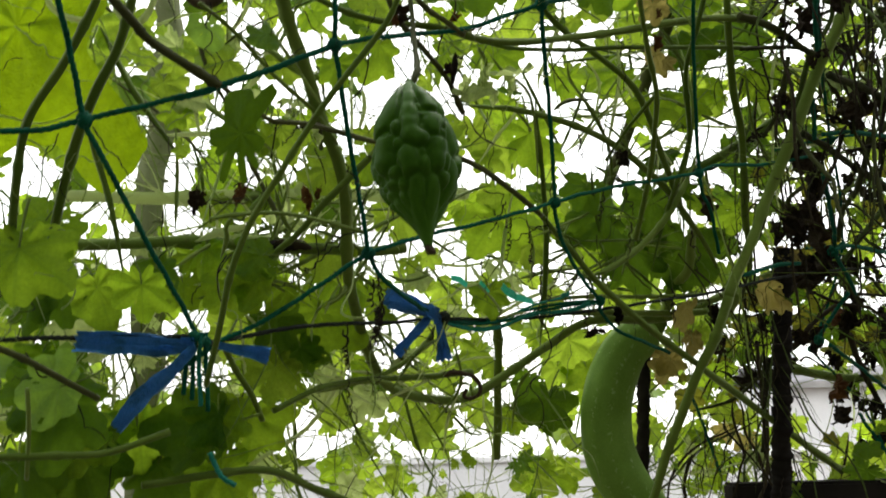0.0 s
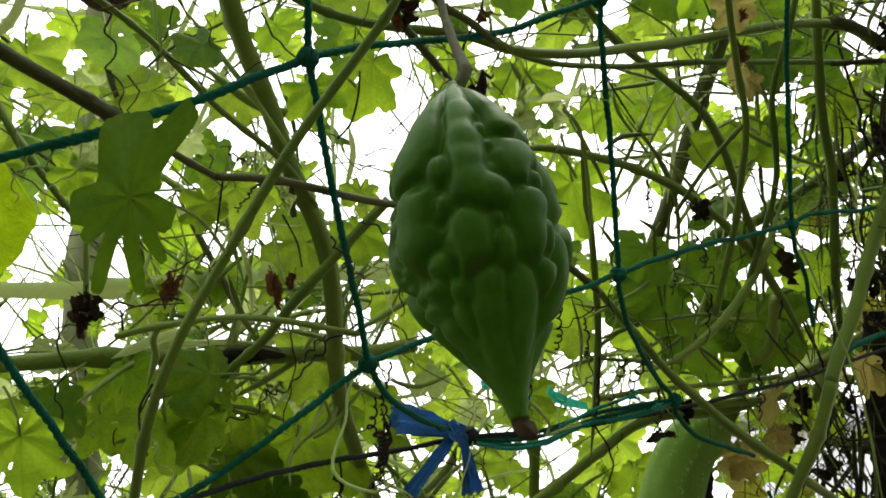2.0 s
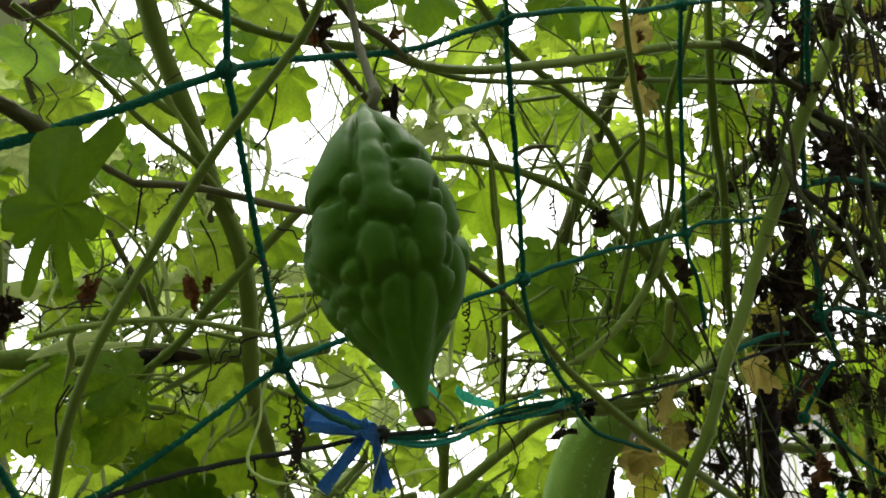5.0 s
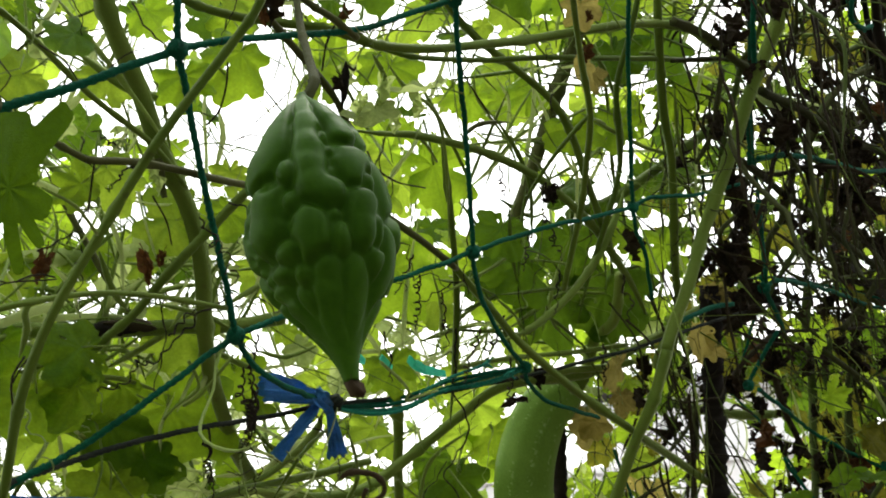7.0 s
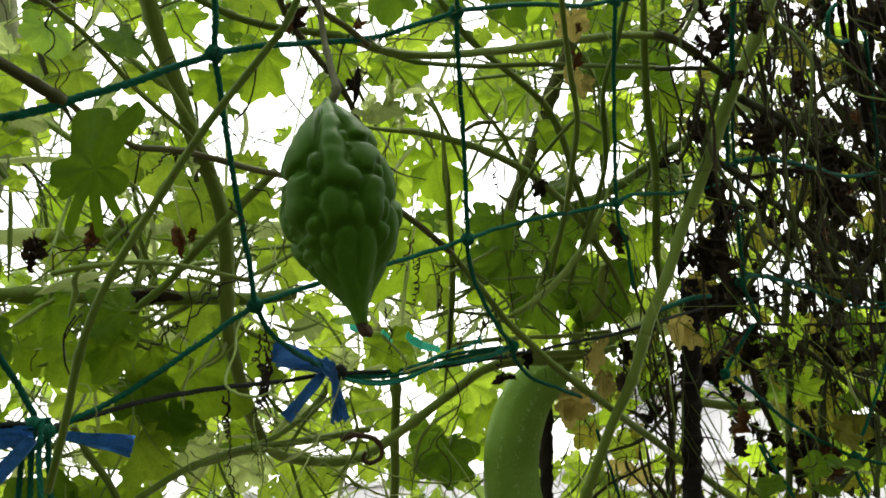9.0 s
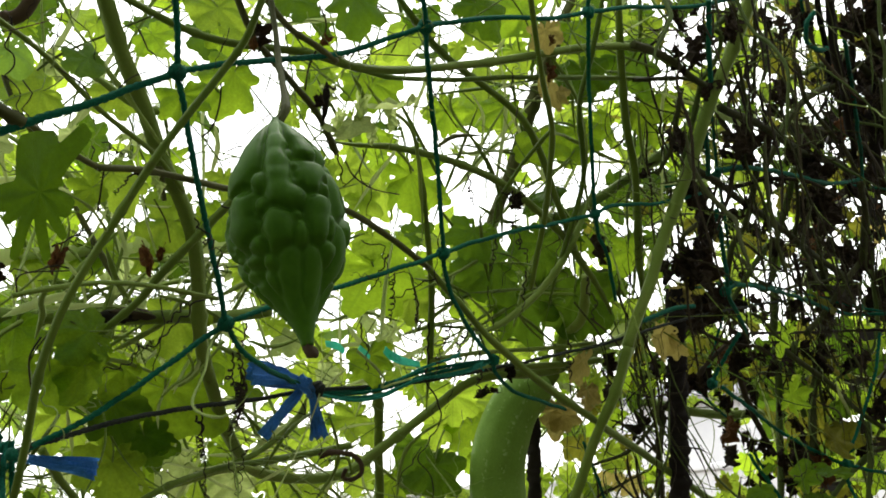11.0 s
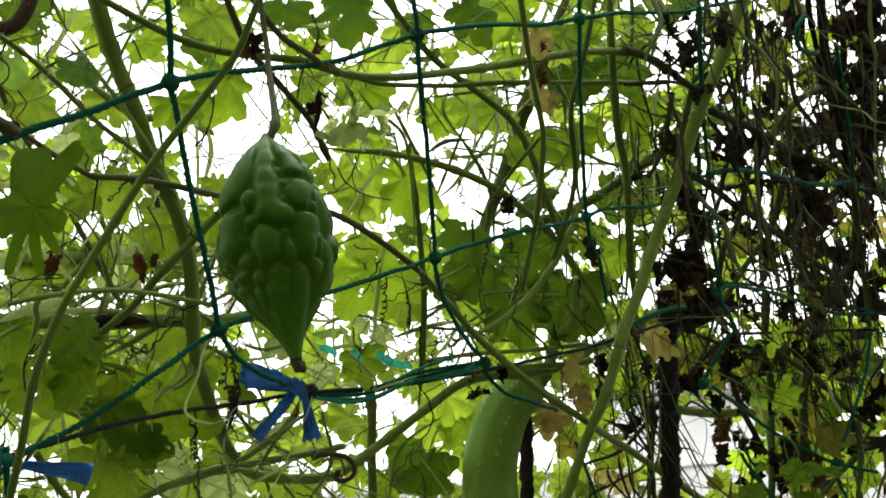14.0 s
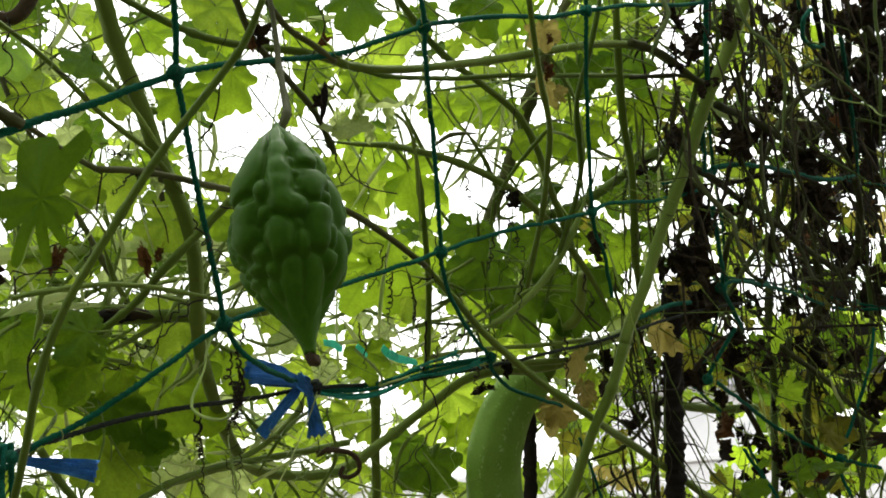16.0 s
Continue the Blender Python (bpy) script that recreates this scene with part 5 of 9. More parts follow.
stem(vine, stem_green, 0.0023, 0.0008, (0.182, 1.023, 1.74), (0.188, 1.014, 1.784), (0.193, 1.001, 1.821), per=6, ends=True)
stem(vine, stem_pale, 0.0014, 0.0009, (0.151, 0.997, 1.72), (0.184, 1.053, 1.705), (0.204, 1.099, 1.676), per=6, ends=True)
stem(vine, stem_pale, 0.0024, 0.0012, (0.333, 1.193, 1.673), (0.428, 1.294, 1.66), (0.559, 1.442, 1.612), per=6, ends=True)
stem(vine, stem_pale, 0.0017, 0.0010, (0.239, 1.091, 1.734), (0.294, 1.146, 1.741), (0.348, 1.194, 1.742), per=6, ends=True)
stem(vine, stem_green, 0.0016, 0.0009, (0.138, 0.973, 1.723), (0.17, 1.044, 1.687), (0.204, 1.12, 1.634), per=6, ends=True)
stem(vine, stem_pale, 0.0018, 0.0008, (0.101, 0.961, 1.718), (0.16, 1.003, 1.749), (0.208, 1.024, 1.783), per=6, ends=True)
stem(vine, stem_green, 0.0019, 0.0010, (0.208, 1.06, 1.712), (0.25, 1.12, 1.698), (0.286, 1.168, 1.681), per=6, ends=True)
stem(vine, stem_green, 0.0026, 0.0011, (0.294, 1.226, 1.693), (0.348, 1.25, 1.739), (0.371, 1.238, 1.789), per=6, ends=True)
stem(vine, stem_pale, 0.0023, 0.0009, (0.11, 1.051, 1.7), (0.163, 1.085, 1.733), (0.218, 1.108, 1.768), per=6, ends=True)
stem(vine, stem_pale, 0.0024, 0.0009, (0.103, 1.014, 1.727), (0.171, 1.064, 1.754), (0.251, 1.126, 1.761), per=6, ends=True)
stem(vine, stem_green, 0.0015, 0.0009, (0.209, 1.045, 1.722), (0.229, 1.094, 1.702), (0.266, 1.145, 1.684), per=6, ends=True)
stem(vine, stem_green, 0.0024, 0.0011, (0.329, 1.182, 1.768), (0.376, 1.222, 1.784), (0.422, 1.256, 1.795), per=6, ends=True)
stem(vine, stem_pale, 0.0029, 0.0012, (0.308, 1.222, 1.731), (0.37, 1.313, 1.689), (0.44, 1.407, 1.639), per=6, ends=True)
stem(vine, stem_green, 0.0028, 0.0011, (0.166, 1.148, 1.713), (0.236, 1.22, 1.704), (0.322, 1.29, 1.699), per=6, ends=True)
stem(vine, stem_green, 0.0030, 0.0010, (0.347, 1.229, 1.684), (0.324, 1.181, 1.749), (0.315, 1.137, 1.813), per=6, ends=True)
stem(vine, stem_pale, 0.0017, 0.0011, (0.274, 1.137, 1.667), (0.328, 1.186, 1.681), (0.423, 1.258, 1.694), per=6, ends=True)
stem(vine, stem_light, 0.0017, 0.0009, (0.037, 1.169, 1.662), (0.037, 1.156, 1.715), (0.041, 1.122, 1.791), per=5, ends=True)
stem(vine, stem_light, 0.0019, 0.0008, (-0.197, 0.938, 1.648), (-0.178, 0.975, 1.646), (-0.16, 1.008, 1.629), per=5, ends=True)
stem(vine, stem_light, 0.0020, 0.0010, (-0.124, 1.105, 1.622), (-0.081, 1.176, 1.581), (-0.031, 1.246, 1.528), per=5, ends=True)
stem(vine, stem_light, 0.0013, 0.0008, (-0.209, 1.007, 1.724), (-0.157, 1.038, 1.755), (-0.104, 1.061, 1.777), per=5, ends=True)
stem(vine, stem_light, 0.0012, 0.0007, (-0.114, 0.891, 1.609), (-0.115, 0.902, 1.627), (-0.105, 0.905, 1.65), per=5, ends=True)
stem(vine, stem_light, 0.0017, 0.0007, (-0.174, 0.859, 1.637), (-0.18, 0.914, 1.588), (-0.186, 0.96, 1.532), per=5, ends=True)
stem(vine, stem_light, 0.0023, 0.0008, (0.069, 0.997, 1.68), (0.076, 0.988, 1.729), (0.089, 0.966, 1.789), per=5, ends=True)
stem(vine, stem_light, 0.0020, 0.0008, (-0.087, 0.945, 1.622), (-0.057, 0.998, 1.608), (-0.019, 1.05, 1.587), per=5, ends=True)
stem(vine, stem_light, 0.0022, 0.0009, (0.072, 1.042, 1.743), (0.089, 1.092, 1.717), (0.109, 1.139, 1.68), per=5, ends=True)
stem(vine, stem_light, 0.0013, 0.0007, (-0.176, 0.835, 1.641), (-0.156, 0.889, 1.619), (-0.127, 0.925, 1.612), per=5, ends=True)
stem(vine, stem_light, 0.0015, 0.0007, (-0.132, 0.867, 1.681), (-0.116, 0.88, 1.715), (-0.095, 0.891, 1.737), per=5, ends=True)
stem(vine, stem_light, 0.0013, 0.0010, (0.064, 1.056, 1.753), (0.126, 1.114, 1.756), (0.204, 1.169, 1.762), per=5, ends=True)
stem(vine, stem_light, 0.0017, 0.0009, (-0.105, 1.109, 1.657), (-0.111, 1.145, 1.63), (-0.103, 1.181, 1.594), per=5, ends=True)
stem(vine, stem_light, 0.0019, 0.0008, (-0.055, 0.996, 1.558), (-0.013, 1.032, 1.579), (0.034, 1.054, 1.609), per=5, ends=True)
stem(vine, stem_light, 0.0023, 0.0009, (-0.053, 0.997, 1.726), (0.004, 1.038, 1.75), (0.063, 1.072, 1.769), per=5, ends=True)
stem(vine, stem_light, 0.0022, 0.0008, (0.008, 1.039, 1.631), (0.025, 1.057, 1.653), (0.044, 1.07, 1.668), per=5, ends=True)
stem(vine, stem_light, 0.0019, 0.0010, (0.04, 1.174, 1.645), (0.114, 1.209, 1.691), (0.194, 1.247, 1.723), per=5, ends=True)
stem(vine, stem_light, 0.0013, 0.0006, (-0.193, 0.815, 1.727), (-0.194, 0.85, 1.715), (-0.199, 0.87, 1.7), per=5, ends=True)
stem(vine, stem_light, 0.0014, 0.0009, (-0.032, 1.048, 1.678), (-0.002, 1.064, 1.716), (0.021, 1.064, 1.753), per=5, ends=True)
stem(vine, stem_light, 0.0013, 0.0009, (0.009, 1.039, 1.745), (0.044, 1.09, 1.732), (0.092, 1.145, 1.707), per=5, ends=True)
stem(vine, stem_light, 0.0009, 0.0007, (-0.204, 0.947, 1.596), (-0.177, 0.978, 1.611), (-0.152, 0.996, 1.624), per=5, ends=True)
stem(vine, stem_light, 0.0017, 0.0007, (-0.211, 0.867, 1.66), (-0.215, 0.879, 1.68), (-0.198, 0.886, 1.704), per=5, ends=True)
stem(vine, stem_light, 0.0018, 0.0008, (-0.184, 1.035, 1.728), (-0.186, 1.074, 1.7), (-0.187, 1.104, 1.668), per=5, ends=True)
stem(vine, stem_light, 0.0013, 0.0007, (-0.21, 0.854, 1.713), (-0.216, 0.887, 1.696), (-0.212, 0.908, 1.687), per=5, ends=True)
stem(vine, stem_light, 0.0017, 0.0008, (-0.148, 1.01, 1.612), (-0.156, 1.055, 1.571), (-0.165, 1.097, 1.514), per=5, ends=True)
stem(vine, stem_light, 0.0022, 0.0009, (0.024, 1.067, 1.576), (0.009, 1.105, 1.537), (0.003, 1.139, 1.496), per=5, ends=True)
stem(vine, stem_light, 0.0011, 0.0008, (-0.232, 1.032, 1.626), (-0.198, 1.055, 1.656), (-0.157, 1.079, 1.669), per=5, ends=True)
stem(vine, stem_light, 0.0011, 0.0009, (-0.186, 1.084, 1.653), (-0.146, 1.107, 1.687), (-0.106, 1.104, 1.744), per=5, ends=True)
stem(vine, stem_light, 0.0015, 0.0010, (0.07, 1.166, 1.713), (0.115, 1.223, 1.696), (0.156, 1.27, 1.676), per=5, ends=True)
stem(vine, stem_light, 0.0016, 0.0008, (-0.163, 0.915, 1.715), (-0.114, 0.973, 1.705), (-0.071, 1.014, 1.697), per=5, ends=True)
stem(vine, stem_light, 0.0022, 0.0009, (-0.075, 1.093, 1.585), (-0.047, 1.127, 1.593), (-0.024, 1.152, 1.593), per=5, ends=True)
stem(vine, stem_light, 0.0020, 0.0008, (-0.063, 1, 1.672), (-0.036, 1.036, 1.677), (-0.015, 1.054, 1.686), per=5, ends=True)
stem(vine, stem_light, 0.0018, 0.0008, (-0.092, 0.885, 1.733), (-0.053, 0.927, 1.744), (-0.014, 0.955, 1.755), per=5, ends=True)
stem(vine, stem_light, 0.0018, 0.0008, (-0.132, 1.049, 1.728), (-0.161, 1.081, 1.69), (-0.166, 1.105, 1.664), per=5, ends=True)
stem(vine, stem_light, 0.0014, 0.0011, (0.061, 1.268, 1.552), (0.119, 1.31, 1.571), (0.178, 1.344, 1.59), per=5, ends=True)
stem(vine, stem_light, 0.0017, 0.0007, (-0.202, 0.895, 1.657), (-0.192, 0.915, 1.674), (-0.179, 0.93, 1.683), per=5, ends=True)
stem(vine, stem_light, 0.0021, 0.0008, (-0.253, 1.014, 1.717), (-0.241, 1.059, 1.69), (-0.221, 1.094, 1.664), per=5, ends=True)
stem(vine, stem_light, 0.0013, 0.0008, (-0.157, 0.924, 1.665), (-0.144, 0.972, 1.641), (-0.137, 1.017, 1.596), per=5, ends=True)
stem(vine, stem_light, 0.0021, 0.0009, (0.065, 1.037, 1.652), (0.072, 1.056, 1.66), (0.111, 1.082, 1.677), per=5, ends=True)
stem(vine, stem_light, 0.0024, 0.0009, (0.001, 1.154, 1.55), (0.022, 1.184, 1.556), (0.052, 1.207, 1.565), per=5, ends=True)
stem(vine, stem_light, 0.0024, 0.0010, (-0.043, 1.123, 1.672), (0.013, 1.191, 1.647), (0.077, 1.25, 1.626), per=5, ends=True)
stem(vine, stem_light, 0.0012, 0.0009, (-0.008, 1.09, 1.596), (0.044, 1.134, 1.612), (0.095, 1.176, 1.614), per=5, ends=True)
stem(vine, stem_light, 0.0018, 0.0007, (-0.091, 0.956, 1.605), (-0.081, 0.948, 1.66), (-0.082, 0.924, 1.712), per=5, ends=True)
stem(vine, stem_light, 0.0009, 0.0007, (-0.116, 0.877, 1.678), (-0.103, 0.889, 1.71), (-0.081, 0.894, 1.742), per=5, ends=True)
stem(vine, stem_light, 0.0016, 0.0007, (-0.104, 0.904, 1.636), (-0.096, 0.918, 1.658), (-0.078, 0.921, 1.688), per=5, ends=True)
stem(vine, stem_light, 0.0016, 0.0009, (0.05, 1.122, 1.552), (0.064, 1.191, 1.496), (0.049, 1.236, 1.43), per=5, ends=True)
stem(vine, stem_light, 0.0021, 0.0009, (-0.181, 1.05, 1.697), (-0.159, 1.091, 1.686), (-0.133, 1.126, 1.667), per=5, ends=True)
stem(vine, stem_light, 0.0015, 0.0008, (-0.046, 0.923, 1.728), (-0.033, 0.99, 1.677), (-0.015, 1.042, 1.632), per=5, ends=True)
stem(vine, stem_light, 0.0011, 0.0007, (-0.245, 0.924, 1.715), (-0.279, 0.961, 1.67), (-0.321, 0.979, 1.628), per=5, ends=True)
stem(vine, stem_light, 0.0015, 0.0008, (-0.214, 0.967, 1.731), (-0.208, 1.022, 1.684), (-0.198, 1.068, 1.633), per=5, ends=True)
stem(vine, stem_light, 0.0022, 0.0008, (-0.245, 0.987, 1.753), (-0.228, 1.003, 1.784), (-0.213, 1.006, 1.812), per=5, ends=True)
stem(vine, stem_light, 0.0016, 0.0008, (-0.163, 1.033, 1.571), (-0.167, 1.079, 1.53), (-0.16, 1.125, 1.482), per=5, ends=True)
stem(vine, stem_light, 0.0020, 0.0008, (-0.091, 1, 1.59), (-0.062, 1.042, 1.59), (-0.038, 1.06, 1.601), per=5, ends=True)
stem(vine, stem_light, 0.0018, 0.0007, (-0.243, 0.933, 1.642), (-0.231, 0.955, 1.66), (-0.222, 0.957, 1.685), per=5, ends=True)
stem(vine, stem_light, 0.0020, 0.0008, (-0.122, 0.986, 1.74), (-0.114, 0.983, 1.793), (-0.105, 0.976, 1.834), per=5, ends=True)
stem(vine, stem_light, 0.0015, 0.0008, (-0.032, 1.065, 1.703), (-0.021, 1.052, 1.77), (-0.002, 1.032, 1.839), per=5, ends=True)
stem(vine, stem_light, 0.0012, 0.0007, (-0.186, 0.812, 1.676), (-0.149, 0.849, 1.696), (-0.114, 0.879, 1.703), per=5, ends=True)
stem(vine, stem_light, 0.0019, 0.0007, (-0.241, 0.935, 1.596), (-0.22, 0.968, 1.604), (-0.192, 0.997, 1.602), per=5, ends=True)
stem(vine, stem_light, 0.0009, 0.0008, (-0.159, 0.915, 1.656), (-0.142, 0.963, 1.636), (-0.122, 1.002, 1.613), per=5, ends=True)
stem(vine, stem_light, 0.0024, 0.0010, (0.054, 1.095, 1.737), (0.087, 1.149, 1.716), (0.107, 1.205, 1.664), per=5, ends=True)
stem(vine, stem_light, 0.0012, 0.0008, (-0.127, 1.015, 1.626), (-0.133, 1.026, 1.64), (-0.144, 1.011, 1.675), per=5, ends=True)
stem(vine, stem_light, 0.0016, 0.0008, (-0.132, 1.017, 1.602), (-0.108, 1.059, 1.594), (-0.071, 1.107, 1.57), per=5, ends=True)
stem(vine, stem_light, 0.0008, 0.0006, (-0.101, 0.839, 1.718), (-0.112, 0.823, 1.768), (-0.113, 0.803, 1.817), per=5, ends=True)
stem(vine, stem_light, 0.0014, 0.0011, (0.057, 1.244, 1.586), (0.061, 1.292, 1.546), (0.096, 1.356, 1.496), per=5, ends=True)
stem(vine, stem_light, 0.0021, 0.0008, (-0.088, 0.916, 1.705), (-0.057, 0.975, 1.682), (-0.013, 1.041, 1.642), per=5, ends=True)
stem(vine, stem_light, 0.0017, 0.0008, (-0.189, 0.906, 1.697), (-0.155, 0.964, 1.674), (-0.123, 1.02, 1.634), per=5, ends=True)
stem(vine, stem_light, 0.0019, 0.0008, (-0.105, 0.992, 1.587), (-0.089, 1.039, 1.567), (-0.066, 1.074, 1.553), per=5, ends=True)
stem(vine, stem_light, 0.0021, 0.0008, (0.044, 1.06, 1.617), (0.069, 1.063, 1.666), (0.098, 1.055, 1.721), per=5, ends=True)
stem(vine, stem_light, 0.0016, 0.0007, (-0.172, 0.861, 1.663), (-0.164, 0.912, 1.632), (-0.145, 0.955, 1.604), per=5, ends=True)
stem(vine, stem_light, 0.0021, 0.0008, (-0.065, 0.977, 1.631), (-0.036, 1.029, 1.615), (0, 1.082, 1.589), per=5, ends=True)
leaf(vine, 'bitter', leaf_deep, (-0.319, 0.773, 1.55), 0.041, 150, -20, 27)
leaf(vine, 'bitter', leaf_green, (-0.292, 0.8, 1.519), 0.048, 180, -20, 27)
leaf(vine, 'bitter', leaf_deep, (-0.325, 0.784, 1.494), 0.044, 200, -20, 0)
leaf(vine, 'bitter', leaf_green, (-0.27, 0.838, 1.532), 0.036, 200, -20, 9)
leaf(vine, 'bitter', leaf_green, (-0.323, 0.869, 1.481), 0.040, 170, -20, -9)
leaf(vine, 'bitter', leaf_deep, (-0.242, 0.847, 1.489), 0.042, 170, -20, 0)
leaf(vine, 'bitter', leaf_green, (-0.178, 0.818, 1.53), 0.038, 190, -20, 9)
leaf(vine, 'bitter', leaf_deep, (-0.233, 0.913, 1.517), 0.029, 160, -20, 27)
leaf(vine, 'bitter', leaf_green, (-0.189, 0.89, 1.481), 0.041, 200, -20, 27)
leaf(vine, 'bitter', leaf_green, (-0.345, 0.846, 1.588), 0.031, 170, -20, 27)
leaf(vine, 'bitter', leaf_green, (-0.301, 0.917, 1.493), 0.029, 140, -20, -27)
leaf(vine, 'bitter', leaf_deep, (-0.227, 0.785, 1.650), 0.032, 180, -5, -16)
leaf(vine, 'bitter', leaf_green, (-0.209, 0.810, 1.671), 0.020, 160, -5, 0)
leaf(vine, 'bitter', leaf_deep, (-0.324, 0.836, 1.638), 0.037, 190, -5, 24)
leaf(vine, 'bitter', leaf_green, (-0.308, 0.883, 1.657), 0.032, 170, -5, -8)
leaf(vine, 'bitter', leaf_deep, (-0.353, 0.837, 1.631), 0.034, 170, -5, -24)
leaf(vine, 'bitter', leaf_green, (-0.215, 0.834, 1.647), 0.031, 200, -5, -8)
leaf(vine, 'broad', leaf_broad, (-0.35, 0.847, 1.583), 0.049, 100, -60, 10)
leaf(vine, 'bitter', leaf_green, (-0.269, 0.633, 1.632), 0.046, 180, -10, 10)
leaf(vine, 'bitter', leaf_green, (-0.302, 0.726, 1.676), 0.043, 150, -10, -10)
leaf(vine, 'bitter', leaf_green, (-0.070, 0.730, 1.806), 0.024, 180, -6, 0)
leaf(vine, 'bitter', leaf_green, (-0.043, 0.756, 1.831), 0.031, 155, 6, 22)
leaf(vine, 'bitter', leaf_bright, (-0.045, 0.769, 1.886), 0.034, 200, -12, 22)
leaf(vine, 'broad', leaf_bright, (-0.162, 0.718, 1.809), 0.024, 120, -12, 12)
leaf(vine, 'bitter', leaf_bright, (-0.119, 0.773, 1.825), 0.024, 190, 0, 22)
leaf(vine, 'bitter', leaf_green, (-0.126, 0.705, 1.740), 0.019, 120, -6, -12)
leaf(vine, 'bitter', leaf_bright, (-0.120, 0.778, 1.767), 0.027, 200, 6, 22)
leaf(vine, 'bitter', leaf_bright, (-0.055, 0.841, 1.784), 0.020, 180, 6, 12)
leaf(vine, 'bitter', leaf_bright, (-0.104, 0.840, 1.757), 0.036, 95, -6, -12)
leaf(vine, 'bitter', leaf_green, (-0.054, 0.812, 1.746), 0.026, 180, -6, 22)
leaf(vine, 'bitter', leaf_bright, (-0.139, 0.794, 1.891), 0.017, 170, 6, -22)
leaf(vine, 'bitter', leaf_green, (-0.098, 0.802, 1.888), 0.022, 210, -12, -12)
leaf(vine, 'bitter', leaf_deep, (0.005, 0.717, 1.867), 0.024, 185, -12, 0)
leaf(vine, 'bitter', leaf_deep, (0.046, 0.747, 1.885), 0.031, 170, -12, 0)
leaf(vine, 'bitter', leaf_bright, (-0.004, 0.810, 1.827), 0.012, 100, 6, 22)
leaf(vine, 'bitter', leaf_deep, (0.166, 0.866, 1.940), 0.033, 215, 6, 12)
leaf(vine, 'broad', leaf_bright, (0.171, 0.919, 1.943), 0.021, 190, 6, 22)
leaf(vine, 'broad', leaf_bright, (0.149, 0.912, 1.928), 0.013, 180, 6, -12)
leaf(vine, 'bitter', leaf_bright, (0.224, 0.999, 1.961), 0.027, 190, 0, -22)
leaf(vine, 'broad', leaf_pale, (0.073, 0.796, 1.827), 0.027, 95, -65, -22)
leaf(vine, 'broad', leaf_pale, (0.044, 0.787, 1.808), 0.019, 190, -30, -12)
leaf(vine, 'broad', leaf_pale, (0.026, 0.782, 1.807), 0.014, 130, -55, 12)
leaf(vine, 'bitter', leaf_green, (0.066, 0.890, 1.878), 0.034, 170, -6, 0)
leaf(vine, 'broad', leaf_deep, (0.076, 0.870, 1.839), 0.016, 100, -50, 12)
leaf(vine, 'deep', leaf_green, (0.156, 1.056, 1.918), 0.036, 160, 0, 12)
leaf(vine, 'deep', leaf_green, (0.103, 0.940, 1.804), 0.050, 190, 6, 22)
leaf(vine, 'bitter', leaf_bright, (0.051, 1.001, 1.836), 0.038, 200, 0, 22)
leaf(vine, 'bitter', leaf_bright, (0.061, 0.985, 1.803), 0.025, 190, 6, 22)
leaf(vine, 'bitter', leaf_green, (0.243, 0.996, 1.860), 0.036, 185, -6, 0)
leaf(vine, 'bitter', leaf_green, (0.296, 1.043, 1.884), 0.040, 175, -12, 0)
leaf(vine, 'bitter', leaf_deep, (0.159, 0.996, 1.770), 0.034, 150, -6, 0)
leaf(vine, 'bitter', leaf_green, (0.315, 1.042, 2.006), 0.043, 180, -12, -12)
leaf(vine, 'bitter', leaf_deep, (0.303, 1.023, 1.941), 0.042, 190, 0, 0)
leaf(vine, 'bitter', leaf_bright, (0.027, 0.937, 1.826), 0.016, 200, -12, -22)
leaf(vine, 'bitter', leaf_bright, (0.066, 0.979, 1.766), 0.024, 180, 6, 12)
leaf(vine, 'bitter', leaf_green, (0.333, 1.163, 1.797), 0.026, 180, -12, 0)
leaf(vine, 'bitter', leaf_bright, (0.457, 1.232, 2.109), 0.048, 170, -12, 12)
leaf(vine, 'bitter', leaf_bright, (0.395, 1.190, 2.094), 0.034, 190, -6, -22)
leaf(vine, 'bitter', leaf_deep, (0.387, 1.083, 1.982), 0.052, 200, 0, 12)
leaf(vine, 'deep', leaf_green, (0.415, 1.137, 1.944), 0.050, 180, 6, -22)
leaf(vine, 'deep', leaf_green, (0.353, 1.106, 1.916), 0.039, 190, 0, 50)
leaf(vine, 'broad', leaf_pale, (0.492, 1.100, 1.935), 0.026, 110, -30, 22)
leaf(vine, 'bitter', leaf_olive, (0.703, 1.300, 2.100), 0.052, 100, 0, 22)
leaf(vine, 'bitter', leaf_bright, (0.658, 1.352, 2.112), 0.039, 170, 0, 22)
leaf(vine, 'bitter', leaf_bright, (0.603, 1.279, 2.144), 0.034, 170, -6, -22)
leaf(vine, 'bitter', leaf_bright, (0.977, 1.596, 2.213), 0.036, 190, 0, -22)
leaf(vine, 'bitter', leaf_green, (-0.186, 0.781, 1.667), 0.026, 185, -12, -22)
leaf(vine, 'bitter', leaf_green, (-0.148, 0.773, 1.668), 0.031, 92, -30, 22)
leaf(vine, 'broad', leaf_green, (-0.159, 0.772, 1.632), 0.032, 190, 0, 35)
leaf(vine, 'bitter', leaf_green, (-0.142, 0.773, 1.637), 0.025, 170, -12, -12)
leaf(vine, 'bitter', leaf_deep, (-0.141, 0.878, 1.619), 0.033, 195, 6, 0)
leaf(vine, 'bitter', leaf_green, (-0.136, 0.861, 1.646), 0.024, 150, 0, -12)
leaf(vine, 'bitter', leaf_green, (-0.113, 0.912, 1.620), 0.064, 178, -12, 0)
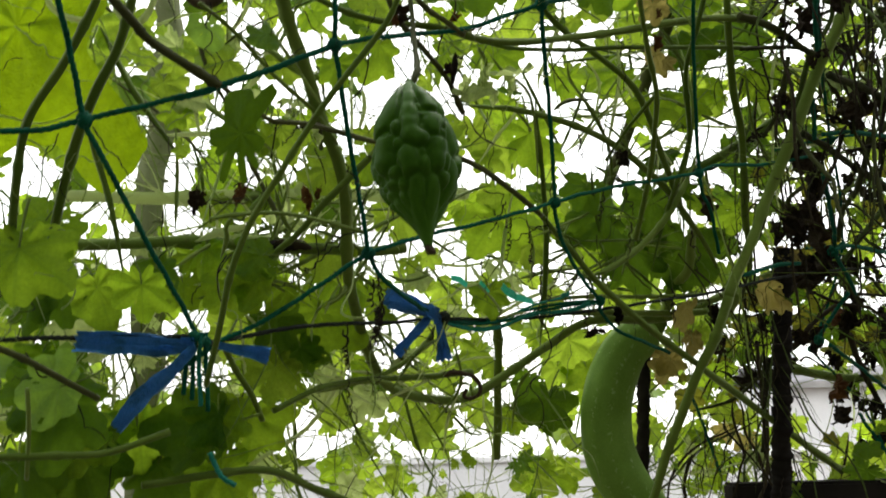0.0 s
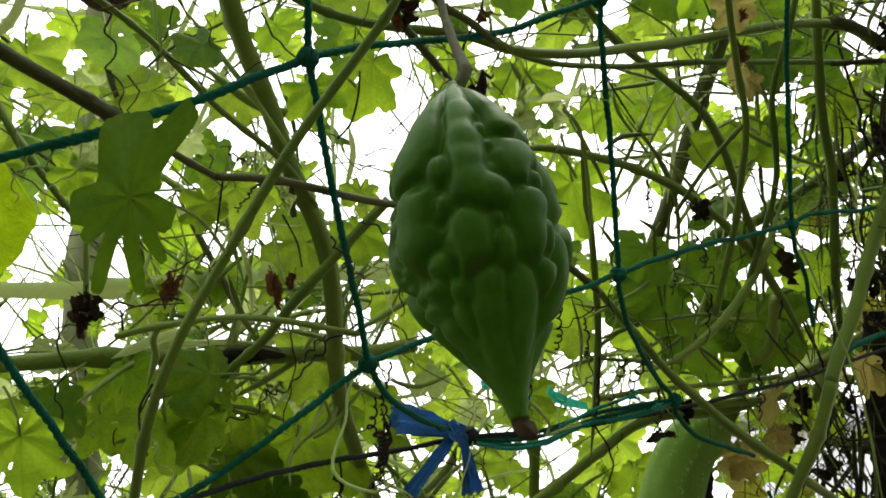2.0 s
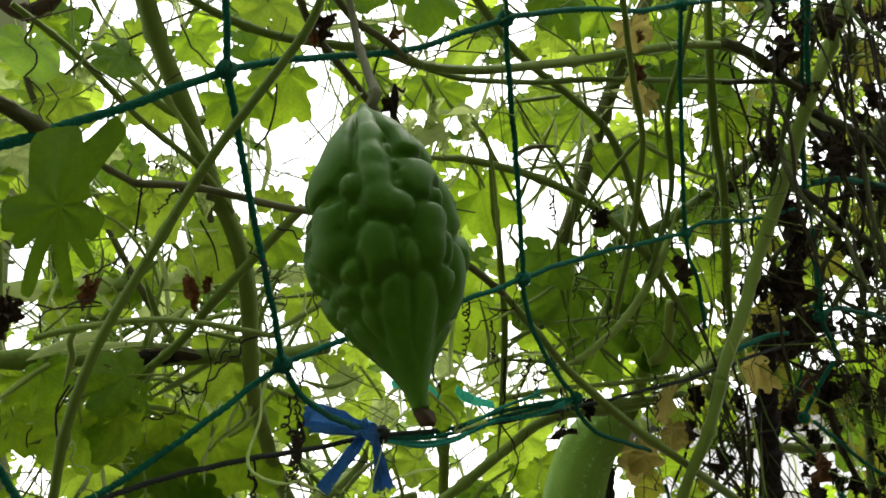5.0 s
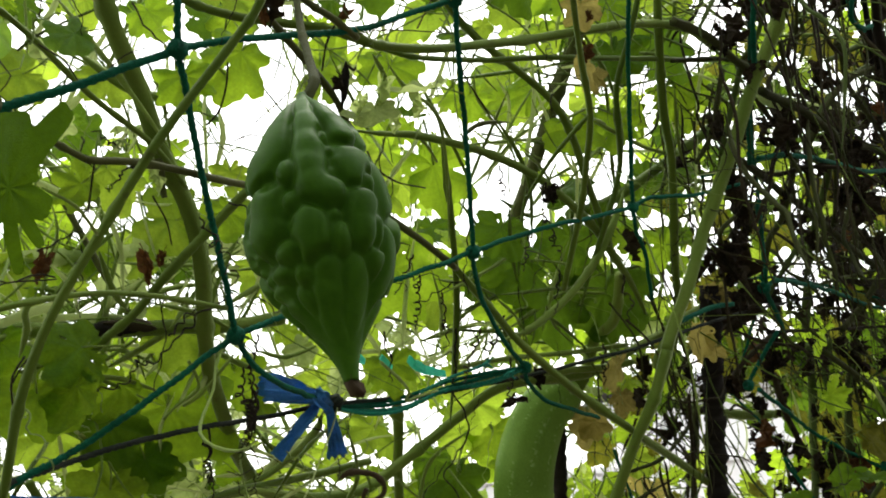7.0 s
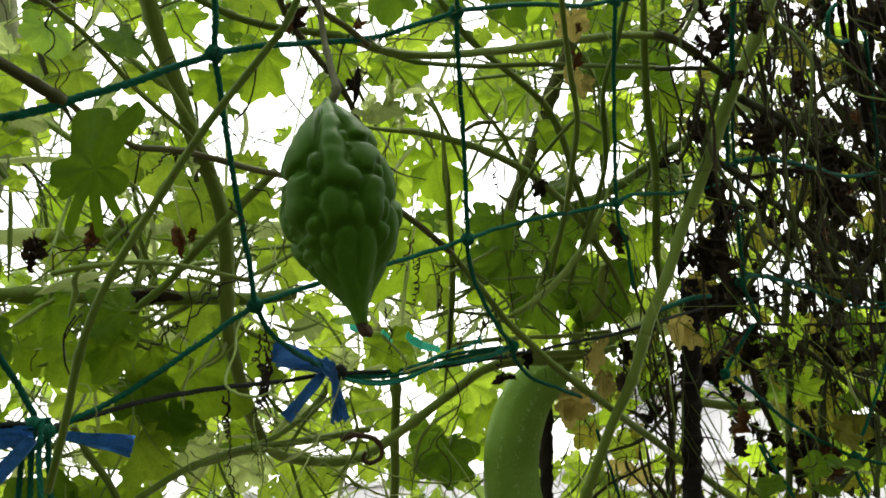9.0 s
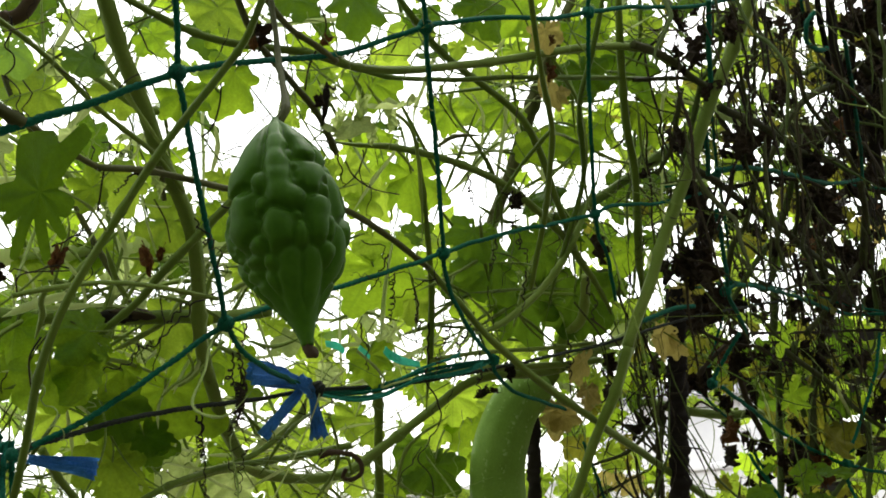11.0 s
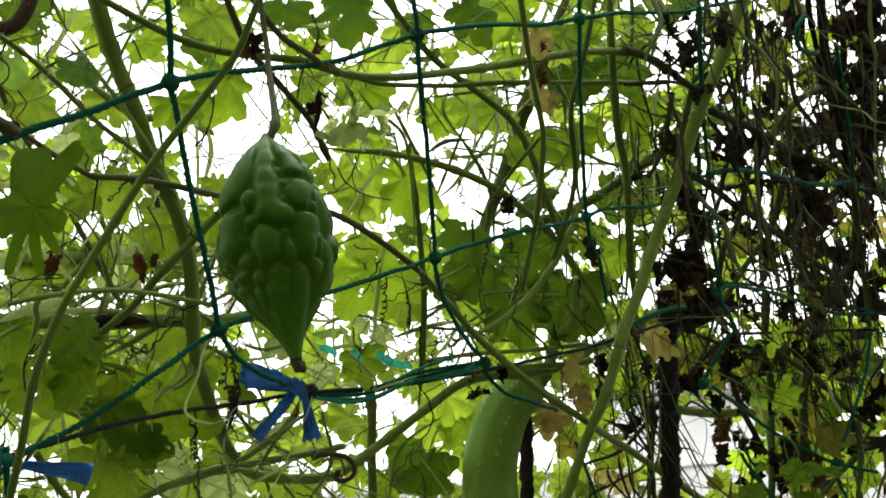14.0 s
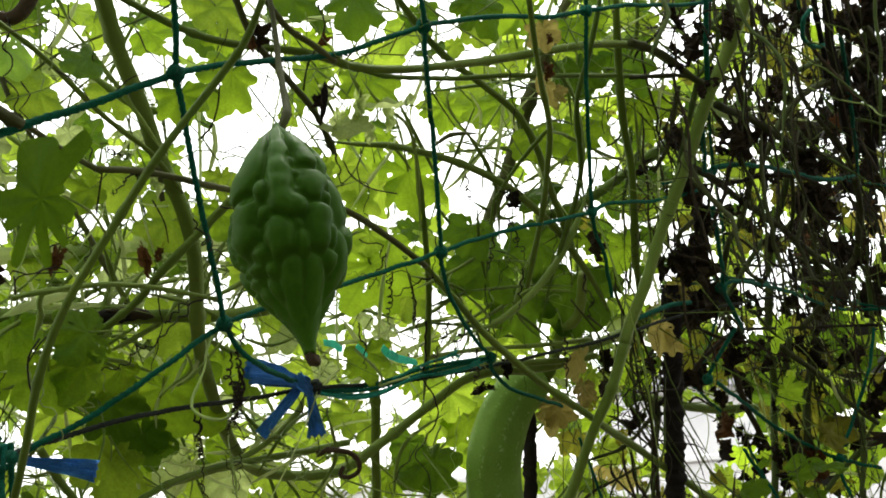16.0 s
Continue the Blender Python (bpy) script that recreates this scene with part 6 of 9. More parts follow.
leaf(vine, 'bitter', leaf_deep, (-0.123, 0.903, 1.594), 0.033, 195, 0, 0)
leaf(vine, 'bitter', leaf_bright, (-0.149, 0.888, 1.573), 0.040, 170, -6, 12)
leaf(vine, 'bitter', leaf_bright, (-0.100, 0.875, 1.679), 0.034, 160, 6, 12)
leaf(vine, 'bitter', leaf_green, (-0.067, 0.973, 1.655), 0.036, 190, 6, 22)
leaf(vine, 'broad', leaf_green, (-0.050, 0.923, 1.635), 0.016, 120, -30, 22)
leaf(vine, 'bitter', leaf_green, (-0.082, 1.030, 1.593), 0.020, 150, -12, 22)
leaf(vine, 'bitter', leaf_bright, (-0.212, 0.874, 1.648), 0.021, 170, 6, -12)
leaf(vine, 'bitter', leaf_bright, (-0.034, 0.926, 1.725), 0.037, 180, 0, 12)
leaf(vine, 'bitter', leaf_bright, (-0.211, 0.902, 1.739), 0.025, 170, 0, 22)
leaf(vine, 'bitter', leaf_bright, (-0.174, 0.925, 1.751), 0.023, 200, 0, 22)
leaf(vine, 'bitter', leaf_bright, (-0.029, 1.037, 1.703), 0.019, 180, 0, -22)
leaf(vine, 'bitter', leaf_bright, (-0.005, 1.050, 1.713), 0.019, 200, 6, 22)
leaf(vine, 'bitter', leaf_bright, (-0.016, 1.061, 1.687), 0.018, 160, 0, -22)
leaf(vine, 'bitter', leaf_bright, (-0.028, 1.177, 1.591), 0.021, 170, 6, 22)
leaf(vine, 'bitter', leaf_bright, (-0.047, 1.185, 1.560), 0.026, 190, -6, -22)
leaf(vine, 'bitter', leaf_green, (0.073, 0.994, 1.730), 0.059, 200, 0, 12)
leaf(vine, 'bitter', leaf_bright, (0.105, 1.050, 1.718), 0.032, 175, 0, 0)
leaf(vine, 'bitter', leaf_green, (0.059, 0.990, 1.657), 0.030, 185, 0, 12)
leaf(vine, 'bitter', leaf_bright, (0.042, 1.213, 1.622), 0.035, 110, -12, 22)
leaf(vine, 'bitter', leaf_bright, (0.070, 1.253, 1.602), 0.022, 190, -12, -22)
leaf(vine, 'bitter', leaf_bright, (0.179, 1.321, 1.633), 0.048, 175, 0, -12)
leaf(vine, 'bitter', leaf_green, (0.215, 1.381, 1.597), 0.047, 190, 0, 0)
leaf(vine, 'bitter', leaf_bright, (0.165, 1.382, 1.605), 0.032, 160, 0, 0)
leaf(vine, 'bitter', leaf_green, (0.237, 1.478, 1.562), 0.038, 190, 6, -22)
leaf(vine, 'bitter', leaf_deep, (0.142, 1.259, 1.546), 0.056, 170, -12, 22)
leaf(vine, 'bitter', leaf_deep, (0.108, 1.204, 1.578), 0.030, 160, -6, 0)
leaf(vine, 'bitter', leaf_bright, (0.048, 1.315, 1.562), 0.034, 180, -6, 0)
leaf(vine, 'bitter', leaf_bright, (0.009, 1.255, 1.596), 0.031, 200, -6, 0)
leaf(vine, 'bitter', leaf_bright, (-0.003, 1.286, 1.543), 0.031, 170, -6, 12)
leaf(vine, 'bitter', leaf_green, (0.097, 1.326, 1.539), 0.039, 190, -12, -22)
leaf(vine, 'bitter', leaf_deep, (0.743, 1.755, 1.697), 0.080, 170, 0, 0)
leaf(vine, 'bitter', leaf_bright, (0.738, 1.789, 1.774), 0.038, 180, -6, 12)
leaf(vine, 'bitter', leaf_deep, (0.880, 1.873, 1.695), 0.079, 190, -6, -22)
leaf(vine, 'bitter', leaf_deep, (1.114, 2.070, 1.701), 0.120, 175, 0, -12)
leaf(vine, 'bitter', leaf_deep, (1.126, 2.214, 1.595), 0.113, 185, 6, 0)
leaf(vine, 'broad', leaf_olive, (1.093, 2.096, 1.583), 0.071, 170, -6, -22)
leaf(vine, 'bitter', leaf_deep, (1.443, 2.607, 1.506), 0.134, 190, -12, 22)
leaf(vine, 'bitter', leaf_bright, (0.779, 2.118, 1.530), 0.035, 170, -6, 0)
leaf(vine, 'bitter', leaf_bright, (0.787, 2.157, 1.490), 0.026, 190, -6, 0)
leaf(vine, 'deep', leaf_bright, (0.985, 2.350, 1.461), 0.046, 80, 0, -22)
leaf(vine, 'bitter', leaf_bright, (1.048, 2.303, 1.462), 0.036, 190, -6, 12)
leaf(vine, 'bitter', leaf_yellow, (1.167, 2.318, 1.508), 0.065, 170, 0, 22)
leaf(vine, 'bitter', leaf_bright, (1.473, 2.398, 1.801), 0.095, 180, 0, 12)
leaf(vine, 'bitter', leaf_bright, (1.524, 2.547, 1.669), 0.089, 170, 0, 12)
leaf(vine, 'bitter', leaf_olive, (0.507, 1.676, 1.541), 0.031, 170, 0, 12)
leaf(vine, 'bitter', leaf_yellow, (0.496, 1.688, 1.514), 0.033, 190, 6, -22)
leaf(vine, 'bitter', leaf_olive, (0.453, 1.567, 1.620), 0.031, 170, 6, -12)
leaf(vine, 'bitter', leaf_yellow, (0.548, 1.746, 1.497), 0.031, 190, -6, -22)
leaf(vine, 'bitter', leaf_yellow, (0.511, 1.357, 1.757), 0.026, 100, 6, 22)
leaf(vine, 'broad', leaf_yellow, (0.294, 1.241, 1.606), 0.032, 180, 6, 22)
leaf(vine, 'bitter', leaf_olive, (0.590, 1.534, 1.683), 0.038, 120, -6, -22)
leaf(vine, 'bitter', leaf_bright, (0.807, 1.774, 1.868), 0.050, 170, 6, 22)
leaf(vine, 'bitter', leaf_bright, (0.829, 1.675, 2.016), 0.051, 190, 0, 22)
leaf(vine, 'bitter', leaf_olive, (0.811, 1.698, 1.905), 0.044, 170, 0, -12)
leaf(vine, 'bitter', leaf_green, (1.194, 1.935, 2.084), 0.070, 190, -12, 22)
leaf(vine, 'bitter', leaf_yellow, (1.357, 2.123, 2.023), 0.057, 170, 0, -22)
palmate_leaf(vine, leaf_vivid, (-0.348, 0.767, 1.871), [(144, 0.168, 0.072), (112, 0.072, 0.077), (180, 0.101, 0.072), (225, 0.120, 0.125), (280, 0.115, 0.125), (340, 0.091, 0.091), (30, 0.077, 0.072), (70, 0.082, 0.063)], 0, -12)
leaf(vine, 'bitter', leaf_bright, (-0.197, 0.720, 1.808), 0.018, 170, 0, -15)
leaf(vine, 'broad', leaf_pale, (-0.191, 0.743, 1.786), 0.016, 190, -8, 20)
leaf(vine, 'bitter', leaf_green, (-0.204, 0.741, 1.774), 0.018, 160, 0, 10)
leaf(vine, 'bitter', leaf_bright, (-0.179, 0.719, 1.830), 0.014, 200, -10, 0)
leaf(vine, 'deep', leaf_green, (-0.166, 0.713, 1.851), 0.015, 180, 0, 20)
leaf(vine, 'bitter', leaf_bright, (-0.203, 0.759, 1.752), 0.012, 150, 0, -20)
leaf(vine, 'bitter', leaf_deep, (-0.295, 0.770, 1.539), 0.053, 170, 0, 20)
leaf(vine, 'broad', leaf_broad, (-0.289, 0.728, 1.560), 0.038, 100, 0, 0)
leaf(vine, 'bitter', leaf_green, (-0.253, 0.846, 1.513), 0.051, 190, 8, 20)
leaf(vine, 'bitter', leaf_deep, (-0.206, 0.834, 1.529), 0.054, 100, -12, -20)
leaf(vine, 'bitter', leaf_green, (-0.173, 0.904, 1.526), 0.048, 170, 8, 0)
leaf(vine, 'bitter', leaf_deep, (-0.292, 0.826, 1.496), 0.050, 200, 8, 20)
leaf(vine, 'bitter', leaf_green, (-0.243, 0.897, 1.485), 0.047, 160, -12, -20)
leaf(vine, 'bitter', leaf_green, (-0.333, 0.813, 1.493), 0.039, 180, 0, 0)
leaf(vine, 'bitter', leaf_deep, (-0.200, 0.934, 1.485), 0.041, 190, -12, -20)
leaf(vine, 'bitter', leaf_green, (-0.218, 0.729, 1.626), 0.033, 185, 8, 20)
leaf(vine, 'bitter', leaf_green, (-0.262, 0.765, 1.631), 0.035, 200, 0, 20)
leaf(vine, 'bitter', leaf_green, (-0.303, 0.731, 1.655), 0.037, 170, 8, 20)
leaf(vine, 'heart', leaf_broad, (-0.159, 0.670, 1.811), 0.019, 185, 0, 48)
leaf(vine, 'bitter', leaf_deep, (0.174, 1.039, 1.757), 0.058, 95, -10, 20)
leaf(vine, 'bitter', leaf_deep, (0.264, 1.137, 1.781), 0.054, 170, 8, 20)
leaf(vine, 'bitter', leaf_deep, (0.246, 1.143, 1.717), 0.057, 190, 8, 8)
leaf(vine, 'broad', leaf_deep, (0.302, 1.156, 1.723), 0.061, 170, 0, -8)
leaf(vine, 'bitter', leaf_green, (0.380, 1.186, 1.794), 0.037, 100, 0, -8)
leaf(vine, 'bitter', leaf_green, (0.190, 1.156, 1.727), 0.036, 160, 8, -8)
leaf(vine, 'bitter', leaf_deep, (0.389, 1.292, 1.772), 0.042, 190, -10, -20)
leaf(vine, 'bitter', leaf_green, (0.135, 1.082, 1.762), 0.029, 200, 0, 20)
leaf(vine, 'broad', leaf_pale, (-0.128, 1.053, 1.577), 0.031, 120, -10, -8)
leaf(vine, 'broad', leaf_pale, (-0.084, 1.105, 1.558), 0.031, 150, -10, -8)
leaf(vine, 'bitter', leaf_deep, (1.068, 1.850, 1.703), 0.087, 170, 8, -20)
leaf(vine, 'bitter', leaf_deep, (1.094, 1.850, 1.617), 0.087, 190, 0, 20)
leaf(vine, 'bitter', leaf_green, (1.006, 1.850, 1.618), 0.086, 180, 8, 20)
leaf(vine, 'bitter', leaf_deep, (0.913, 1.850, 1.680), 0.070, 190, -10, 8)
leaf(vine, 'bitter', leaf_green, (1.094, 1.850, 1.524), 0.086, 175, 8, 20)
leaf(vine, 'bitter', leaf_green, (1.023, 1.850, 1.470), 0.085, 185, 8, -20)
leaf(vine, 'bitter', leaf_olive, (0.929, 1.850, 1.468), 0.061, 170, 8, 8)
leaf(vine, 'bitter', leaf_green, (0.965, 1.900, 1.756), 0.057, 180, -10, -8)
leaf(vine, 'bitter', leaf_bright, (-0.117, 1.129, 1.556), 0.028, 170, 8, -20)
leaf(vine, 'bitter', leaf_bright, (-0.164, 1.085, 1.561), 0.026, 190, -10, -20)
leaf(vine, 'bitter', leaf_bright, (0.433, 1.744, 1.502), 0.041, 170, 0, -8)
leaf(vine, 'bitter', leaf_olive, (0.412, 1.574, 1.567), 0.035, 190, 8, 8)
cord(net, cord_teal, 0.0006, (0.1267, 0.9580, 1.6565), (0.1319, 0.9612, 1.6579), (0.1356, 0.9652, 1.6570), name='loose_fibre', plies=2)
cord(net, cord_teal, 0.0006, (0.1267, 0.9580, 1.6565), (0.1319, 0.9614, 1.6577), (0.1385, 0.9628, 1.6631), name='loose_fibre', plies=2)
cord(net, cord_teal, 0.0006, (0.1267, 0.9580, 1.6565), (0.1319, 0.9606, 1.6587), (0.1381, 0.9684, 1.6557), name='loose_fibre', plies=2)
cord(net, cord_teal, 0.0006, (0.1267, 0.9580, 1.6565), (0.1319, 0.9620, 1.6570), (0.1394, 0.9703, 1.6547), name='loose_fibre', plies=2)
cord(net, cord_teal, 0.0006, (0.1267, 0.9580, 1.6565), (0.1320, 0.9630, 1.6558), (0.1351, 0.9640, 1.6580), name='loose_fibre', plies=2)
cord(net, cord_teal, 0.0006, (0.1267, 0.9580, 1.6565), (0.1319, 0.9617, 1.6574), (0.1365, 0.9634, 1.6603), name='loose_fibre', plies=2)
cord(net, cord_teal, 0.0006, (0.1496, 0.9833, 1.6493), (0.1550, 0.9860, 1.6517), (0.1607, 0.9893, 1.6537), name='loose_fibre', plies=2)
cord(net, cord_teal, 0.0006, (0.1496, 0.9833, 1.6493), (0.1552, 0.9886, 1.6487), (0.1605, 0.9894, 1.6534), name='loose_fibre', plies=2)
cord(net, cord_teal, 0.0006, (0.1496, 0.9833, 1.6493), (0.1551, 0.9871, 1.6505), (0.1596, 0.9930, 1.6480), name='loose_fibre', plies=2)
cord(net, cord_teal, 0.0006, (0.1496, 0.9833, 1.6493), (0.1550, 0.9860, 1.6517), (0.1620, 0.9962, 1.6464), name='loose_fibre', plies=2)
cord(net, cord_teal, 0.0006, (0.1496, 0.9833, 1.6493), (0.1550, 0.9855, 1.6523), (0.1585, 0.9901, 1.6504), name='loose_fibre', plies=2)
cord(net, cord_teal, 0.0006, (0.1496, 0.9833, 1.6493), (0.1551, 0.9872, 1.6503), (0.1609, 0.9897, 1.6534), name='loose_fibre', plies=2)
leaf(vine, 'dry', leaf_dry, (0.191, 0.932, 1.784), 0.0122, 90, 0, 20)
leaf(vine, 'dry', leaf_dry, (0.196, 0.934, 1.786), 0.0102, 250, 0, -30)
leaf(vine, 'dry', leaf_dry, (0.191, 0.930, 1.787), 0.0102, 180, 0, 10)
leaf(vine, 'bitter', leaf_broad, (-0.122, 0.672, 1.811), 0.019, 110, -22, 10)
leaf(vine, 'dry', leaf_dry, (0.175, 1.078, 1.633), 0.0103, 100, 0, 0)
leaf(vine, 'dry', leaf_dry, (0.186, 1.087, 1.634), 0.0093, 80, 0, 0)
stem(vine, stem_light, 0.0011, 0.0010, (0.211, 0.967, 1.988), (0.209, 0.980, 1.970), (0.194, 0.985, 1.948), (0.201, 1.003, 1.932), per=6, ends=True)
stem(vine, stem_pale, 0.0011, 0.0010, (0.227, 0.967, 2.006), (0.226, 0.987, 1.979), (0.239, 1.017, 1.955), per=6, ends=True)
stem(vine, stem_light, 0.0011, 0.0010, (0.207, 0.969, 2.007), (0.207, 0.986, 1.985), (0.214, 1.008, 1.964), per=6, ends=True)
stem(vine, stem_light, 0.0014, 0.0012, (0.174, 0.989, 1.920), (0.189, 1.014, 1.905), (0.187, 1.035, 1.877), (0.177, 1.040, 1.860), per=6, ends=True)
stem(vine, stem_light, 0.0011, 0.0010, (0.195, 1.006, 1.921), (0.211, 1.010, 1.934), (0.243, 1.027, 1.947), per=6, ends=True)
stem(vine, stem_pale, 0.0013, 0.0011, (0.146, 0.956, 1.907), (0.152, 0.974, 1.891), (0.187, 1.023, 1.866), (0.203, 1.057, 1.840), per=6, ends=True)
stem(vine, stem_light, 0.0014, 0.0012, (0.144, 0.998, 1.877), (0.177, 1.032, 1.870), (0.211, 1.048, 1.887), (0.239, 1.047, 1.917), per=6, ends=True)
stem(vine, stem_pale, 0.0007, 0.0006, (0.119, 0.890, 1.885), (0.168, 0.956, 1.855), (0.202, 0.994, 1.844), (0.230, 1.017, 1.845), per=6, ends=True)
stem(vine, stem_light, 0.0017, 0.0015, (0.139, 1.035, 1.824), (0.178, 1.044, 1.856), (0.224, 1.041, 1.909), (0.259, 1.045, 1.942), per=6, ends=True)
stem(vine, stem_pale, 0.0014, 0.0012, (0.150, 0.995, 1.824), (0.181, 0.995, 1.857), (0.207, 1.002, 1.876), per=6, ends=True)
stem(vine, stem_old, 0.0020, 0.0017, (0.123, 0.913, 1.836), (0.140, 0.918, 1.848), (0.170, 0.937, 1.856), per=6, ends=True)
stem(vine, stem_green, 0.0020, 0.0017, (0.148, 0.903, 1.850), (0.174, 0.942, 1.828), (0.189, 0.974, 1.804), (0.195, 1.012, 1.763), per=6, ends=True)
stem(vine, stem_light, 0.0017, 0.0014, (0.046, 0.909, 1.781), (0.066, 0.905, 1.809), (0.082, 0.903, 1.828), (0.090, 0.896, 1.846), per=6, ends=True)
stem(vine, stem_pale, 0.0017, 0.0014, (0.044, 0.784, 1.850), (0.053, 0.800, 1.838), (0.050, 0.810, 1.822), per=6, ends=True)
stem(vine, stem_pale, 0.0015, 0.0013, (0.053, 0.792, 1.849), (0.067, 0.812, 1.838), (0.090, 0.839, 1.830), (0.098, 0.859, 1.813), (0.102, 0.887, 1.782), (0.103, 0.917, 1.745), per=6, ends=True)
stem(vine, stem_light, 0.0021, 0.0018, (-0.150, 0.806, 1.927), (-0.169, 0.815, 1.895), (-0.188, 0.817, 1.871), per=6, ends=True)
stem(vine, stem_light, 0.0018, 0.0015, (-0.127, 0.838, 1.910), (-0.148, 0.845, 1.880), (-0.167, 0.854, 1.848), (-0.180, 0.859, 1.827), per=6, ends=True)
stem(vine, stem_light, 0.0013, 0.0011, (-0.196, 0.789, 1.647), (-0.181, 0.800, 1.649), (-0.168, 0.810, 1.651), per=6, ends=True)
stem(vine, stem_pale, 0.0017, 0.0014, (-0.197, 0.796, 1.636), (-0.180, 0.808, 1.640), (-0.165, 0.823, 1.636), per=6, ends=True)
stem(vine, stem_pale, 0.0020, 0.0017, (-0.167, 0.761, 1.663), (-0.161, 0.755, 1.677), (-0.160, 0.748, 1.686), (-0.153, 0.746, 1.696), per=6, ends=True)
stem(vine, stem_pale, 0.0021, 0.0018, (-0.129, 0.784, 1.726), (-0.125, 0.803, 1.706), (-0.120, 0.815, 1.696), per=6, ends=True)
stem(vine, stem_light, 0.0031, 0.0026, (-0.152, 0.803, 1.701), (-0.173, 0.792, 1.693), (-0.194, 0.782, 1.682), per=6, ends=True)
stem(vine, stem_light, 0.0017, 0.0014, (-0.099, 0.862, 1.635), (-0.081, 0.865, 1.650), (-0.073, 0.856, 1.670), per=6, ends=True)
stem(vine, stem_light, 0.0015, 0.0013, (-0.125, 0.898, 1.661), (-0.108, 0.899, 1.678), (-0.102, 0.891, 1.695), per=6, ends=True)
stem(vine, stem_light, 0.0014, 0.0012, (-0.060, 0.901, 1.703), (-0.045, 0.899, 1.720), (-0.040, 0.891, 1.737), per=6, ends=True)
stem(vine, stem_pale, 0.0017, 0.0014, (-0.049, 0.938, 1.680), (-0.027, 0.960, 1.676), (0.002, 0.977, 1.687), per=6, ends=True)
stem(vine, stem_pale, 0.0030, 0.0026, (-0.000, 0.988, 1.633), (-0.011, 0.994, 1.614), (-0.046, 0.985, 1.587), (-0.083, 0.963, 1.575), per=6, ends=True)
stem(vine, stem_light, 0.0026, 0.0022, (-0.001, 1.018, 1.619), (-0.037, 1.002, 1.601), (-0.057, 1.002, 1.578), per=6, ends=True)
stem(vine, stem_light, 0.0023, 0.0020, (0.067, 1.096, 1.670), (0.052, 1.067, 1.691), (0.038, 1.042, 1.707), per=6, ends=True)
stem(vine, stem_pale, 0.0027, 0.0023, (-0.114, 0.925, 1.564), (-0.068, 0.955, 1.576), (-0.037, 0.985, 1.571), per=6, ends=True)
stem(vine, stem_light, 0.0021, 0.0018, (-0.051, 1.060, 1.588), (-0.031, 1.090, 1.571), (-0.011, 1.127, 1.547), per=6, ends=True)
stem(vine, stem_light, 0.0014, 0.0012, (-0.174, 0.837, 1.736), (-0.163, 0.860, 1.719), (-0.163, 0.878, 1.696), per=6, ends=True)
stem(vine, stem_light, 0.0022, 0.0019, (-0.095, 0.946, 1.747), (-0.089, 0.968, 1.726), (-0.097, 0.986, 1.694), per=6, ends=True)
stem(vine, stem_light, 0.0016, 0.0013, (-0.134, 0.901, 1.698), (-0.117, 0.905, 1.712), (-0.093, 0.921, 1.718), per=6, ends=True)
stem(vine, stem_light, 0.0013, 0.0011, (-0.155, 0.897, 1.681), (-0.132, 0.913, 1.686), (-0.110, 0.941, 1.674), per=6, ends=True)
stem(vine, stem_light, 0.0022, 0.0019, (0.012, 1.050, 1.669), (0.035, 1.057, 1.685), (0.070, 1.082, 1.691), (0.108, 1.096, 1.715), per=6, ends=True)
stem(vine, stem_pale, 0.0023, 0.0020, (0.093, 1.078, 1.695), (0.132, 1.102, 1.708), (0.181, 1.137, 1.717), per=6, ends=True)
stem(vine, stem_light, 0.0020, 0.0017, (0.034, 1.084, 1.649), (0.070, 1.107, 1.659), (0.122, 1.128, 1.688), per=6, ends=True)
stem(vine, stem_light, 0.0018, 0.0015, (0.091, 1.134, 1.673), (0.138, 1.155, 1.697), (0.158, 1.147, 1.729), per=6, ends=True)
stem(vine, stem_light, 0.0019, 0.0016, (0.136, 1.153, 1.672), (0.164, 1.158, 1.696), (0.177, 1.152, 1.719), per=6, ends=True)
stem(vine, stem_light, 0.0013, 0.0011, (0.003, 1.011, 1.707), (0.014, 1.009, 1.723), (0.036, 1.023, 1.729), per=6, ends=True)
stem(vine, stem_light, 0.0024, 0.0021, (-0.081, 0.949, 1.757), (-0.081, 0.967, 1.736), (-0.080, 0.982, 1.718), per=6, ends=True)
stem(vine, bark_black, 0.0024, 0.0019, (0.024, 0.753, 1.830), (0.023, 0.758, 1.822), (0.022, 0.762, 1.815), (0.020, 0.768, 1.806), name='withered_flower', per=6, wobble=2.5, ends=True)
stem(vine, stem_dry, 0.0008, 0.0006, (0.024, 0.753, 1.829), (0.029, 0.759, 1.827), (0.031, 0.758, 1.830), per=6, ends=True)
leaf(vine, 'bitter', leaf_yellow, (0.234, 0.898, 1.874), 0.018, 175, 0, 20, 'pale yellow dying leaf')
leaf(vine, 'dry', leaf_brown, (0.220, 0.876, 1.886), 0.014, 175, 0, 20)
leaf(vine, 'dry', leaf_brown, (0.220, 0.858, 1.909), 0.009, 175, 0, 20)
# ---- tendrils ----
coil(vine, tendril_dry, 0.00079, (-0.048, 0.841, 1.661), (-0.052, 0.896, 1.585), 14, 0.0038)
coil(vine, tendril_dry, 0.00079, (-0.052, 0.84, 1.657), (-0.055, 0.884, 1.598), 13, 0.0029)
coil(vine, tendril_dry, 0.00079, (-0.041, 0.834, 1.677), (-0.049, 0.846, 1.654), 4, 0.0029)
coil(vine, tendril_dry, 0.00079, (-0.076, 0.849, 1.62), (-0.08, 0.905, 1.544), 13, 0.0029)
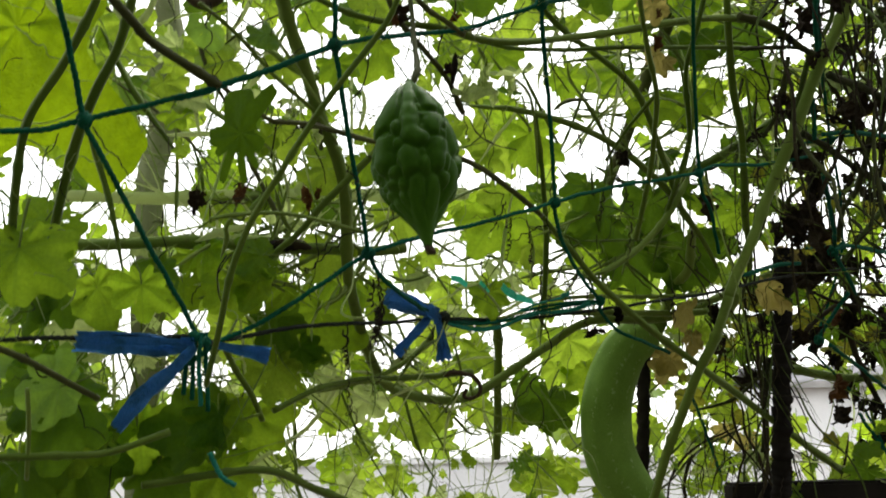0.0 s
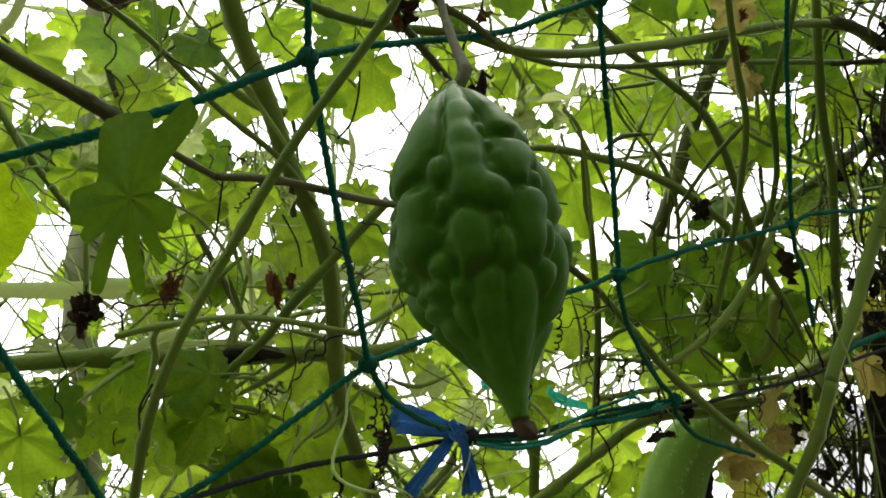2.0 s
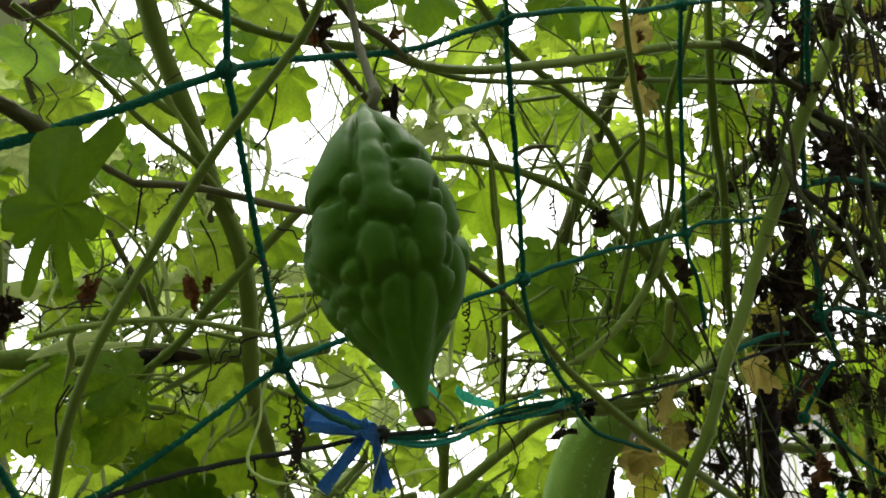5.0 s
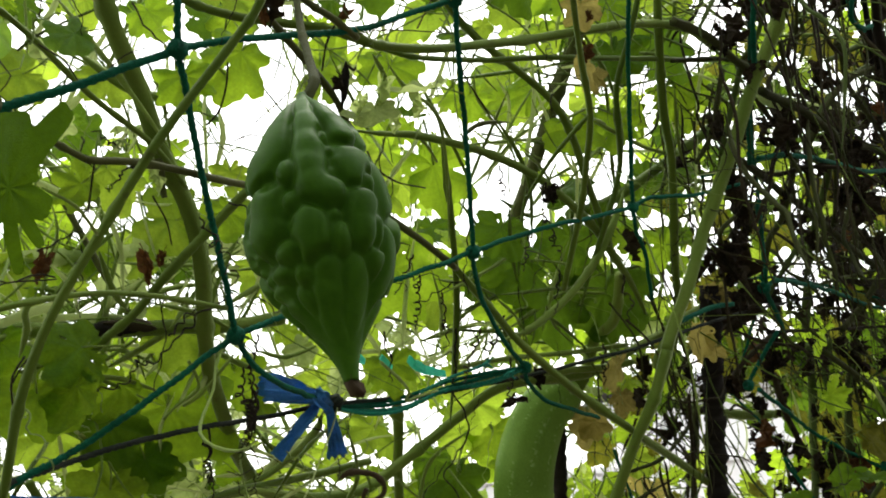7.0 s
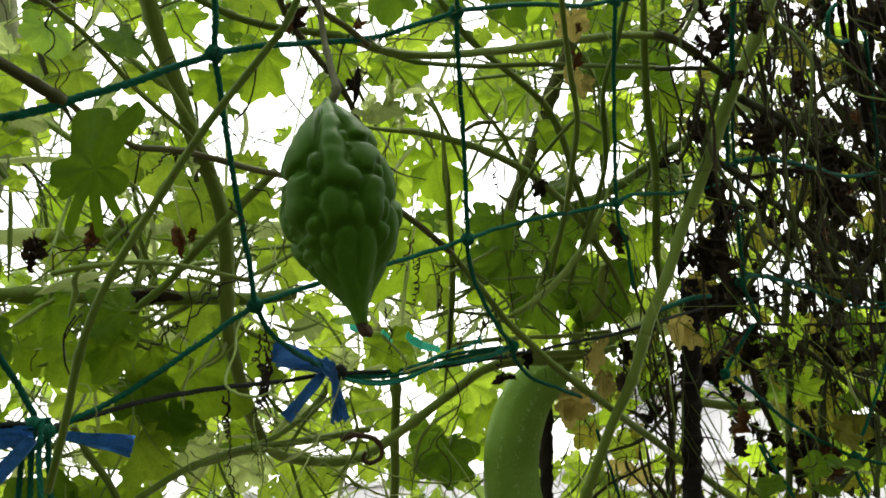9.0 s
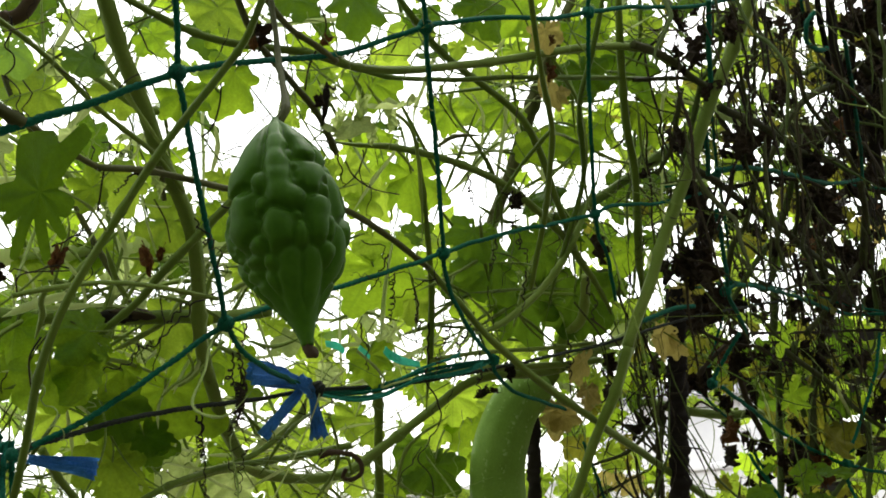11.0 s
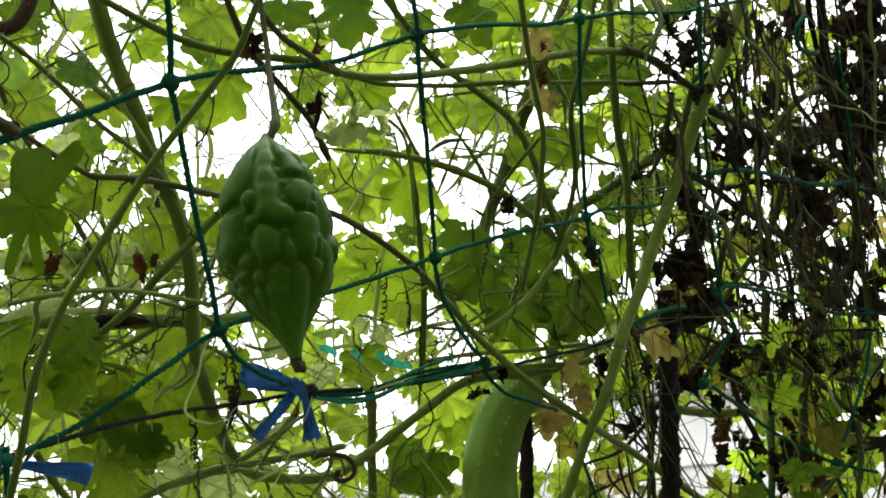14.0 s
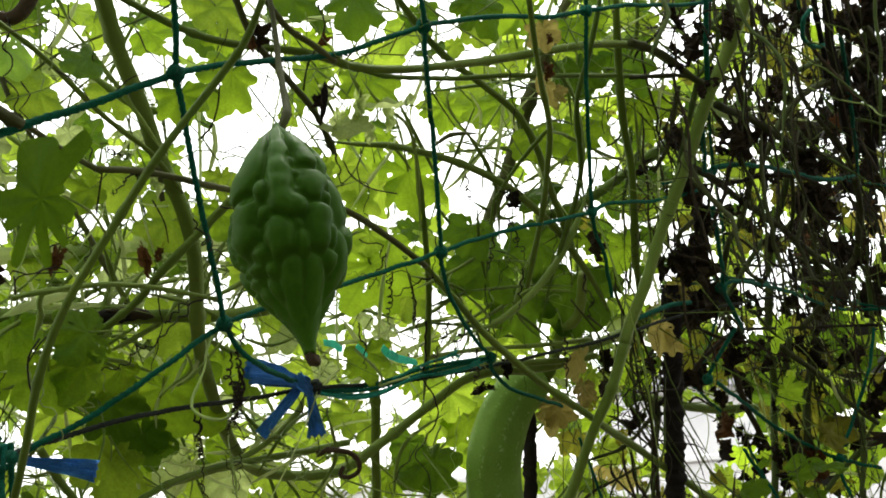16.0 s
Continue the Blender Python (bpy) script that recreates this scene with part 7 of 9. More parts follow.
coil(vine, tendril_dry, 0.00079, (-0.08, 0.85, 1.614), (-0.079, 0.876, 1.582), 5, 0.0033)
coil(vine, tendril_dry, 0.00076, (-0.056, 0.806, 1.698), (-0.138, 0.787, 1.637), 12, 0.0028)
coil(vine, tendril_dry, 0.00099, (0.155, 0.977, 1.699), (0.133, 0.997, 1.65), 7, 0.0031)
coil(vine, tendril_dry, 0.00095, (0.108, 0.949, 1.687), (0.115, 1.083, 1.521), 10, 0.0025)
coil(vine, tendril_dry, 0.00068, (-0.098, 0.725, 1.76), (-0.112, 0.726, 1.746), 4, 0.0029)
coil(vine, tendril_dry, 0.00059, (-0.149, 0.64, 1.822), (-0.152, 0.672, 1.775), 3, 0.0031)
coil(vine, tendril_dry, 0.00074, (-0.092, 0.796, 1.674), (-0.075, 0.798, 1.689), 3, 0.0031)
coil(vine, tendril_dry, 0.00078, (0.074, 0.875, 1.718), (0.07, 0.901, 1.681), 9, 0.0023)
coil(vine, tendril_dry, 0.00080, (0.092, 0.898, 1.708), (0.096, 0.935, 1.666), 11, 0.0024)
coil(vine, tendril_dry, 0.00086, (0.186, 0.928, 1.771), (0.205, 0.966, 1.743), 8, 0.0025)
coil(vine, tendril_dry, 0.00085, (0.171, 0.928, 1.756), (0.169, 0.946, 1.729), 6, 0.0025)
coil(vine, tendril_dry, 0.00077, (0.069, 0.862, 1.73), (0.054, 0.869, 1.704), 7, 0.0023)
coil(vine, tendril_dry, 0.00085, (0.128, 0.947, 1.685), (0.112, 0.963, 1.648), 9, 0.0025)
coil(vine, tendril_dry, 0.00089, (0.159, 0.99, 1.664), (0.157, 1.019, 1.624), 8, 0.0026)
coil(vine, tendril_dry, 0.00077, (0.045, 0.881, 1.679), (0.051, 0.912, 1.646), 7, 0.0023)
coil(vine, tendril_dry, 0.00090, (0.206, 0.974, 1.734), (0.206, 1, 1.701), 6, 0.0027)
coil(vine, tendril_dry, 0.00099, (0.267, 1.069, 1.679), (0.276, 1.107, 1.642), 7, 0.0029)
coil(vine, tendril_dry, 0.00069, (0.03, 0.783, 1.788), (0.034, 0.802, 1.769), 5, 0.0020)
coil(vine, tendril_dry, 0.00080, (0.14, 0.869, 1.796), (0.145, 0.892, 1.773), 6, 0.0023)
coil(vine, tendril_dry, 0.00068, (0.013, 0.782, 1.772), (0.007, 0.794, 1.75), 5, 0.0020)
coil(vine, tendril_dry, 0.00098, (0.286, 1.039, 1.738), (0.302, 1.085, 1.698), 8, 0.0029)
coil(vine, tendril_green, 0.00069, (-0.104, 0.705, 1.764), (-0.097, 0.709, 1.765), 3, 0.0028)
coil(vine, tendril_dry, 0.00061, (-0.103, 0.705, 1.764), (-0.112, 0.694, 1.768), 3, 0.0021)
coil(vine, stem_green, 0.00195, (0.018, 1.082, 1.578), (0.049, 1.114, 1.563), 1.2, 0.0095)
stem(vine, stem_old, 0.0041, 0.0015, (-0.089, 0.746, 1.769), (-0.088, 0.749, 1.757), (-0.086, 0.752, 1.747), name='bud')
coil(vine, tendril_dry, 0.00070, (-0.051, 0.879, 1.653), (-0.051, 0.907, 1.616), 6, 0.0035)
coil(vine, tendril_dry, 0.00071, (-0.05, 0.883, 1.65), (-0.053, 0.908, 1.613), 6, 0.0035)
coil(vine, tendril_dry, 0.00071, (-0.049, 0.886, 1.647), (-0.055, 0.908, 1.611), 6, 0.0035)
coil(vine, tendril_dry, 0.00071, (-0.048, 0.889, 1.644), (-0.057, 0.908, 1.608), 6, 0.0036)
coil(vine, tendril_dry, 0.00071, (-0.047, 0.892, 1.64), (-0.059, 0.909, 1.606), 6, 0.0036)
coil(vine, tendril_dry, 0.00072, (-0.046, 0.895, 1.637), (-0.061, 0.909, 1.603), 6, 0.0036)
leaf(vine, 'bitter', leaf_bright, (-0.345, 0.905, 1.891), 0.053, 170, 0, -16)
leaf(vine, 'bitter', leaf_bright, (-0.302, 0.899, 1.924), 0.039, 190, 0, 8)
leaf(vine, 'bitter', leaf_bright, (-0.335, 0.916, 1.841), 0.046, 180, 0, -24)
leaf(vine, 'bitter', leaf_green, (-0.37, 0.922, 1.814), 0.039, 160, 0, -16)
stem(vine, stem_pale, 0.0026, 0.0012, (0.43, 1.285, 1.848), (0.453, 1.354, 1.794), (0.451, 1.394, 1.746), per=5, ends=True)
stem(vine, stem_light, 0.0023, 0.0010, (0.405, 1.139, 1.96), (0.433, 1.129, 2.027), (0.466, 1.122, 2.083), per=5, ends=True)
stem(vine, stem_light, 0.0019, 0.0010, (0.202, 0.983, 1.918), (0.256, 1.075, 1.868), (0.315, 1.155, 1.825), per=5, ends=True)
stem(vine, stem_green, 0.0020, 0.0010, (0.281, 1.03, 1.943), (0.321, 1.069, 1.954), (0.377, 1.099, 1.98), per=5, ends=True)
stem(vine, stem_light, 0.0021, 0.0011, (0.332, 1.179, 1.909), (0.399, 1.231, 1.923), (0.454, 1.266, 1.938), per=5, ends=True)
stem(vine, stem_pale, 0.0021, 0.0009, (0.197, 1.025, 1.8), (0.22, 1.041, 1.827), (0.241, 1.041, 1.862), per=5, ends=True)
stem(vine, stem_light, 0.0026, 0.0010, (0.238, 1.098, 1.985), (0.223, 1.124, 1.963), (0.202, 1.138, 1.939), per=5, ends=True)
stem(vine, stem_green, 0.0019, 0.0012, (0.3, 1.232, 1.837), (0.345, 1.274, 1.844), (0.415, 1.326, 1.846), per=5, ends=True)
stem(vine, stem_light, 0.0016, 0.0009, (0.242, 1.034, 2.039), (0.259, 1.037, 2.084), (0.288, 1.042, 2.117), per=5, ends=True)
stem(vine, stem_light, 0.0023, 0.0010, (0.403, 1.042, 1.954), (0.407, 1.077, 1.934), (0.416, 1.113, 1.906), per=5, ends=True)
stem(vine, stem_green, 0.0016, 0.0010, (0.16, 1.047, 1.889), (0.254, 1.12, 1.898), (0.363, 1.195, 1.904), per=5, ends=True)
stem(vine, stem_pale, 0.0015, 0.0009, (0.174, 0.933, 1.83), (0.205, 0.981, 1.825), (0.233, 1.028, 1.802), per=5, ends=True)
stem(vine, stem_green, 0.0017, 0.0010, (0.31, 1.024, 1.956), (0.361, 1.067, 1.973), (0.434, 1.119, 1.985), per=5, ends=True)
stem(vine, stem_green, 0.0023, 0.0010, (0.303, 1.059, 1.982), (0.311, 1.09, 1.973), (0.32, 1.124, 1.945), per=5, ends=True)
stem(vine, stem_pale, 0.0016, 0.0009, (0.233, 0.989, 1.946), (0.241, 0.992, 1.978), (0.257, 0.992, 2.008), per=5, ends=True)
stem(vine, stem_green, 0.0018, 0.0009, (0.236, 0.911, 1.913), (0.269, 0.962, 1.906), (0.284, 0.992, 1.894), per=5, ends=True)
stem(vine, stem_pale, 0.0016, 0.0009, (0.237, 0.928, 1.99), (0.291, 0.962, 2.025), (0.351, 0.994, 2.054), per=5, ends=True)
stem(vine, stem_light, 0.0018, 0.0009, (0.289, 0.947, 1.943), (0.333, 0.975, 1.976), (0.375, 0.995, 2.005), per=5, ends=True)
stem(vine, stem_pale, 0.0015, 0.0009, (0.127, 0.962, 1.846), (0.205, 1.02, 1.869), (0.316, 1.087, 1.898), per=5, ends=True)
stem(vine, stem_pale, 0.0026, 0.0011, (0.396, 1.196, 1.899), (0.447, 1.221, 1.938), (0.491, 1.233, 1.976), per=5, ends=True)
stem(vine, stem_light, 0.0017, 0.0010, (0.234, 1.023, 1.941), (0.297, 1.069, 1.964), (0.359, 1.114, 1.971), per=5, ends=True)
stem(vine, stem_pale, 0.0023, 0.0012, (0.389, 1.12, 1.977), (0.516, 1.214, 1.992), (0.685, 1.323, 2.021), per=5, ends=True)
stem(vine, stem_pale, 0.0025, 0.0010, (0.246, 0.986, 1.881), (0.337, 1.075, 1.877), (0.417, 1.141, 1.882), per=5, ends=True)
stem(vine, stem_pale, 0.0018, 0.0012, (0.445, 1.163, 2.082), (0.549, 1.207, 2.141), (0.651, 1.252, 2.186), per=5, ends=True)
stem(vine, stem_pale, 0.0014, 0.0010, (0.189, 0.94, 1.892), (0.298, 1.02, 1.92), (0.394, 1.075, 1.954), per=5, ends=True)
stem(vine, stem_pale, 0.0020, 0.0010, (0.196, 1.035, 1.991), (0.29, 1.089, 2.024), (0.409, 1.141, 2.07), per=5, ends=True)
stem(vine, stem_light, 0.0025, 0.0008, (0.192, 1.012, 1.822), (0.206, 0.986, 1.9), (0.196, 0.951, 1.955), per=5, ends=True)
stem(vine, stem_pale, 0.0016, 0.0009, (0.273, 0.985, 1.994), (0.325, 1.008, 2.042), (0.382, 1.027, 2.084), per=5, ends=True)
stem(vine, stem_light, 0.0017, 0.0010, (0.367, 1.007, 1.928), (0.45, 1.081, 1.939), (0.529, 1.139, 1.955), per=5, ends=True)
stem(vine, stem_pale, 0.0020, 0.0010, (0.164, 1.066, 1.98), (0.238, 1.124, 1.986), (0.311, 1.171, 1.993), per=5, ends=True)
stem(vine, stem_light, 0.0022, 0.0012, (0.413, 1.162, 1.969), (0.445, 1.225, 1.934), (0.499, 1.296, 1.897), per=5, ends=True)
stem(vine, stem_light, 0.0020, 0.0009, (0.247, 1.031, 1.857), (0.264, 1.072, 1.843), (0.265, 1.112, 1.802), per=5, ends=True)
stem(vine, stem_green, 0.0028, 0.0012, (0.452, 1.285, 1.849), (0.519, 1.329, 1.876), (0.57, 1.366, 1.884), per=5, ends=True)
stem(vine, stem_pale, 0.0023, 0.0010, (0.147, 1.097, 1.835), (0.177, 1.149, 1.815), (0.19, 1.181, 1.793), per=5, ends=True)
stem(vine, stem_pale, 0.0018, 0.0013, (0.453, 1.16, 2.051), (0.564, 1.25, 2.053), (0.704, 1.356, 2.048), per=5, ends=True)
stem(vine, stem_pale, 0.0020, 0.0010, (0.354, 1.014, 1.919), (0.383, 1.088, 1.874), (0.425, 1.152, 1.843), per=5, ends=True)
stem(vine, stem_green, 0.0020, 0.0009, (0.166, 0.962, 1.792), (0.177, 1.017, 1.756), (0.199, 1.078, 1.708), per=5, ends=True)
stem(vine, stem_green, 0.0023, 0.0012, (0.452, 1.161, 1.983), (0.516, 1.225, 1.979), (0.577, 1.291, 1.959), per=5, ends=True)
stem(vine, stem_pale, 0.0029, 0.0013, (0.443, 1.207, 1.969), (0.561, 1.309, 1.961), (0.696, 1.433, 1.93), per=5, ends=True)
stem(vine, stem_pale, 0.0019, 0.0009, (0.166, 1.066, 1.835), (0.199, 1.064, 1.899), (0.241, 1.061, 1.959), per=5, ends=True)
stem(vine, stem_pale, 0.0025, 0.0012, (0.35, 1.192, 1.879), (0.379, 1.266, 1.826), (0.431, 1.357, 1.756), per=5, ends=True)
stem(vine, stem_pale, 0.0015, 0.0012, (0.427, 1.191, 1.968), (0.475, 1.264, 1.935), (0.518, 1.325, 1.899), per=5, ends=True)
stem(vine, stem_light, 0.0016, 0.0010, (0.414, 1.17, 1.941), (0.426, 1.168, 1.982), (0.436, 1.151, 2.031), per=5, ends=True)
stem(vine, stem_pale, 0.0033, 0.0013, (0.442, 1.256, 1.894), (0.557, 1.338, 1.912), (0.685, 1.412, 1.946), per=5, ends=True)
stem(vine, stem_green, 0.0012, 0.0009, (0.154, 0.981, 1.976), (0.222, 1.012, 2.025), (0.296, 1.027, 2.085), per=5, ends=True)
stem(vine, stem_green, 0.0019, 0.0009, (0.258, 1.112, 1.897), (0.24, 1.079, 1.961), (0.233, 1.038, 2.036), per=5, ends=True)
stem(vine, stem_green, 0.0028, 0.0011, (0.203, 1.162, 1.854), (0.248, 1.214, 1.846), (0.278, 1.235, 1.857), per=5, ends=True)
stem(vine, stem_light, 0.0020, 0.0013, (0.435, 1.282, 1.845), (0.497, 1.381, 1.788), (0.549, 1.491, 1.695), per=5, ends=True)
stem(vine, stem_light, 0.0026, 0.0010, (0.348, 1.181, 1.927), (0.306, 1.221, 1.857), (0.251, 1.231, 1.804), per=5, ends=True)
stem(vine, stem_pale, 0.0028, 0.0010, (0.243, 1.109, 1.854), (0.321, 1.147, 1.902), (0.384, 1.159, 1.958), per=5, ends=True)
stem(vine, stem_light, 0.0015, 0.0011, (0.424, 1.129, 1.902), (0.442, 1.195, 1.853), (0.473, 1.269, 1.795), per=5, ends=True)
stem(vine, stem_light, 0.0013, 0.0011, (0.404, 1.106, 1.852), (0.49, 1.172, 1.876), (0.612, 1.261, 1.897), per=5, ends=True)
stem(vine, stem_green, 0.0026, 0.0010, (0.142, 1.041, 1.941), (0.238, 1.096, 1.974), (0.334, 1.139, 2.011), per=5, ends=True)
stem(vine, stem_light, 0.0026, 0.0010, (0.357, 1.05, 2.027), (0.386, 1.046, 2.088), (0.404, 1.03, 2.144), per=5, ends=True)
stem(vine, stem_green, 0.0011, 0.0010, (0.259, 0.932, 1.959), (0.344, 1.01, 1.966), (0.427, 1.076, 1.973), per=5, ends=True)
stem(vine, stem_pale, 0.0013, 0.0009, (0.213, 1.013, 1.806), (0.265, 1.038, 1.851), (0.335, 1.049, 1.921), per=5, ends=True)
stem(vine, stem_light, 0.0025, 0.0009, (0.266, 1.018, 2), (0.287, 1.022, 2.046), (0.313, 1.023, 2.084), per=5, ends=True)
stem(vine, stem_green, 0.0028, 0.0011, (0.319, 1.101, 1.955), (0.34, 1.177, 1.891), (0.363, 1.241, 1.832), per=5, ends=True)
stem(vine, stem_green, 0.0021, 0.0009, (0.234, 0.917, 1.93), (0.269, 0.974, 1.917), (0.286, 1.023, 1.879), per=5, ends=True)
stem(vine, stem_pale, 0.0014, 0.0009, (0.208, 0.938, 1.853), (0.254, 0.974, 1.88), (0.293, 1.01, 1.884), per=5, ends=True)
stem(vine, stem_light, 0.0023, 0.0019, (-0.252, 0.638, 1.851), (-0.262, 0.641, 1.84), (-0.264, 0.644, 1.826), (-0.253, 0.646, 1.817), (-0.24, 0.647, 1.814))
stem(vine, stem_light, 0.0023, 0.0021, (-0.219, 0.642, 1.834), (-0.216, 0.645, 1.821), (-0.209, 0.647, 1.812), (-0.2, 0.647, 1.812), (-0.192, 0.645, 1.821), (-0.186, 0.641, 1.837), (-0.181, 0.638, 1.851))
stem(vine, stem_brown, 0.0032, 0.0048, (-0.192, 0.663, 1.878), (-0.183, 0.667, 1.86), (-0.178, 0.67, 1.848), (-0.167, 0.672, 1.838), (-0.155, 0.671, 1.839), (-0.147, 0.669, 1.85), (-0.142, 0.665, 1.868), (-0.138, 0.66, 1.891), label='thick brown looped stem')
leaf(vine, 'bitter', leaf_broad, (-0.315, 0.922, 1.866), 0.041, 170, -8, -7)
leaf(vine, 'dry', leaf_pale, (-0.172, 0.818, 1.869), 0.020, 200, -8, -7)
leaf(vine, 'bitter', leaf_bright, (-0.286, 0.968, 1.888), 0.036, 180, -8, 14)
leaf(vine, 'bitter', leaf_green, (-0.157, 0.887, 2.021), 0.069, 180, -8, 21)
stem(vine, stem_pale, 0.0019, 0.0011, (-0.135, 0.705, 1.853), (-0.102, 0.715, 1.806), (-0.076, 0.725, 1.763), per=6, ends=True)
stem(vine, stem_light, 0.0019, 0.0011, (-0.317, 0.702, 1.905), (-0.26, 0.701, 1.909), (-0.208, 0.696, 1.932), per=6, ends=True)
stem(vine, stem_pale, 0.0025, 0.0015, (-0.311, 0.827, 1.891), (-0.303, 0.818, 1.931), (-0.267, 0.804, 1.992), per=6, ends=True)
stem(vine, stem_light, 0.0028, 0.0017, (-0.245, 0.84, 1.796), (-0.189, 0.841, 1.793), (-0.14, 0.846, 1.767), per=6, ends=True)
stem(vine, stem_old, 0.0025, 0.0015, (-0.384, 0.896, 1.889), (-0.344, 0.905, 1.845), (-0.305, 0.919, 1.785), per=6, ends=True)
stem(vine, stem_old, 0.0019, 0.0011, (-0.356, 0.914, 1.984), (-0.321, 0.921, 1.953), (-0.277, 0.929, 1.914), per=6, ends=True)
stem(vine, stem_green, 0.0030, 0.0018, (-0.281, 0.824, 2.021), (-0.275, 0.831, 1.989), (-0.267, 0.841, 1.945), per=6, ends=True)
stem(vine, stem_old, 0.0020, 0.0012, (-0.18, 0.715, 1.834), (-0.171, 0.721, 1.806), (-0.153, 0.729, 1.77), per=6, ends=True)
stem(vine, stem_light, 0.0032, 0.0019, (-0.195, 0.927, 1.867), (-0.168, 0.922, 1.892), (-0.156, 0.913, 1.93), per=6, ends=True)
stem(vine, stem_old, 0.0028, 0.0017, (-0.19, 0.887, 1.817), (-0.155, 0.903, 1.744), (-0.12, 0.919, 1.672), per=6, ends=True)
stem(vine, stem_old, 0.0017, 0.0010, (-0.309, 0.857, 1.866), (-0.238, 0.869, 1.811), (-0.196, 0.881, 1.758), per=6, ends=True)
stem(vine, stem_green, 0.0028, 0.0017, (-0.272, 0.737, 1.77), (-0.255, 0.75, 1.711), (-0.243, 0.764, 1.644), per=6, ends=True)
stem(vine, stem_light, 0.0031, 0.0018, (-0.297, 0.793, 1.91), (-0.247, 0.788, 1.928), (-0.211, 0.777, 1.976), per=6, ends=True)
stem(vine, stem_green, 0.0030, 0.0018, (-0.274, 0.759, 1.865), (-0.244, 0.772, 1.805), (-0.203, 0.785, 1.747), per=6, ends=True)
stem(vine, stem_green, 0.0031, 0.0018, (-0.251, 0.753, 1.927), (-0.228, 0.751, 1.934), (-0.22, 0.742, 1.973), per=6, ends=True)
stem(vine, stem_pale, 0.0033, 0.0020, (-0.242, 0.916, 1.864), (-0.197, 0.923, 1.831), (-0.148, 0.932, 1.789), per=6, ends=True)
stem(vine, stem_pale, 0.0025, 0.0015, (-0.203, 0.772, 1.946), (-0.17, 0.776, 1.925), (-0.151, 0.784, 1.889), per=6, ends=True)
stem(vine, stem_pale, 0.0027, 0.0016, (-0.379, 0.914, 1.9), (-0.334, 0.92, 1.872), (-0.265, 0.926, 1.841), per=6, ends=True)
stem(vine, stem_green, 0.0021, 0.0013, (-0.268, 0.728, 1.949), (-0.234, 0.733, 1.922), (-0.211, 0.739, 1.895), per=6, ends=True)
stem(vine, stem_pale, 0.0032, 0.0019, (-0.143, 0.764, 1.851), (-0.096, 0.771, 1.82), (-0.045, 0.768, 1.832), per=6, ends=True)
stem(vine, stem_old, 0.0020, 0.0012, (-0.405, 0.902, 2.063), (-0.372, 0.907, 2.041), (-0.356, 0.909, 2.031), per=6, ends=True)
stem(vine, stem_light, 0.0015, 0.0009, (-0.34, 0.803, 1.876), (-0.301, 0.819, 1.805), (-0.253, 0.828, 1.765), per=6, ends=True)
stem(vine, stem_old, 0.0023, 0.0014, (-0.343, 0.822, 1.823), (-0.332, 0.828, 1.794), (-0.321, 0.832, 1.778), per=6, ends=True)
stem(vine, stem_pale, 0.0029, 0.0017, (-0.275, 0.837, 1.983), (-0.229, 0.833, 2.001), (-0.184, 0.832, 2.003), per=6, ends=True)
stem(vine, stem_light, 0.0016, 0.0010, (-0.213, 0.777, 1.97), (-0.167, 0.784, 1.936), (-0.14, 0.786, 1.927), per=6, ends=True)
stem(vine, stem_light, 0.0039, 0.0023, (-0.414, 0.923, 1.979), (-0.368, 0.929, 1.953), (-0.328, 0.932, 1.937), per=6, ends=True)
leaf(vine, 'dry', leaf_pale, (0.048, 0.795, 1.823), 0.018, 170, 0, 10)
leaf(vine, 'dry', leaf_pale, (0.071, 0.813, 1.823), 0.016, 200, 10, 40)
leaf(vine, 'dry', leaf_pale, (0.033, 0.781, 1.809), 0.015, 150, 0, -20)
leaf(vine, 'dry', leaf_pale, (0.025, 0.774, 1.826), 0.014, 190, 0, 30)
leaf(vine, 'dry', leaf_pale, (0.058, 0.822, 1.813), 0.014, 170, 0, 0)
stem(vine, stem_green, 0.0027, 0.0029, (-0.147, 0.564, 1.903), (-0.175, 0.577, 1.856), (-0.202, 0.586, 1.818), (-0.212, 0.593, 1.798), (-0.234, 0.602, 1.761), (-0.258, 0.61, 1.726), (-0.271, 0.628, 1.688), (-0.284, 0.657, 1.636))
stem(vine, stem_green, 0.0030, 0.0034, (-0.166, 0.577, 1.913), (-0.18, 0.598, 1.869), (-0.193, 0.617, 1.831), (-0.2, 0.625, 1.812), (-0.212, 0.635, 1.785), (-0.23, 0.644, 1.754), (-0.26, 0.675, 1.705), (-0.286, 0.714, 1.647))
stem(vine, stem_old, 0.0032, 0.0031, (-0.204, 0.5, 1.851), (-0.201, 0.529, 1.819), (-0.193, 0.557, 1.794), (-0.181, 0.58, 1.778), (-0.174, 0.592, 1.771), (-0.16, 0.624, 1.769), (-0.142, 0.644, 1.762))
stem(vine, stem_old, 0.0022, 0.0023, (-0.298, 0.647, 1.589), (-0.279, 0.672, 1.578), (-0.259, 0.702, 1.562), (-0.245, 0.723, 1.552))
stem(vine, stem_green, 0.0025, 0.0027, (-0.316, 0.694, 1.512), (-0.275, 0.728, 1.512), (-0.244, 0.754, 1.514), (-0.207, 0.774, 1.528))
stem(vine, stem_green, 0.0030, 0.0040, (-0.239, 0.808, 1.486), (-0.18, 0.849, 1.495), (-0.149, 0.887, 1.494), (-0.117, 0.951, 1.474), (-0.09, 0.996, 1.458))
stem(vine, stem_pale, 0.0016, 0.0016, (-0.281, 0.687, 1.558), (-0.286, 0.704, 1.531), (-0.295, 0.725, 1.496))
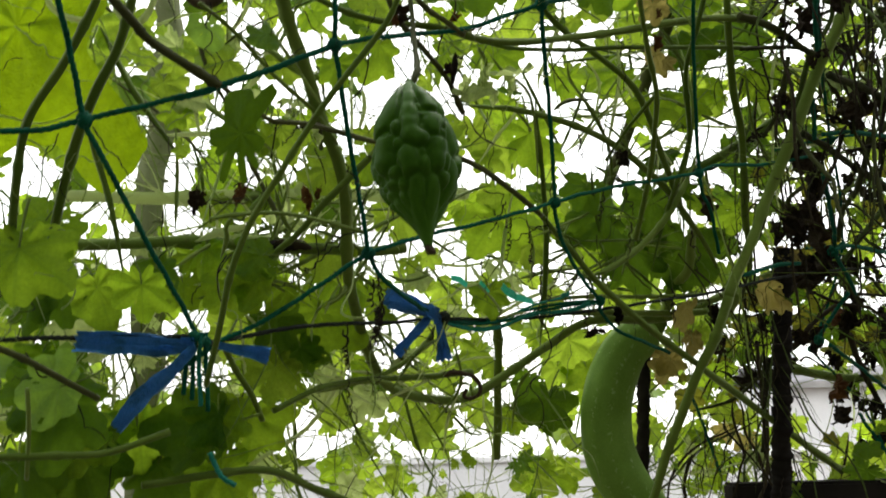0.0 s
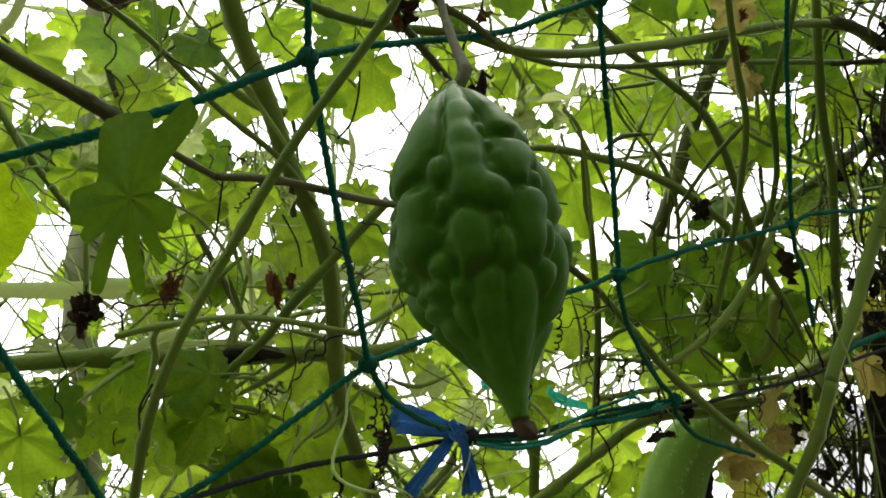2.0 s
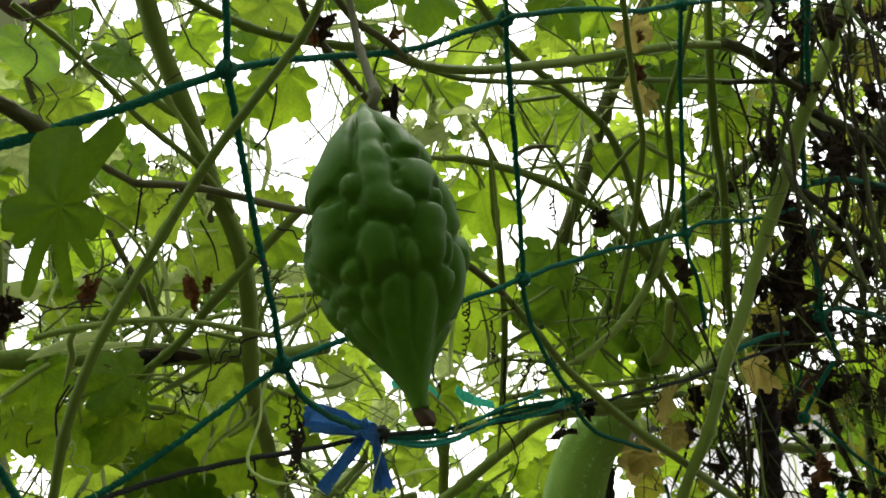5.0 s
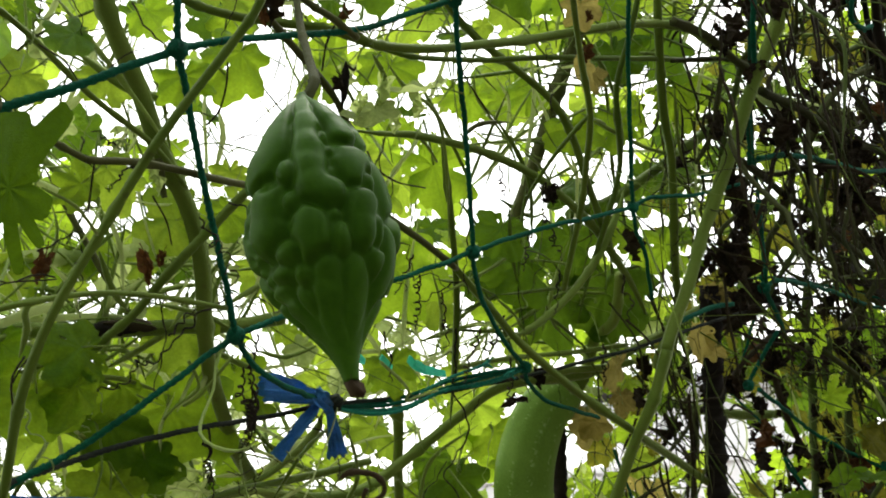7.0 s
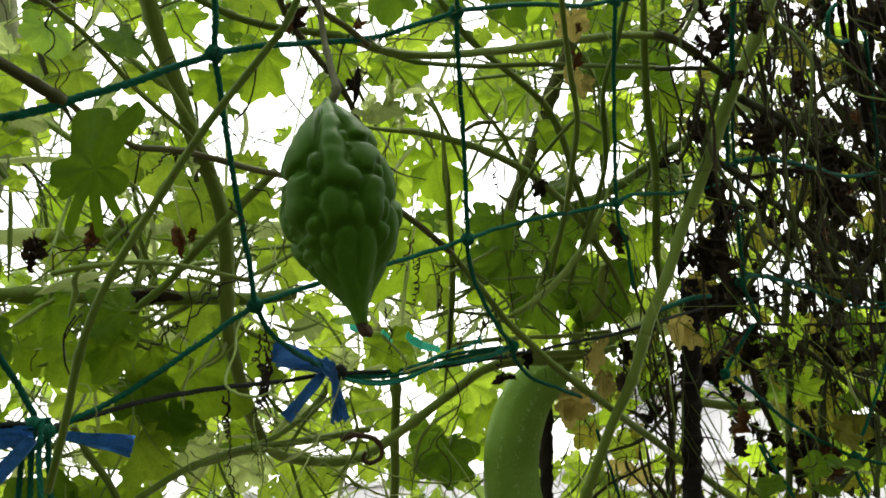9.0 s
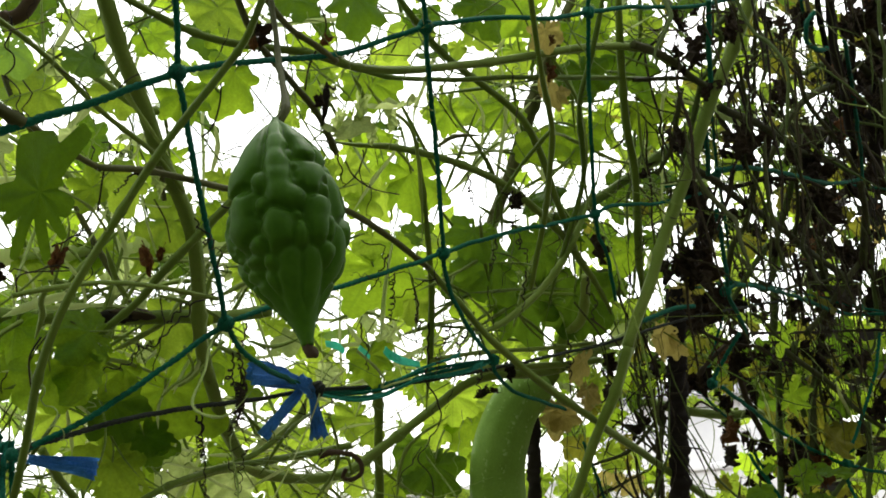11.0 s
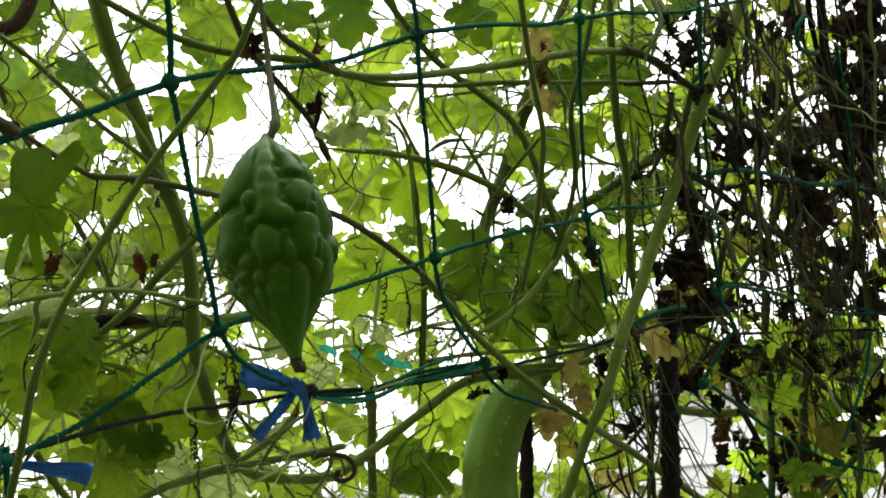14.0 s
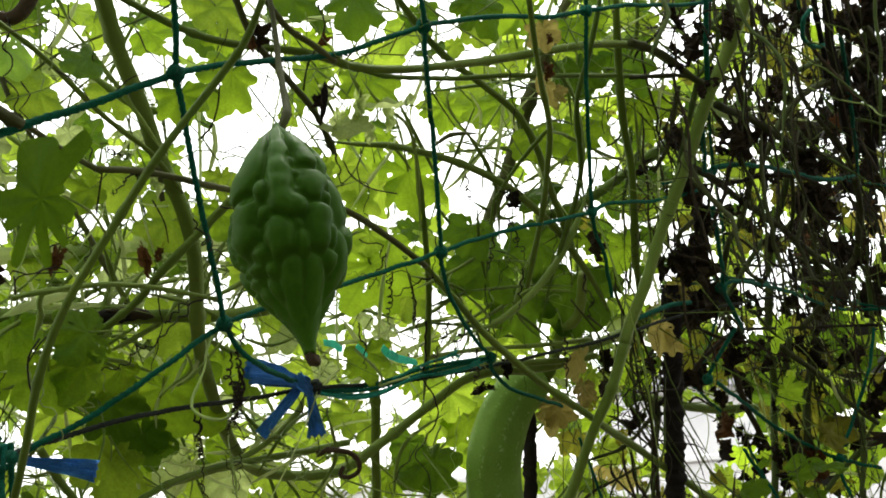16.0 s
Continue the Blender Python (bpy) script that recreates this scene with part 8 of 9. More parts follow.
stem(vine, stem_pale, 0.0007, 0.0005, (-0.093, 0.617, 1.691), (-0.096, 0.591, 1.697), (-0.105, 0.578, 1.701), name='petiole', per=5)
stem(vine, stem_pale, 0.0010, 0.0008, (-0.083, 0.814, 1.66), (-0.079, 0.828, 1.645), (-0.093, 0.826, 1.634), (-0.101, 0.825, 1.626), name='petiole', per=5)
stem(vine, stem_pale, 0.0010, 0.0008, (-0.056, 0.821, 1.663), (-0.077, 0.822, 1.64), (-0.089, 0.829, 1.634), name='petiole', per=5)
stem(vine, stem_pale, 0.0009, 0.0008, (-0.063, 0.736, 1.818), (-0.054, 0.75, 1.828), (-0.047, 0.758, 1.823), name='petiole', per=5)
stem(vine, stem_pale, 0.0011, 0.0010, (0.079, 0.857, 1.818), (0.091, 0.888, 1.819), (0.101, 0.918, 1.818), name='petiole', per=5)
stem(vine, stem_pale, 0.0012, 0.0011, (0.218, 0.877, 1.834), (0.243, 0.925, 1.849), (0.259, 0.958, 1.858), name='petiole', per=5)
stem(vine, stem_pale, 0.0020, 0.0008, (-0.216, 0.799, 1.695), (-0.215, 0.796, 1.745), (-0.215, 0.781, 1.791), per=6, ends=True)
stem(vine, stem_pale, 0.0017, 0.0009, (-0.124, 0.793, 1.721), (-0.075, 0.847, 1.729), (-0.042, 0.869, 1.747), per=6, ends=True)
stem(vine, stem_pale, 0.0020, 0.0009, (-0.155, 0.806, 1.655), (-0.131, 0.847, 1.656), (-0.103, 0.887, 1.645), per=6, ends=True)
stem(vine, stem_pale, 0.0029, 0.0012, (-0.074, 0.951, 1.745), (-0.026, 1.005, 1.742), (0.05, 1.085, 1.706), per=6, ends=True)
stem(vine, stem_pale, 0.0018, 0.0008, (-0.152, 0.843, 1.668), (-0.134, 0.842, 1.725), (-0.12, 0.834, 1.769), per=6, ends=True)
stem(vine, stem_pale, 0.0023, 0.0009, (-0.18, 0.784, 1.671), (-0.152, 0.837, 1.661), (-0.112, 0.892, 1.64), per=6, ends=True)
stem(vine, stem_pale, 0.0024, 0.0009, (-0.224, 0.818, 1.676), (-0.2, 0.86, 1.676), (-0.164, 0.903, 1.663), per=6, ends=True)
stem(vine, stem_pale, 0.0025, 0.0009, (-0.067, 0.84, 1.696), (-0.022, 0.874, 1.728), (0.038, 0.897, 1.771), per=6, ends=True)
stem(vine, stem_pale, 0.0027, 0.0009, (-0.151, 0.871, 1.667), (-0.136, 0.879, 1.707), (-0.114, 0.884, 1.74), per=6, ends=True)
stem(vine, stem_pale, 0.0021, 0.0011, (-0.112, 0.955, 1.715), (-0.076, 1.021, 1.679), (-0.042, 1.06, 1.668), per=6, ends=True)
stem(vine, stem_pale, 0.0023, 0.0011, (-0.062, 0.894, 1.733), (-0.004, 0.943, 1.751), (0.073, 0.983, 1.784), per=6, ends=True)
stem(vine, stem_pale, 0.0028, 0.0010, (-0.13, 0.904, 1.719), (-0.106, 0.935, 1.732), (-0.079, 0.96, 1.737), per=6, ends=True)
stem(vine, stem_pale, 0.0015, 0.0008, (-0.192, 0.855, 1.644), (-0.184, 0.848, 1.703), (-0.161, 0.837, 1.761), per=6, ends=True)
stem(vine, stem_pale, 0.0024, 0.0010, (-0.23, 0.891, 1.688), (-0.201, 0.934, 1.687), (-0.18, 0.972, 1.663), per=6, ends=True)
stem(vine, stem_pale, 0.0020, 0.0010, (-0.189, 0.917, 1.694), (-0.15, 0.966, 1.69), (-0.118, 1.006, 1.673), per=6, ends=True)
stem(vine, stem_pale, 0.0020, 0.0009, (-0.104, 0.815, 1.699), (-0.076, 0.862, 1.696), (-0.046, 0.906, 1.681), per=6, ends=True)
stem(vine, stem_pale, 0.0016, 0.0010, (-0.095, 0.876, 1.735), (-0.063, 0.901, 1.764), (-0.009, 0.914, 1.812), per=6, ends=True)
stem(vine, stem_pale, 0.0023, 0.0009, (-0.082, 0.849, 1.66), (-0.07, 0.848, 1.707), (-0.049, 0.845, 1.75), per=6, ends=True)
stem(vine, stem_pale, 0.0026, 0.0009, (-0.195, 0.889, 1.685), (-0.169, 0.908, 1.718), (-0.133, 0.929, 1.738), per=6, ends=True)
stem(vine, stem_pale, 0.0019, 0.0009, (-0.198, 0.869, 1.725), (-0.178, 0.904, 1.729), (-0.16, 0.92, 1.739), per=6, ends=True)
stem(vine, stem_pale, 0.0027, 0.0009, (-0.175, 0.853, 1.714), (-0.153, 0.87, 1.748), (-0.125, 0.881, 1.776), per=6, ends=True)
stem(vine, stem_pale, 0.0028, 0.0010, (-0.116, 0.886, 1.703), (-0.061, 0.965, 1.673), (-0.017, 1.016, 1.657), per=6, ends=True)
stem(vine, stem_pale, 0.0024, 0.0009, (-0.198, 0.865, 1.64), (-0.164, 0.894, 1.666), (-0.108, 0.914, 1.707), per=6, ends=True)
stem(vine, stem_pale, 0.0026, 0.0009, (-0.139, 0.841, 1.663), (-0.11, 0.87, 1.685), (-0.067, 0.887, 1.72), per=6, ends=True)
stem(vine, stem_pale, 0.0027, 0.0009, (-0.179, 0.853, 1.681), (-0.152, 0.88, 1.704), (-0.123, 0.893, 1.73), per=6, ends=True)
stem(vine, stem_pale, 0.0020, 0.0008, (-0.205, 0.759, 1.655), (-0.183, 0.785, 1.679), (-0.16, 0.808, 1.689), per=6, ends=True)
stem(vine, stem_pale, 0.0022, 0.0009, (-0.089, 0.898, 1.656), (-0.058, 0.914, 1.698), (-0.028, 0.908, 1.753), per=6, ends=True)
stem(vine, stem_pale, 0.0022, 0.0009, (-0.099, 0.847, 1.687), (-0.081, 0.864, 1.716), (-0.039, 0.869, 1.767), per=6, ends=True)
stem(vine, stem_pale, 0.0022, 0.0009, (-0.143, 0.895, 1.748), (-0.153, 0.883, 1.8), (-0.149, 0.874, 1.841), per=6, ends=True)
stem(vine, stem_pale, 0.0020, 0.0009, (-0.206, 0.815, 1.683), (-0.167, 0.867, 1.68), (-0.126, 0.904, 1.682), per=6, ends=True)
stem(vine, stem_pale, 0.0020, 0.0011, (-0.066, 0.914, 1.75), (-0.011, 0.941, 1.797), (0.065, 0.978, 1.83), per=6, ends=True)
stem(vine, stem_pale, 0.0015, 0.0009, (-0.228, 0.883, 1.693), (-0.195, 0.914, 1.714), (-0.148, 0.924, 1.759), per=6, ends=True)
stem(vine, stem_pale, 0.0029, 0.0010, (-0.166, 0.896, 1.708), (-0.14, 0.937, 1.706), (-0.122, 0.957, 1.711), per=6, ends=True)
stem(vine, stem_pale, 0.0027, 0.0009, (-0.203, 0.881, 1.647), (-0.195, 0.896, 1.671), (-0.184, 0.896, 1.702), per=6, ends=True)
dead = thing("dried_vine", "withered vines hanging with blackened dry leaves", "vine", (0.7, 1.3, 1.7), "dried vines")
stem(dead, stem_olive, 0.0044, 0.0050, (0.465, 1.056, 1.924), (0.526, 1.106, 1.928), (0.584, 1.157, 1.925), (0.666, 1.228, 1.924), (0.748, 1.293, 1.931), (0.801, 1.341, 1.928), per=6, wobble=1.2)
stem(dead, stem_olive, 0.0038, 0.0037, (0.325, 0.932, 1.942), (0.345, 0.947, 1.944), (0.380, 0.975, 1.946), (0.419, 1.013, 1.941), (0.452, 1.043, 1.939), per=6, wobble=1.2)
stem(dead, stem_olive, 0.0023, 0.0021, (0.339, 0.977, 1.925), (0.358, 0.989, 1.931), (0.400, 1.015, 1.943), (0.430, 1.036, 1.949), per=6, wobble=1.2)
stem(dead, stem_olive, 0.0026, 0.0023, (0.398, 0.998, 1.924), (0.396, 1.015, 1.901), (0.392, 1.034, 1.872), (0.376, 1.042, 1.845), per=6, wobble=1.2)
stem(dead, stem_shaded, 0.0031, 0.0027, (0.436, 1.033, 1.946), (0.433, 1.050, 1.922), (0.430, 1.068, 1.897), (0.425, 1.086, 1.868), per=6, wobble=1.2)
stem(dead, stem_shaded, 0.0028, 0.0024, (0.461, 1.028, 2.005), (0.473, 1.040, 2.003), (0.469, 1.053, 1.982), (0.450, 1.056, 1.959), per=6, wobble=1.2)
stem(dead, stem_shaded, 0.0032, 0.0027, (0.468, 1.045, 2.017), (0.482, 1.049, 2.027), (0.495, 1.047, 2.043), (0.501, 1.044, 2.053), per=6, wobble=1.2)
stem(dead, stem_olive, 0.0023, 0.0020, (0.483, 1.036, 1.968), (0.489, 1.045, 1.964), (0.517, 1.087, 1.940), (0.533, 1.105, 1.936), per=6, wobble=1.2)
stem(dead, stem_olive, 0.0021, 0.0019, (0.517, 1.036, 2.043), (0.533, 1.081, 2.003), (0.545, 1.129, 1.957), per=6, wobble=1.2)
stem(dead, stem_shaded, 0.0025, 0.0022, (0.568, 1.126, 2.048), (0.591, 1.160, 2.030), (0.590, 1.177, 2.007), per=6, wobble=1.2)
stem(dead, stem_dry, 0.0018, 0.0016, (0.502, 1.043, 1.980), (0.503, 1.057, 1.964), (0.528, 1.089, 1.949), per=6, wobble=1.2)
stem(dead, stem_shaded, 0.0041, 0.0032, (0.772, 1.272, 2.084), (0.691, 1.235, 2.044), (0.650, 1.214, 2.025), per=6, wobble=1.2)
stem(dead, stem_shaded, 0.0045, 0.0036, (0.762, 1.274, 2.046), (0.687, 1.239, 2.009), (0.645, 1.234, 1.969), (0.624, 1.244, 1.934), per=6, wobble=1.2)
stem(dead, stem_olive, 0.0039, 0.0032, (0.740, 1.249, 2.029), (0.681, 1.218, 2.003), (0.646, 1.210, 1.975), (0.628, 1.216, 1.949), (0.605, 1.227, 1.910), per=6, wobble=1.2)
stem(dead, stem_olive, 0.0030, 0.0032, (0.594, 1.107, 1.999), (0.607, 1.120, 1.996), (0.634, 1.159, 1.976), (0.704, 1.233, 1.960), (0.767, 1.296, 1.948), (0.815, 1.351, 1.931), per=6, wobble=1.2)
stem(dead, stem_dry, 0.0013, 0.0012, (0.527, 1.035, 1.992), (0.560, 1.069, 1.985), (0.593, 1.100, 1.981), (0.627, 1.129, 1.982), per=6, wobble=1.2)
stem(dead, stem_dry, 0.0011, 0.0009, (0.589, 1.067, 2.044), (0.578, 1.083, 2.012), (0.561, 1.094, 1.979), per=6, wobble=1.2)
stem(dead, stem_dry, 0.0013, 0.0012, (0.531, 1.043, 2.024), (0.558, 1.079, 2.007), (0.605, 1.128, 1.997), per=6, wobble=1.2)
stem(dead, bark_black, 0.0056, 0.0056, (0.628, 1.062, 2.067), (0.645, 1.092, 2.048), (0.663, 1.124, 2.027), (0.704, 1.181, 2.000), (0.735, 1.230, 1.971), (0.749, 1.251, 1.959), per=6, wobble=1.2)
stem(dead, bark_black, 0.0035, 0.0033, (0.615, 1.068, 2.071), (0.636, 1.101, 2.052), (0.666, 1.144, 2.030), (0.686, 1.180, 2.006), per=6, wobble=1.2)
stem(dead, bark_black, 0.0077, 0.0077, (0.772, 1.186, 2.129), (0.794, 1.226, 2.102), (0.833, 1.291, 2.063), (0.860, 1.356, 2.010), (0.914, 1.444, 1.958), per=6, wobble=1.2)
stem(dead, stem_olive, 0.0045, 0.0040, (0.739, 1.164, 2.084), (0.768, 1.193, 2.079), (0.814, 1.237, 2.073), per=6, wobble=1.2)
stem(dead, stem_olive, 0.0046, 0.0042, (0.751, 1.207, 2.043), (0.789, 1.241, 2.041), (0.836, 1.282, 2.041), per=6, wobble=1.2)
stem(dead, bark_black, 0.0091, 0.0085, (0.795, 1.301, 2.022), (0.846, 1.350, 2.015), (0.924, 1.419, 2.013), per=6, wobble=1.2)
stem(dead, stem_dry, 0.0038, 0.0037, (0.706, 1.147, 2.082), (0.736, 1.195, 2.054), (0.759, 1.253, 2.006), (0.812, 1.348, 1.944), per=6, wobble=1.2)
stem(dead, stem_olive, 0.0038, 0.0047, (0.435, 1.080, 1.862), (0.480, 1.122, 1.857), (0.530, 1.170, 1.850), (0.586, 1.224, 1.843), (0.647, 1.283, 1.834), (0.718, 1.355, 1.820), (0.811, 1.445, 1.808), (0.882, 1.515, 1.796), per=6, wobble=1.2)
stem(dead, stem_olive, 0.0040, 0.0035, (0.570, 1.186, 1.898), (0.568, 1.235, 1.835), (0.546, 1.239, 1.806), (0.546, 1.267, 1.770), per=6, wobble=1.2)
stem(dead, stem_shaded, 0.0047, 0.0042, (0.671, 1.274, 1.922), (0.669, 1.313, 1.871), (0.663, 1.341, 1.829), (0.668, 1.379, 1.787), per=6, wobble=1.2)
stem(dead, stem_shaded, 0.0067, 0.0059, (0.713, 1.462, 1.780), (0.721, 1.489, 1.756), (0.734, 1.525, 1.725), per=6, wobble=1.2)
stem(dead, stem_shaded, 0.0039, 0.0033, (0.637, 1.314, 1.823), (0.604, 1.312, 1.789), (0.565, 1.314, 1.744), per=6, wobble=1.2)
stem(dead, stem_olive, 0.0028, 0.0025, (0.659, 1.254, 1.896), (0.679, 1.300, 1.860), (0.684, 1.330, 1.828), per=6, wobble=1.2)
stem(dead, stem_olive, 0.0050, 0.0044, (0.807, 1.337, 1.914), (0.844, 1.396, 1.880), (0.869, 1.458, 1.829), (0.845, 1.459, 1.802), (0.791, 1.457, 1.746), (0.743, 1.443, 1.712), per=6, wobble=1.2)
stem(dead, stem_shaded, 0.0043, 0.0039, (0.833, 1.370, 1.927), (0.896, 1.475, 1.862), (0.918, 1.520, 1.758), (0.912, 1.520, 1.705), per=6, wobble=1.2)
stem(dead, stem_dry, 0.0029, 0.0027, (0.682, 1.331, 1.812), (0.708, 1.376, 1.784), (0.749, 1.456, 1.727), per=6, wobble=1.2)
stem(dead, stem_olive, 0.0042, 0.0040, (0.754, 1.385, 1.846), (0.790, 1.448, 1.806), (0.856, 1.533, 1.771), (0.873, 1.540, 1.756), per=6, wobble=1.2)
stem(dead, stem_olive, 0.0023, 0.0022, (0.685, 1.375, 1.772), (0.779, 1.441, 1.790), (0.886, 1.516, 1.812), per=6, wobble=1.2)
stem(dead, stem_dry, 0.0021, 0.0022, (0.568, 1.301, 1.702), (0.683, 1.393, 1.710), (0.819, 1.500, 1.719), (0.909, 1.500, 1.717), per=6, wobble=1.2)
stem(dead, stem_olive, 0.0015, 0.0015, (0.566, 1.281, 1.787), (0.621, 1.325, 1.791), (0.756, 1.429, 1.807), per=6, wobble=1.2)
stem(dead, stem_olive, 0.0027, 0.0023, (0.454, 1.135, 1.812), (0.433, 1.132, 1.794), (0.451, 1.160, 1.778), per=6, wobble=1.2)
stem(dead, stem_dry, 0.0016, 0.0015, (0.480, 1.122, 1.857), (0.481, 1.148, 1.826), (0.516, 1.203, 1.793), (0.532, 1.243, 1.760), per=6, wobble=1.2)
stem(dead, stem_shaded, 0.0061, 0.0053, (0.707, 1.473, 1.698), (0.743, 1.550, 1.636), (0.729, 1.550, 1.547), (0.717, 1.550, 1.464), (0.715, 1.550, 1.443), per=6, wobble=1.2)
stem(dead, stem_shaded, 0.0050, 0.0043, (0.744, 1.480, 1.704), (0.755, 1.525, 1.659), (0.767, 1.530, 1.590), per=6, wobble=1.2)
stem(dead, stem_olive, 0.0059, 0.0048, (0.812, 1.520, 1.698), (0.784, 1.520, 1.631), (0.769, 1.520, 1.561), (0.742, 1.520, 1.463), (0.737, 1.520, 1.443), per=6, wobble=1.2)
stem(dead, stem_olive, 0.0042, 0.0038, (0.696, 1.423, 1.686), (0.804, 1.500, 1.635), (0.836, 1.500, 1.597), (0.879, 1.500, 1.562), per=6, wobble=1.2)
stem(dead, stem_dry, 0.0045, 0.0042, (0.602, 1.387, 1.655), (0.642, 1.456, 1.611), (0.688, 1.520, 1.567), (0.702, 1.520, 1.538), per=6, wobble=1.2)
stem(dead, stem_dry, 0.0038, 0.0031, (0.513, 1.306, 1.661), (0.487, 1.305, 1.633), (0.441, 1.283, 1.611), per=6, wobble=1.2)
stem(dead, stem_dry, 0.0032, 0.0026, (0.582, 1.342, 1.702), (0.545, 1.328, 1.680), (0.515, 1.319, 1.659), per=6, wobble=1.2)
stem(dead, stem_shaded, 0.0046, 0.0038, (0.880, 1.540, 1.578), (0.870, 1.540, 1.515), (0.855, 1.540, 1.453), per=6, wobble=1.2)
stem(dead, stem_shaded, 0.0046, 0.0038, (0.907, 1.550, 1.541), (0.862, 1.550, 1.515), (0.792, 1.550, 1.458), per=6, wobble=1.2)
stem(dead, stem_dry, 0.0022, 0.0021, (0.407, 1.219, 1.631), (0.432, 1.294, 1.564), (0.458, 1.374, 1.491), per=6, wobble=1.2)
stem(dead, stem_olive, 0.0026, 0.0024, (0.441, 1.286, 1.608), (0.452, 1.345, 1.545), (0.460, 1.396, 1.490), per=6, wobble=1.2)
stem(dead, stem_shaded, 0.0035, 0.0030, (0.653, 1.550, 1.469), (0.701, 1.550, 1.483), per=6, wobble=1.2)
stem(dead, stem_dry, 0.0015, 0.0013, (0.494, 1.309, 1.612), (0.508, 1.316, 1.617), (0.548, 1.360, 1.605), per=6, wobble=1.2)
stem(dead, stem_olive, 0.0025, 0.0021, (0.799, 1.520, 1.670), (0.796, 1.520, 1.612), (0.815, 1.520, 1.568), per=6, wobble=1.2)
stem(vine, stem_brown, 0.0025, 0.0018, (0.007, 0.966, 1.580), (0.017, 0.967, 1.583), (0.027, 0.972, 1.582), (0.037, 0.973, 1.579), (0.044, 0.985, 1.571), (0.043, 1.001, 1.562), (0.035, 1.008, 1.558), (0.028, 1.009, 1.561), (0.031, 1.006, 1.568), name='curled_tendril', per=6)
stem(vine, stem_pale, 0.0076, 0.0064, (0.380, 1.175, 1.694), (0.372, 1.176, 1.685), (0.368, 1.178, 1.677), (0.364, 1.182, 1.669), (0.360, 1.185, 1.660), name='node', per=6, ends=True)
leaf(vine, 'dry', leaf_brown, (0.022, 0.720, 1.843), 0.010, 150, 0, 30)
leaf(vine, 'dry', leaf_dry, (-0.019, 0.708, 1.839), 0.017, 180, 0, 30)
leaf(vine, 'dry', leaf_pale, (-0.087, 0.729, 1.751), 0.012, 200, 0, 30)
leaf(vine, 'dry', leaf_dry, (0.327, 1.129, 1.784), 0.026, 200, 0, 30)
stem(vine, stem_dry, 0.0007, 0.0006, (0.186, 0.925, 1.787), (0.183, 0.919, 1.792), (0.177, 0.913, 1.793), per=6)
stem(vine, stem_dry, 0.0007, 0.0006, (0.187, 0.926, 1.788), (0.186, 0.920, 1.794), (0.183, 0.919, 1.791), per=6)
stem(vine, stem_dry, 0.0007, 0.0006, (0.188, 0.927, 1.788), (0.189, 0.921, 1.796), (0.187, 0.920, 1.795), per=6)
stem(vine, stem_dry, 0.0007, 0.0006, (0.190, 0.928, 1.788), (0.192, 0.925, 1.794), (0.193, 0.927, 1.792), per=6)
stem(vine, stem_dry, 0.0007, 0.0006, (0.191, 0.929, 1.788), (0.195, 0.927, 1.795), (0.197, 0.927, 1.797), per=6)
stem(vine, stem_dry, 0.0007, 0.0006, (0.192, 0.929, 1.788), (0.199, 0.928, 1.797), (0.203, 0.934, 1.794), per=6)
stem(vine, stem_dry, 0.0007, 0.0006, (0.193, 0.930, 1.789), (0.202, 0.932, 1.795), (0.208, 0.935, 1.798), per=6)
stem(vine, stem_dry, 0.0004, 0.0004, (0.030, 0.739, 1.841), (0.051, 0.750, 1.849), (0.077, 0.767, 1.856), (0.107, 0.787, 1.863), per=6)
stem(vine, stem_brown, 0.0005, 0.0004, (0.072, 0.763, 1.856), (0.079, 0.759, 1.868), (0.084, 0.757, 1.876), per=6)
stem(vine, stem_dry, 0.0006, 0.0005, (0.009, 0.739, 1.818), (0.013, 0.730, 1.833), (0.025, 0.723, 1.855), (0.021, 0.710, 1.866), per=6)
stem(vine, tendril_dry, 0.0006, 0.0005, (0.036, 0.789, 1.784), (0.042, 0.800, 1.776), (0.057, 0.818, 1.771), (0.078, 0.835, 1.771), per=6)
stem(vine, stem_dry, 0.0006, 0.0005, (0.105, 0.800, 1.844), (0.118, 0.820, 1.833), (0.129, 0.836, 1.825), per=6)
stem(vine, tendril_green, 0.0011, 0.0009, (0.042, 0.894, 1.659), (0.056, 0.914, 1.648), (0.064, 0.929, 1.639), (0.062, 0.932, 1.632), (0.072, 0.938, 1.635), (0.089, 0.949, 1.639), per=6)
stem(vine, tendril_dry, 0.0004, 0.0003, (-0.125, 0.644, 1.793), (-0.116, 0.655, 1.789), (-0.110, 0.665, 1.781), (-0.102, 0.668, 1.787), (-0.091, 0.669, 1.798), (-0.079, 0.674, 1.805), per=6)
stem(vine, stem_brown, 0.0004, 0.0003, (-0.146, 0.618, 1.802), (-0.138, 0.622, 1.806), (-0.129, 0.626, 1.811), (-0.124, 0.628, 1.814), per=6)
stem(vine, stem_dry, 0.0006, 0.0005, (-0.057, 0.715, 1.777), (-0.050, 0.715, 1.785), (-0.045, 0.709, 1.797), (-0.043, 0.702, 1.808), per=6)
stem(vine, stem_brown, 0.0004, 0.0003, (-0.031, 0.731, 1.784), (-0.016, 0.733, 1.798), (-0.005, 0.734, 1.809), per=6)
stem(vine, stem_brown, 0.0004, 0.0003, (-0.044, 0.729, 1.772), (-0.035, 0.733, 1.777), (-0.027, 0.740, 1.778), per=6)
stem(vine, tendril_dry, 0.0004, 0.0004, (-0.160, 0.695, 1.690), (-0.161, 0.704, 1.678), (-0.158, 0.697, 1.690), (-0.135, 0.713, 1.695), per=6)
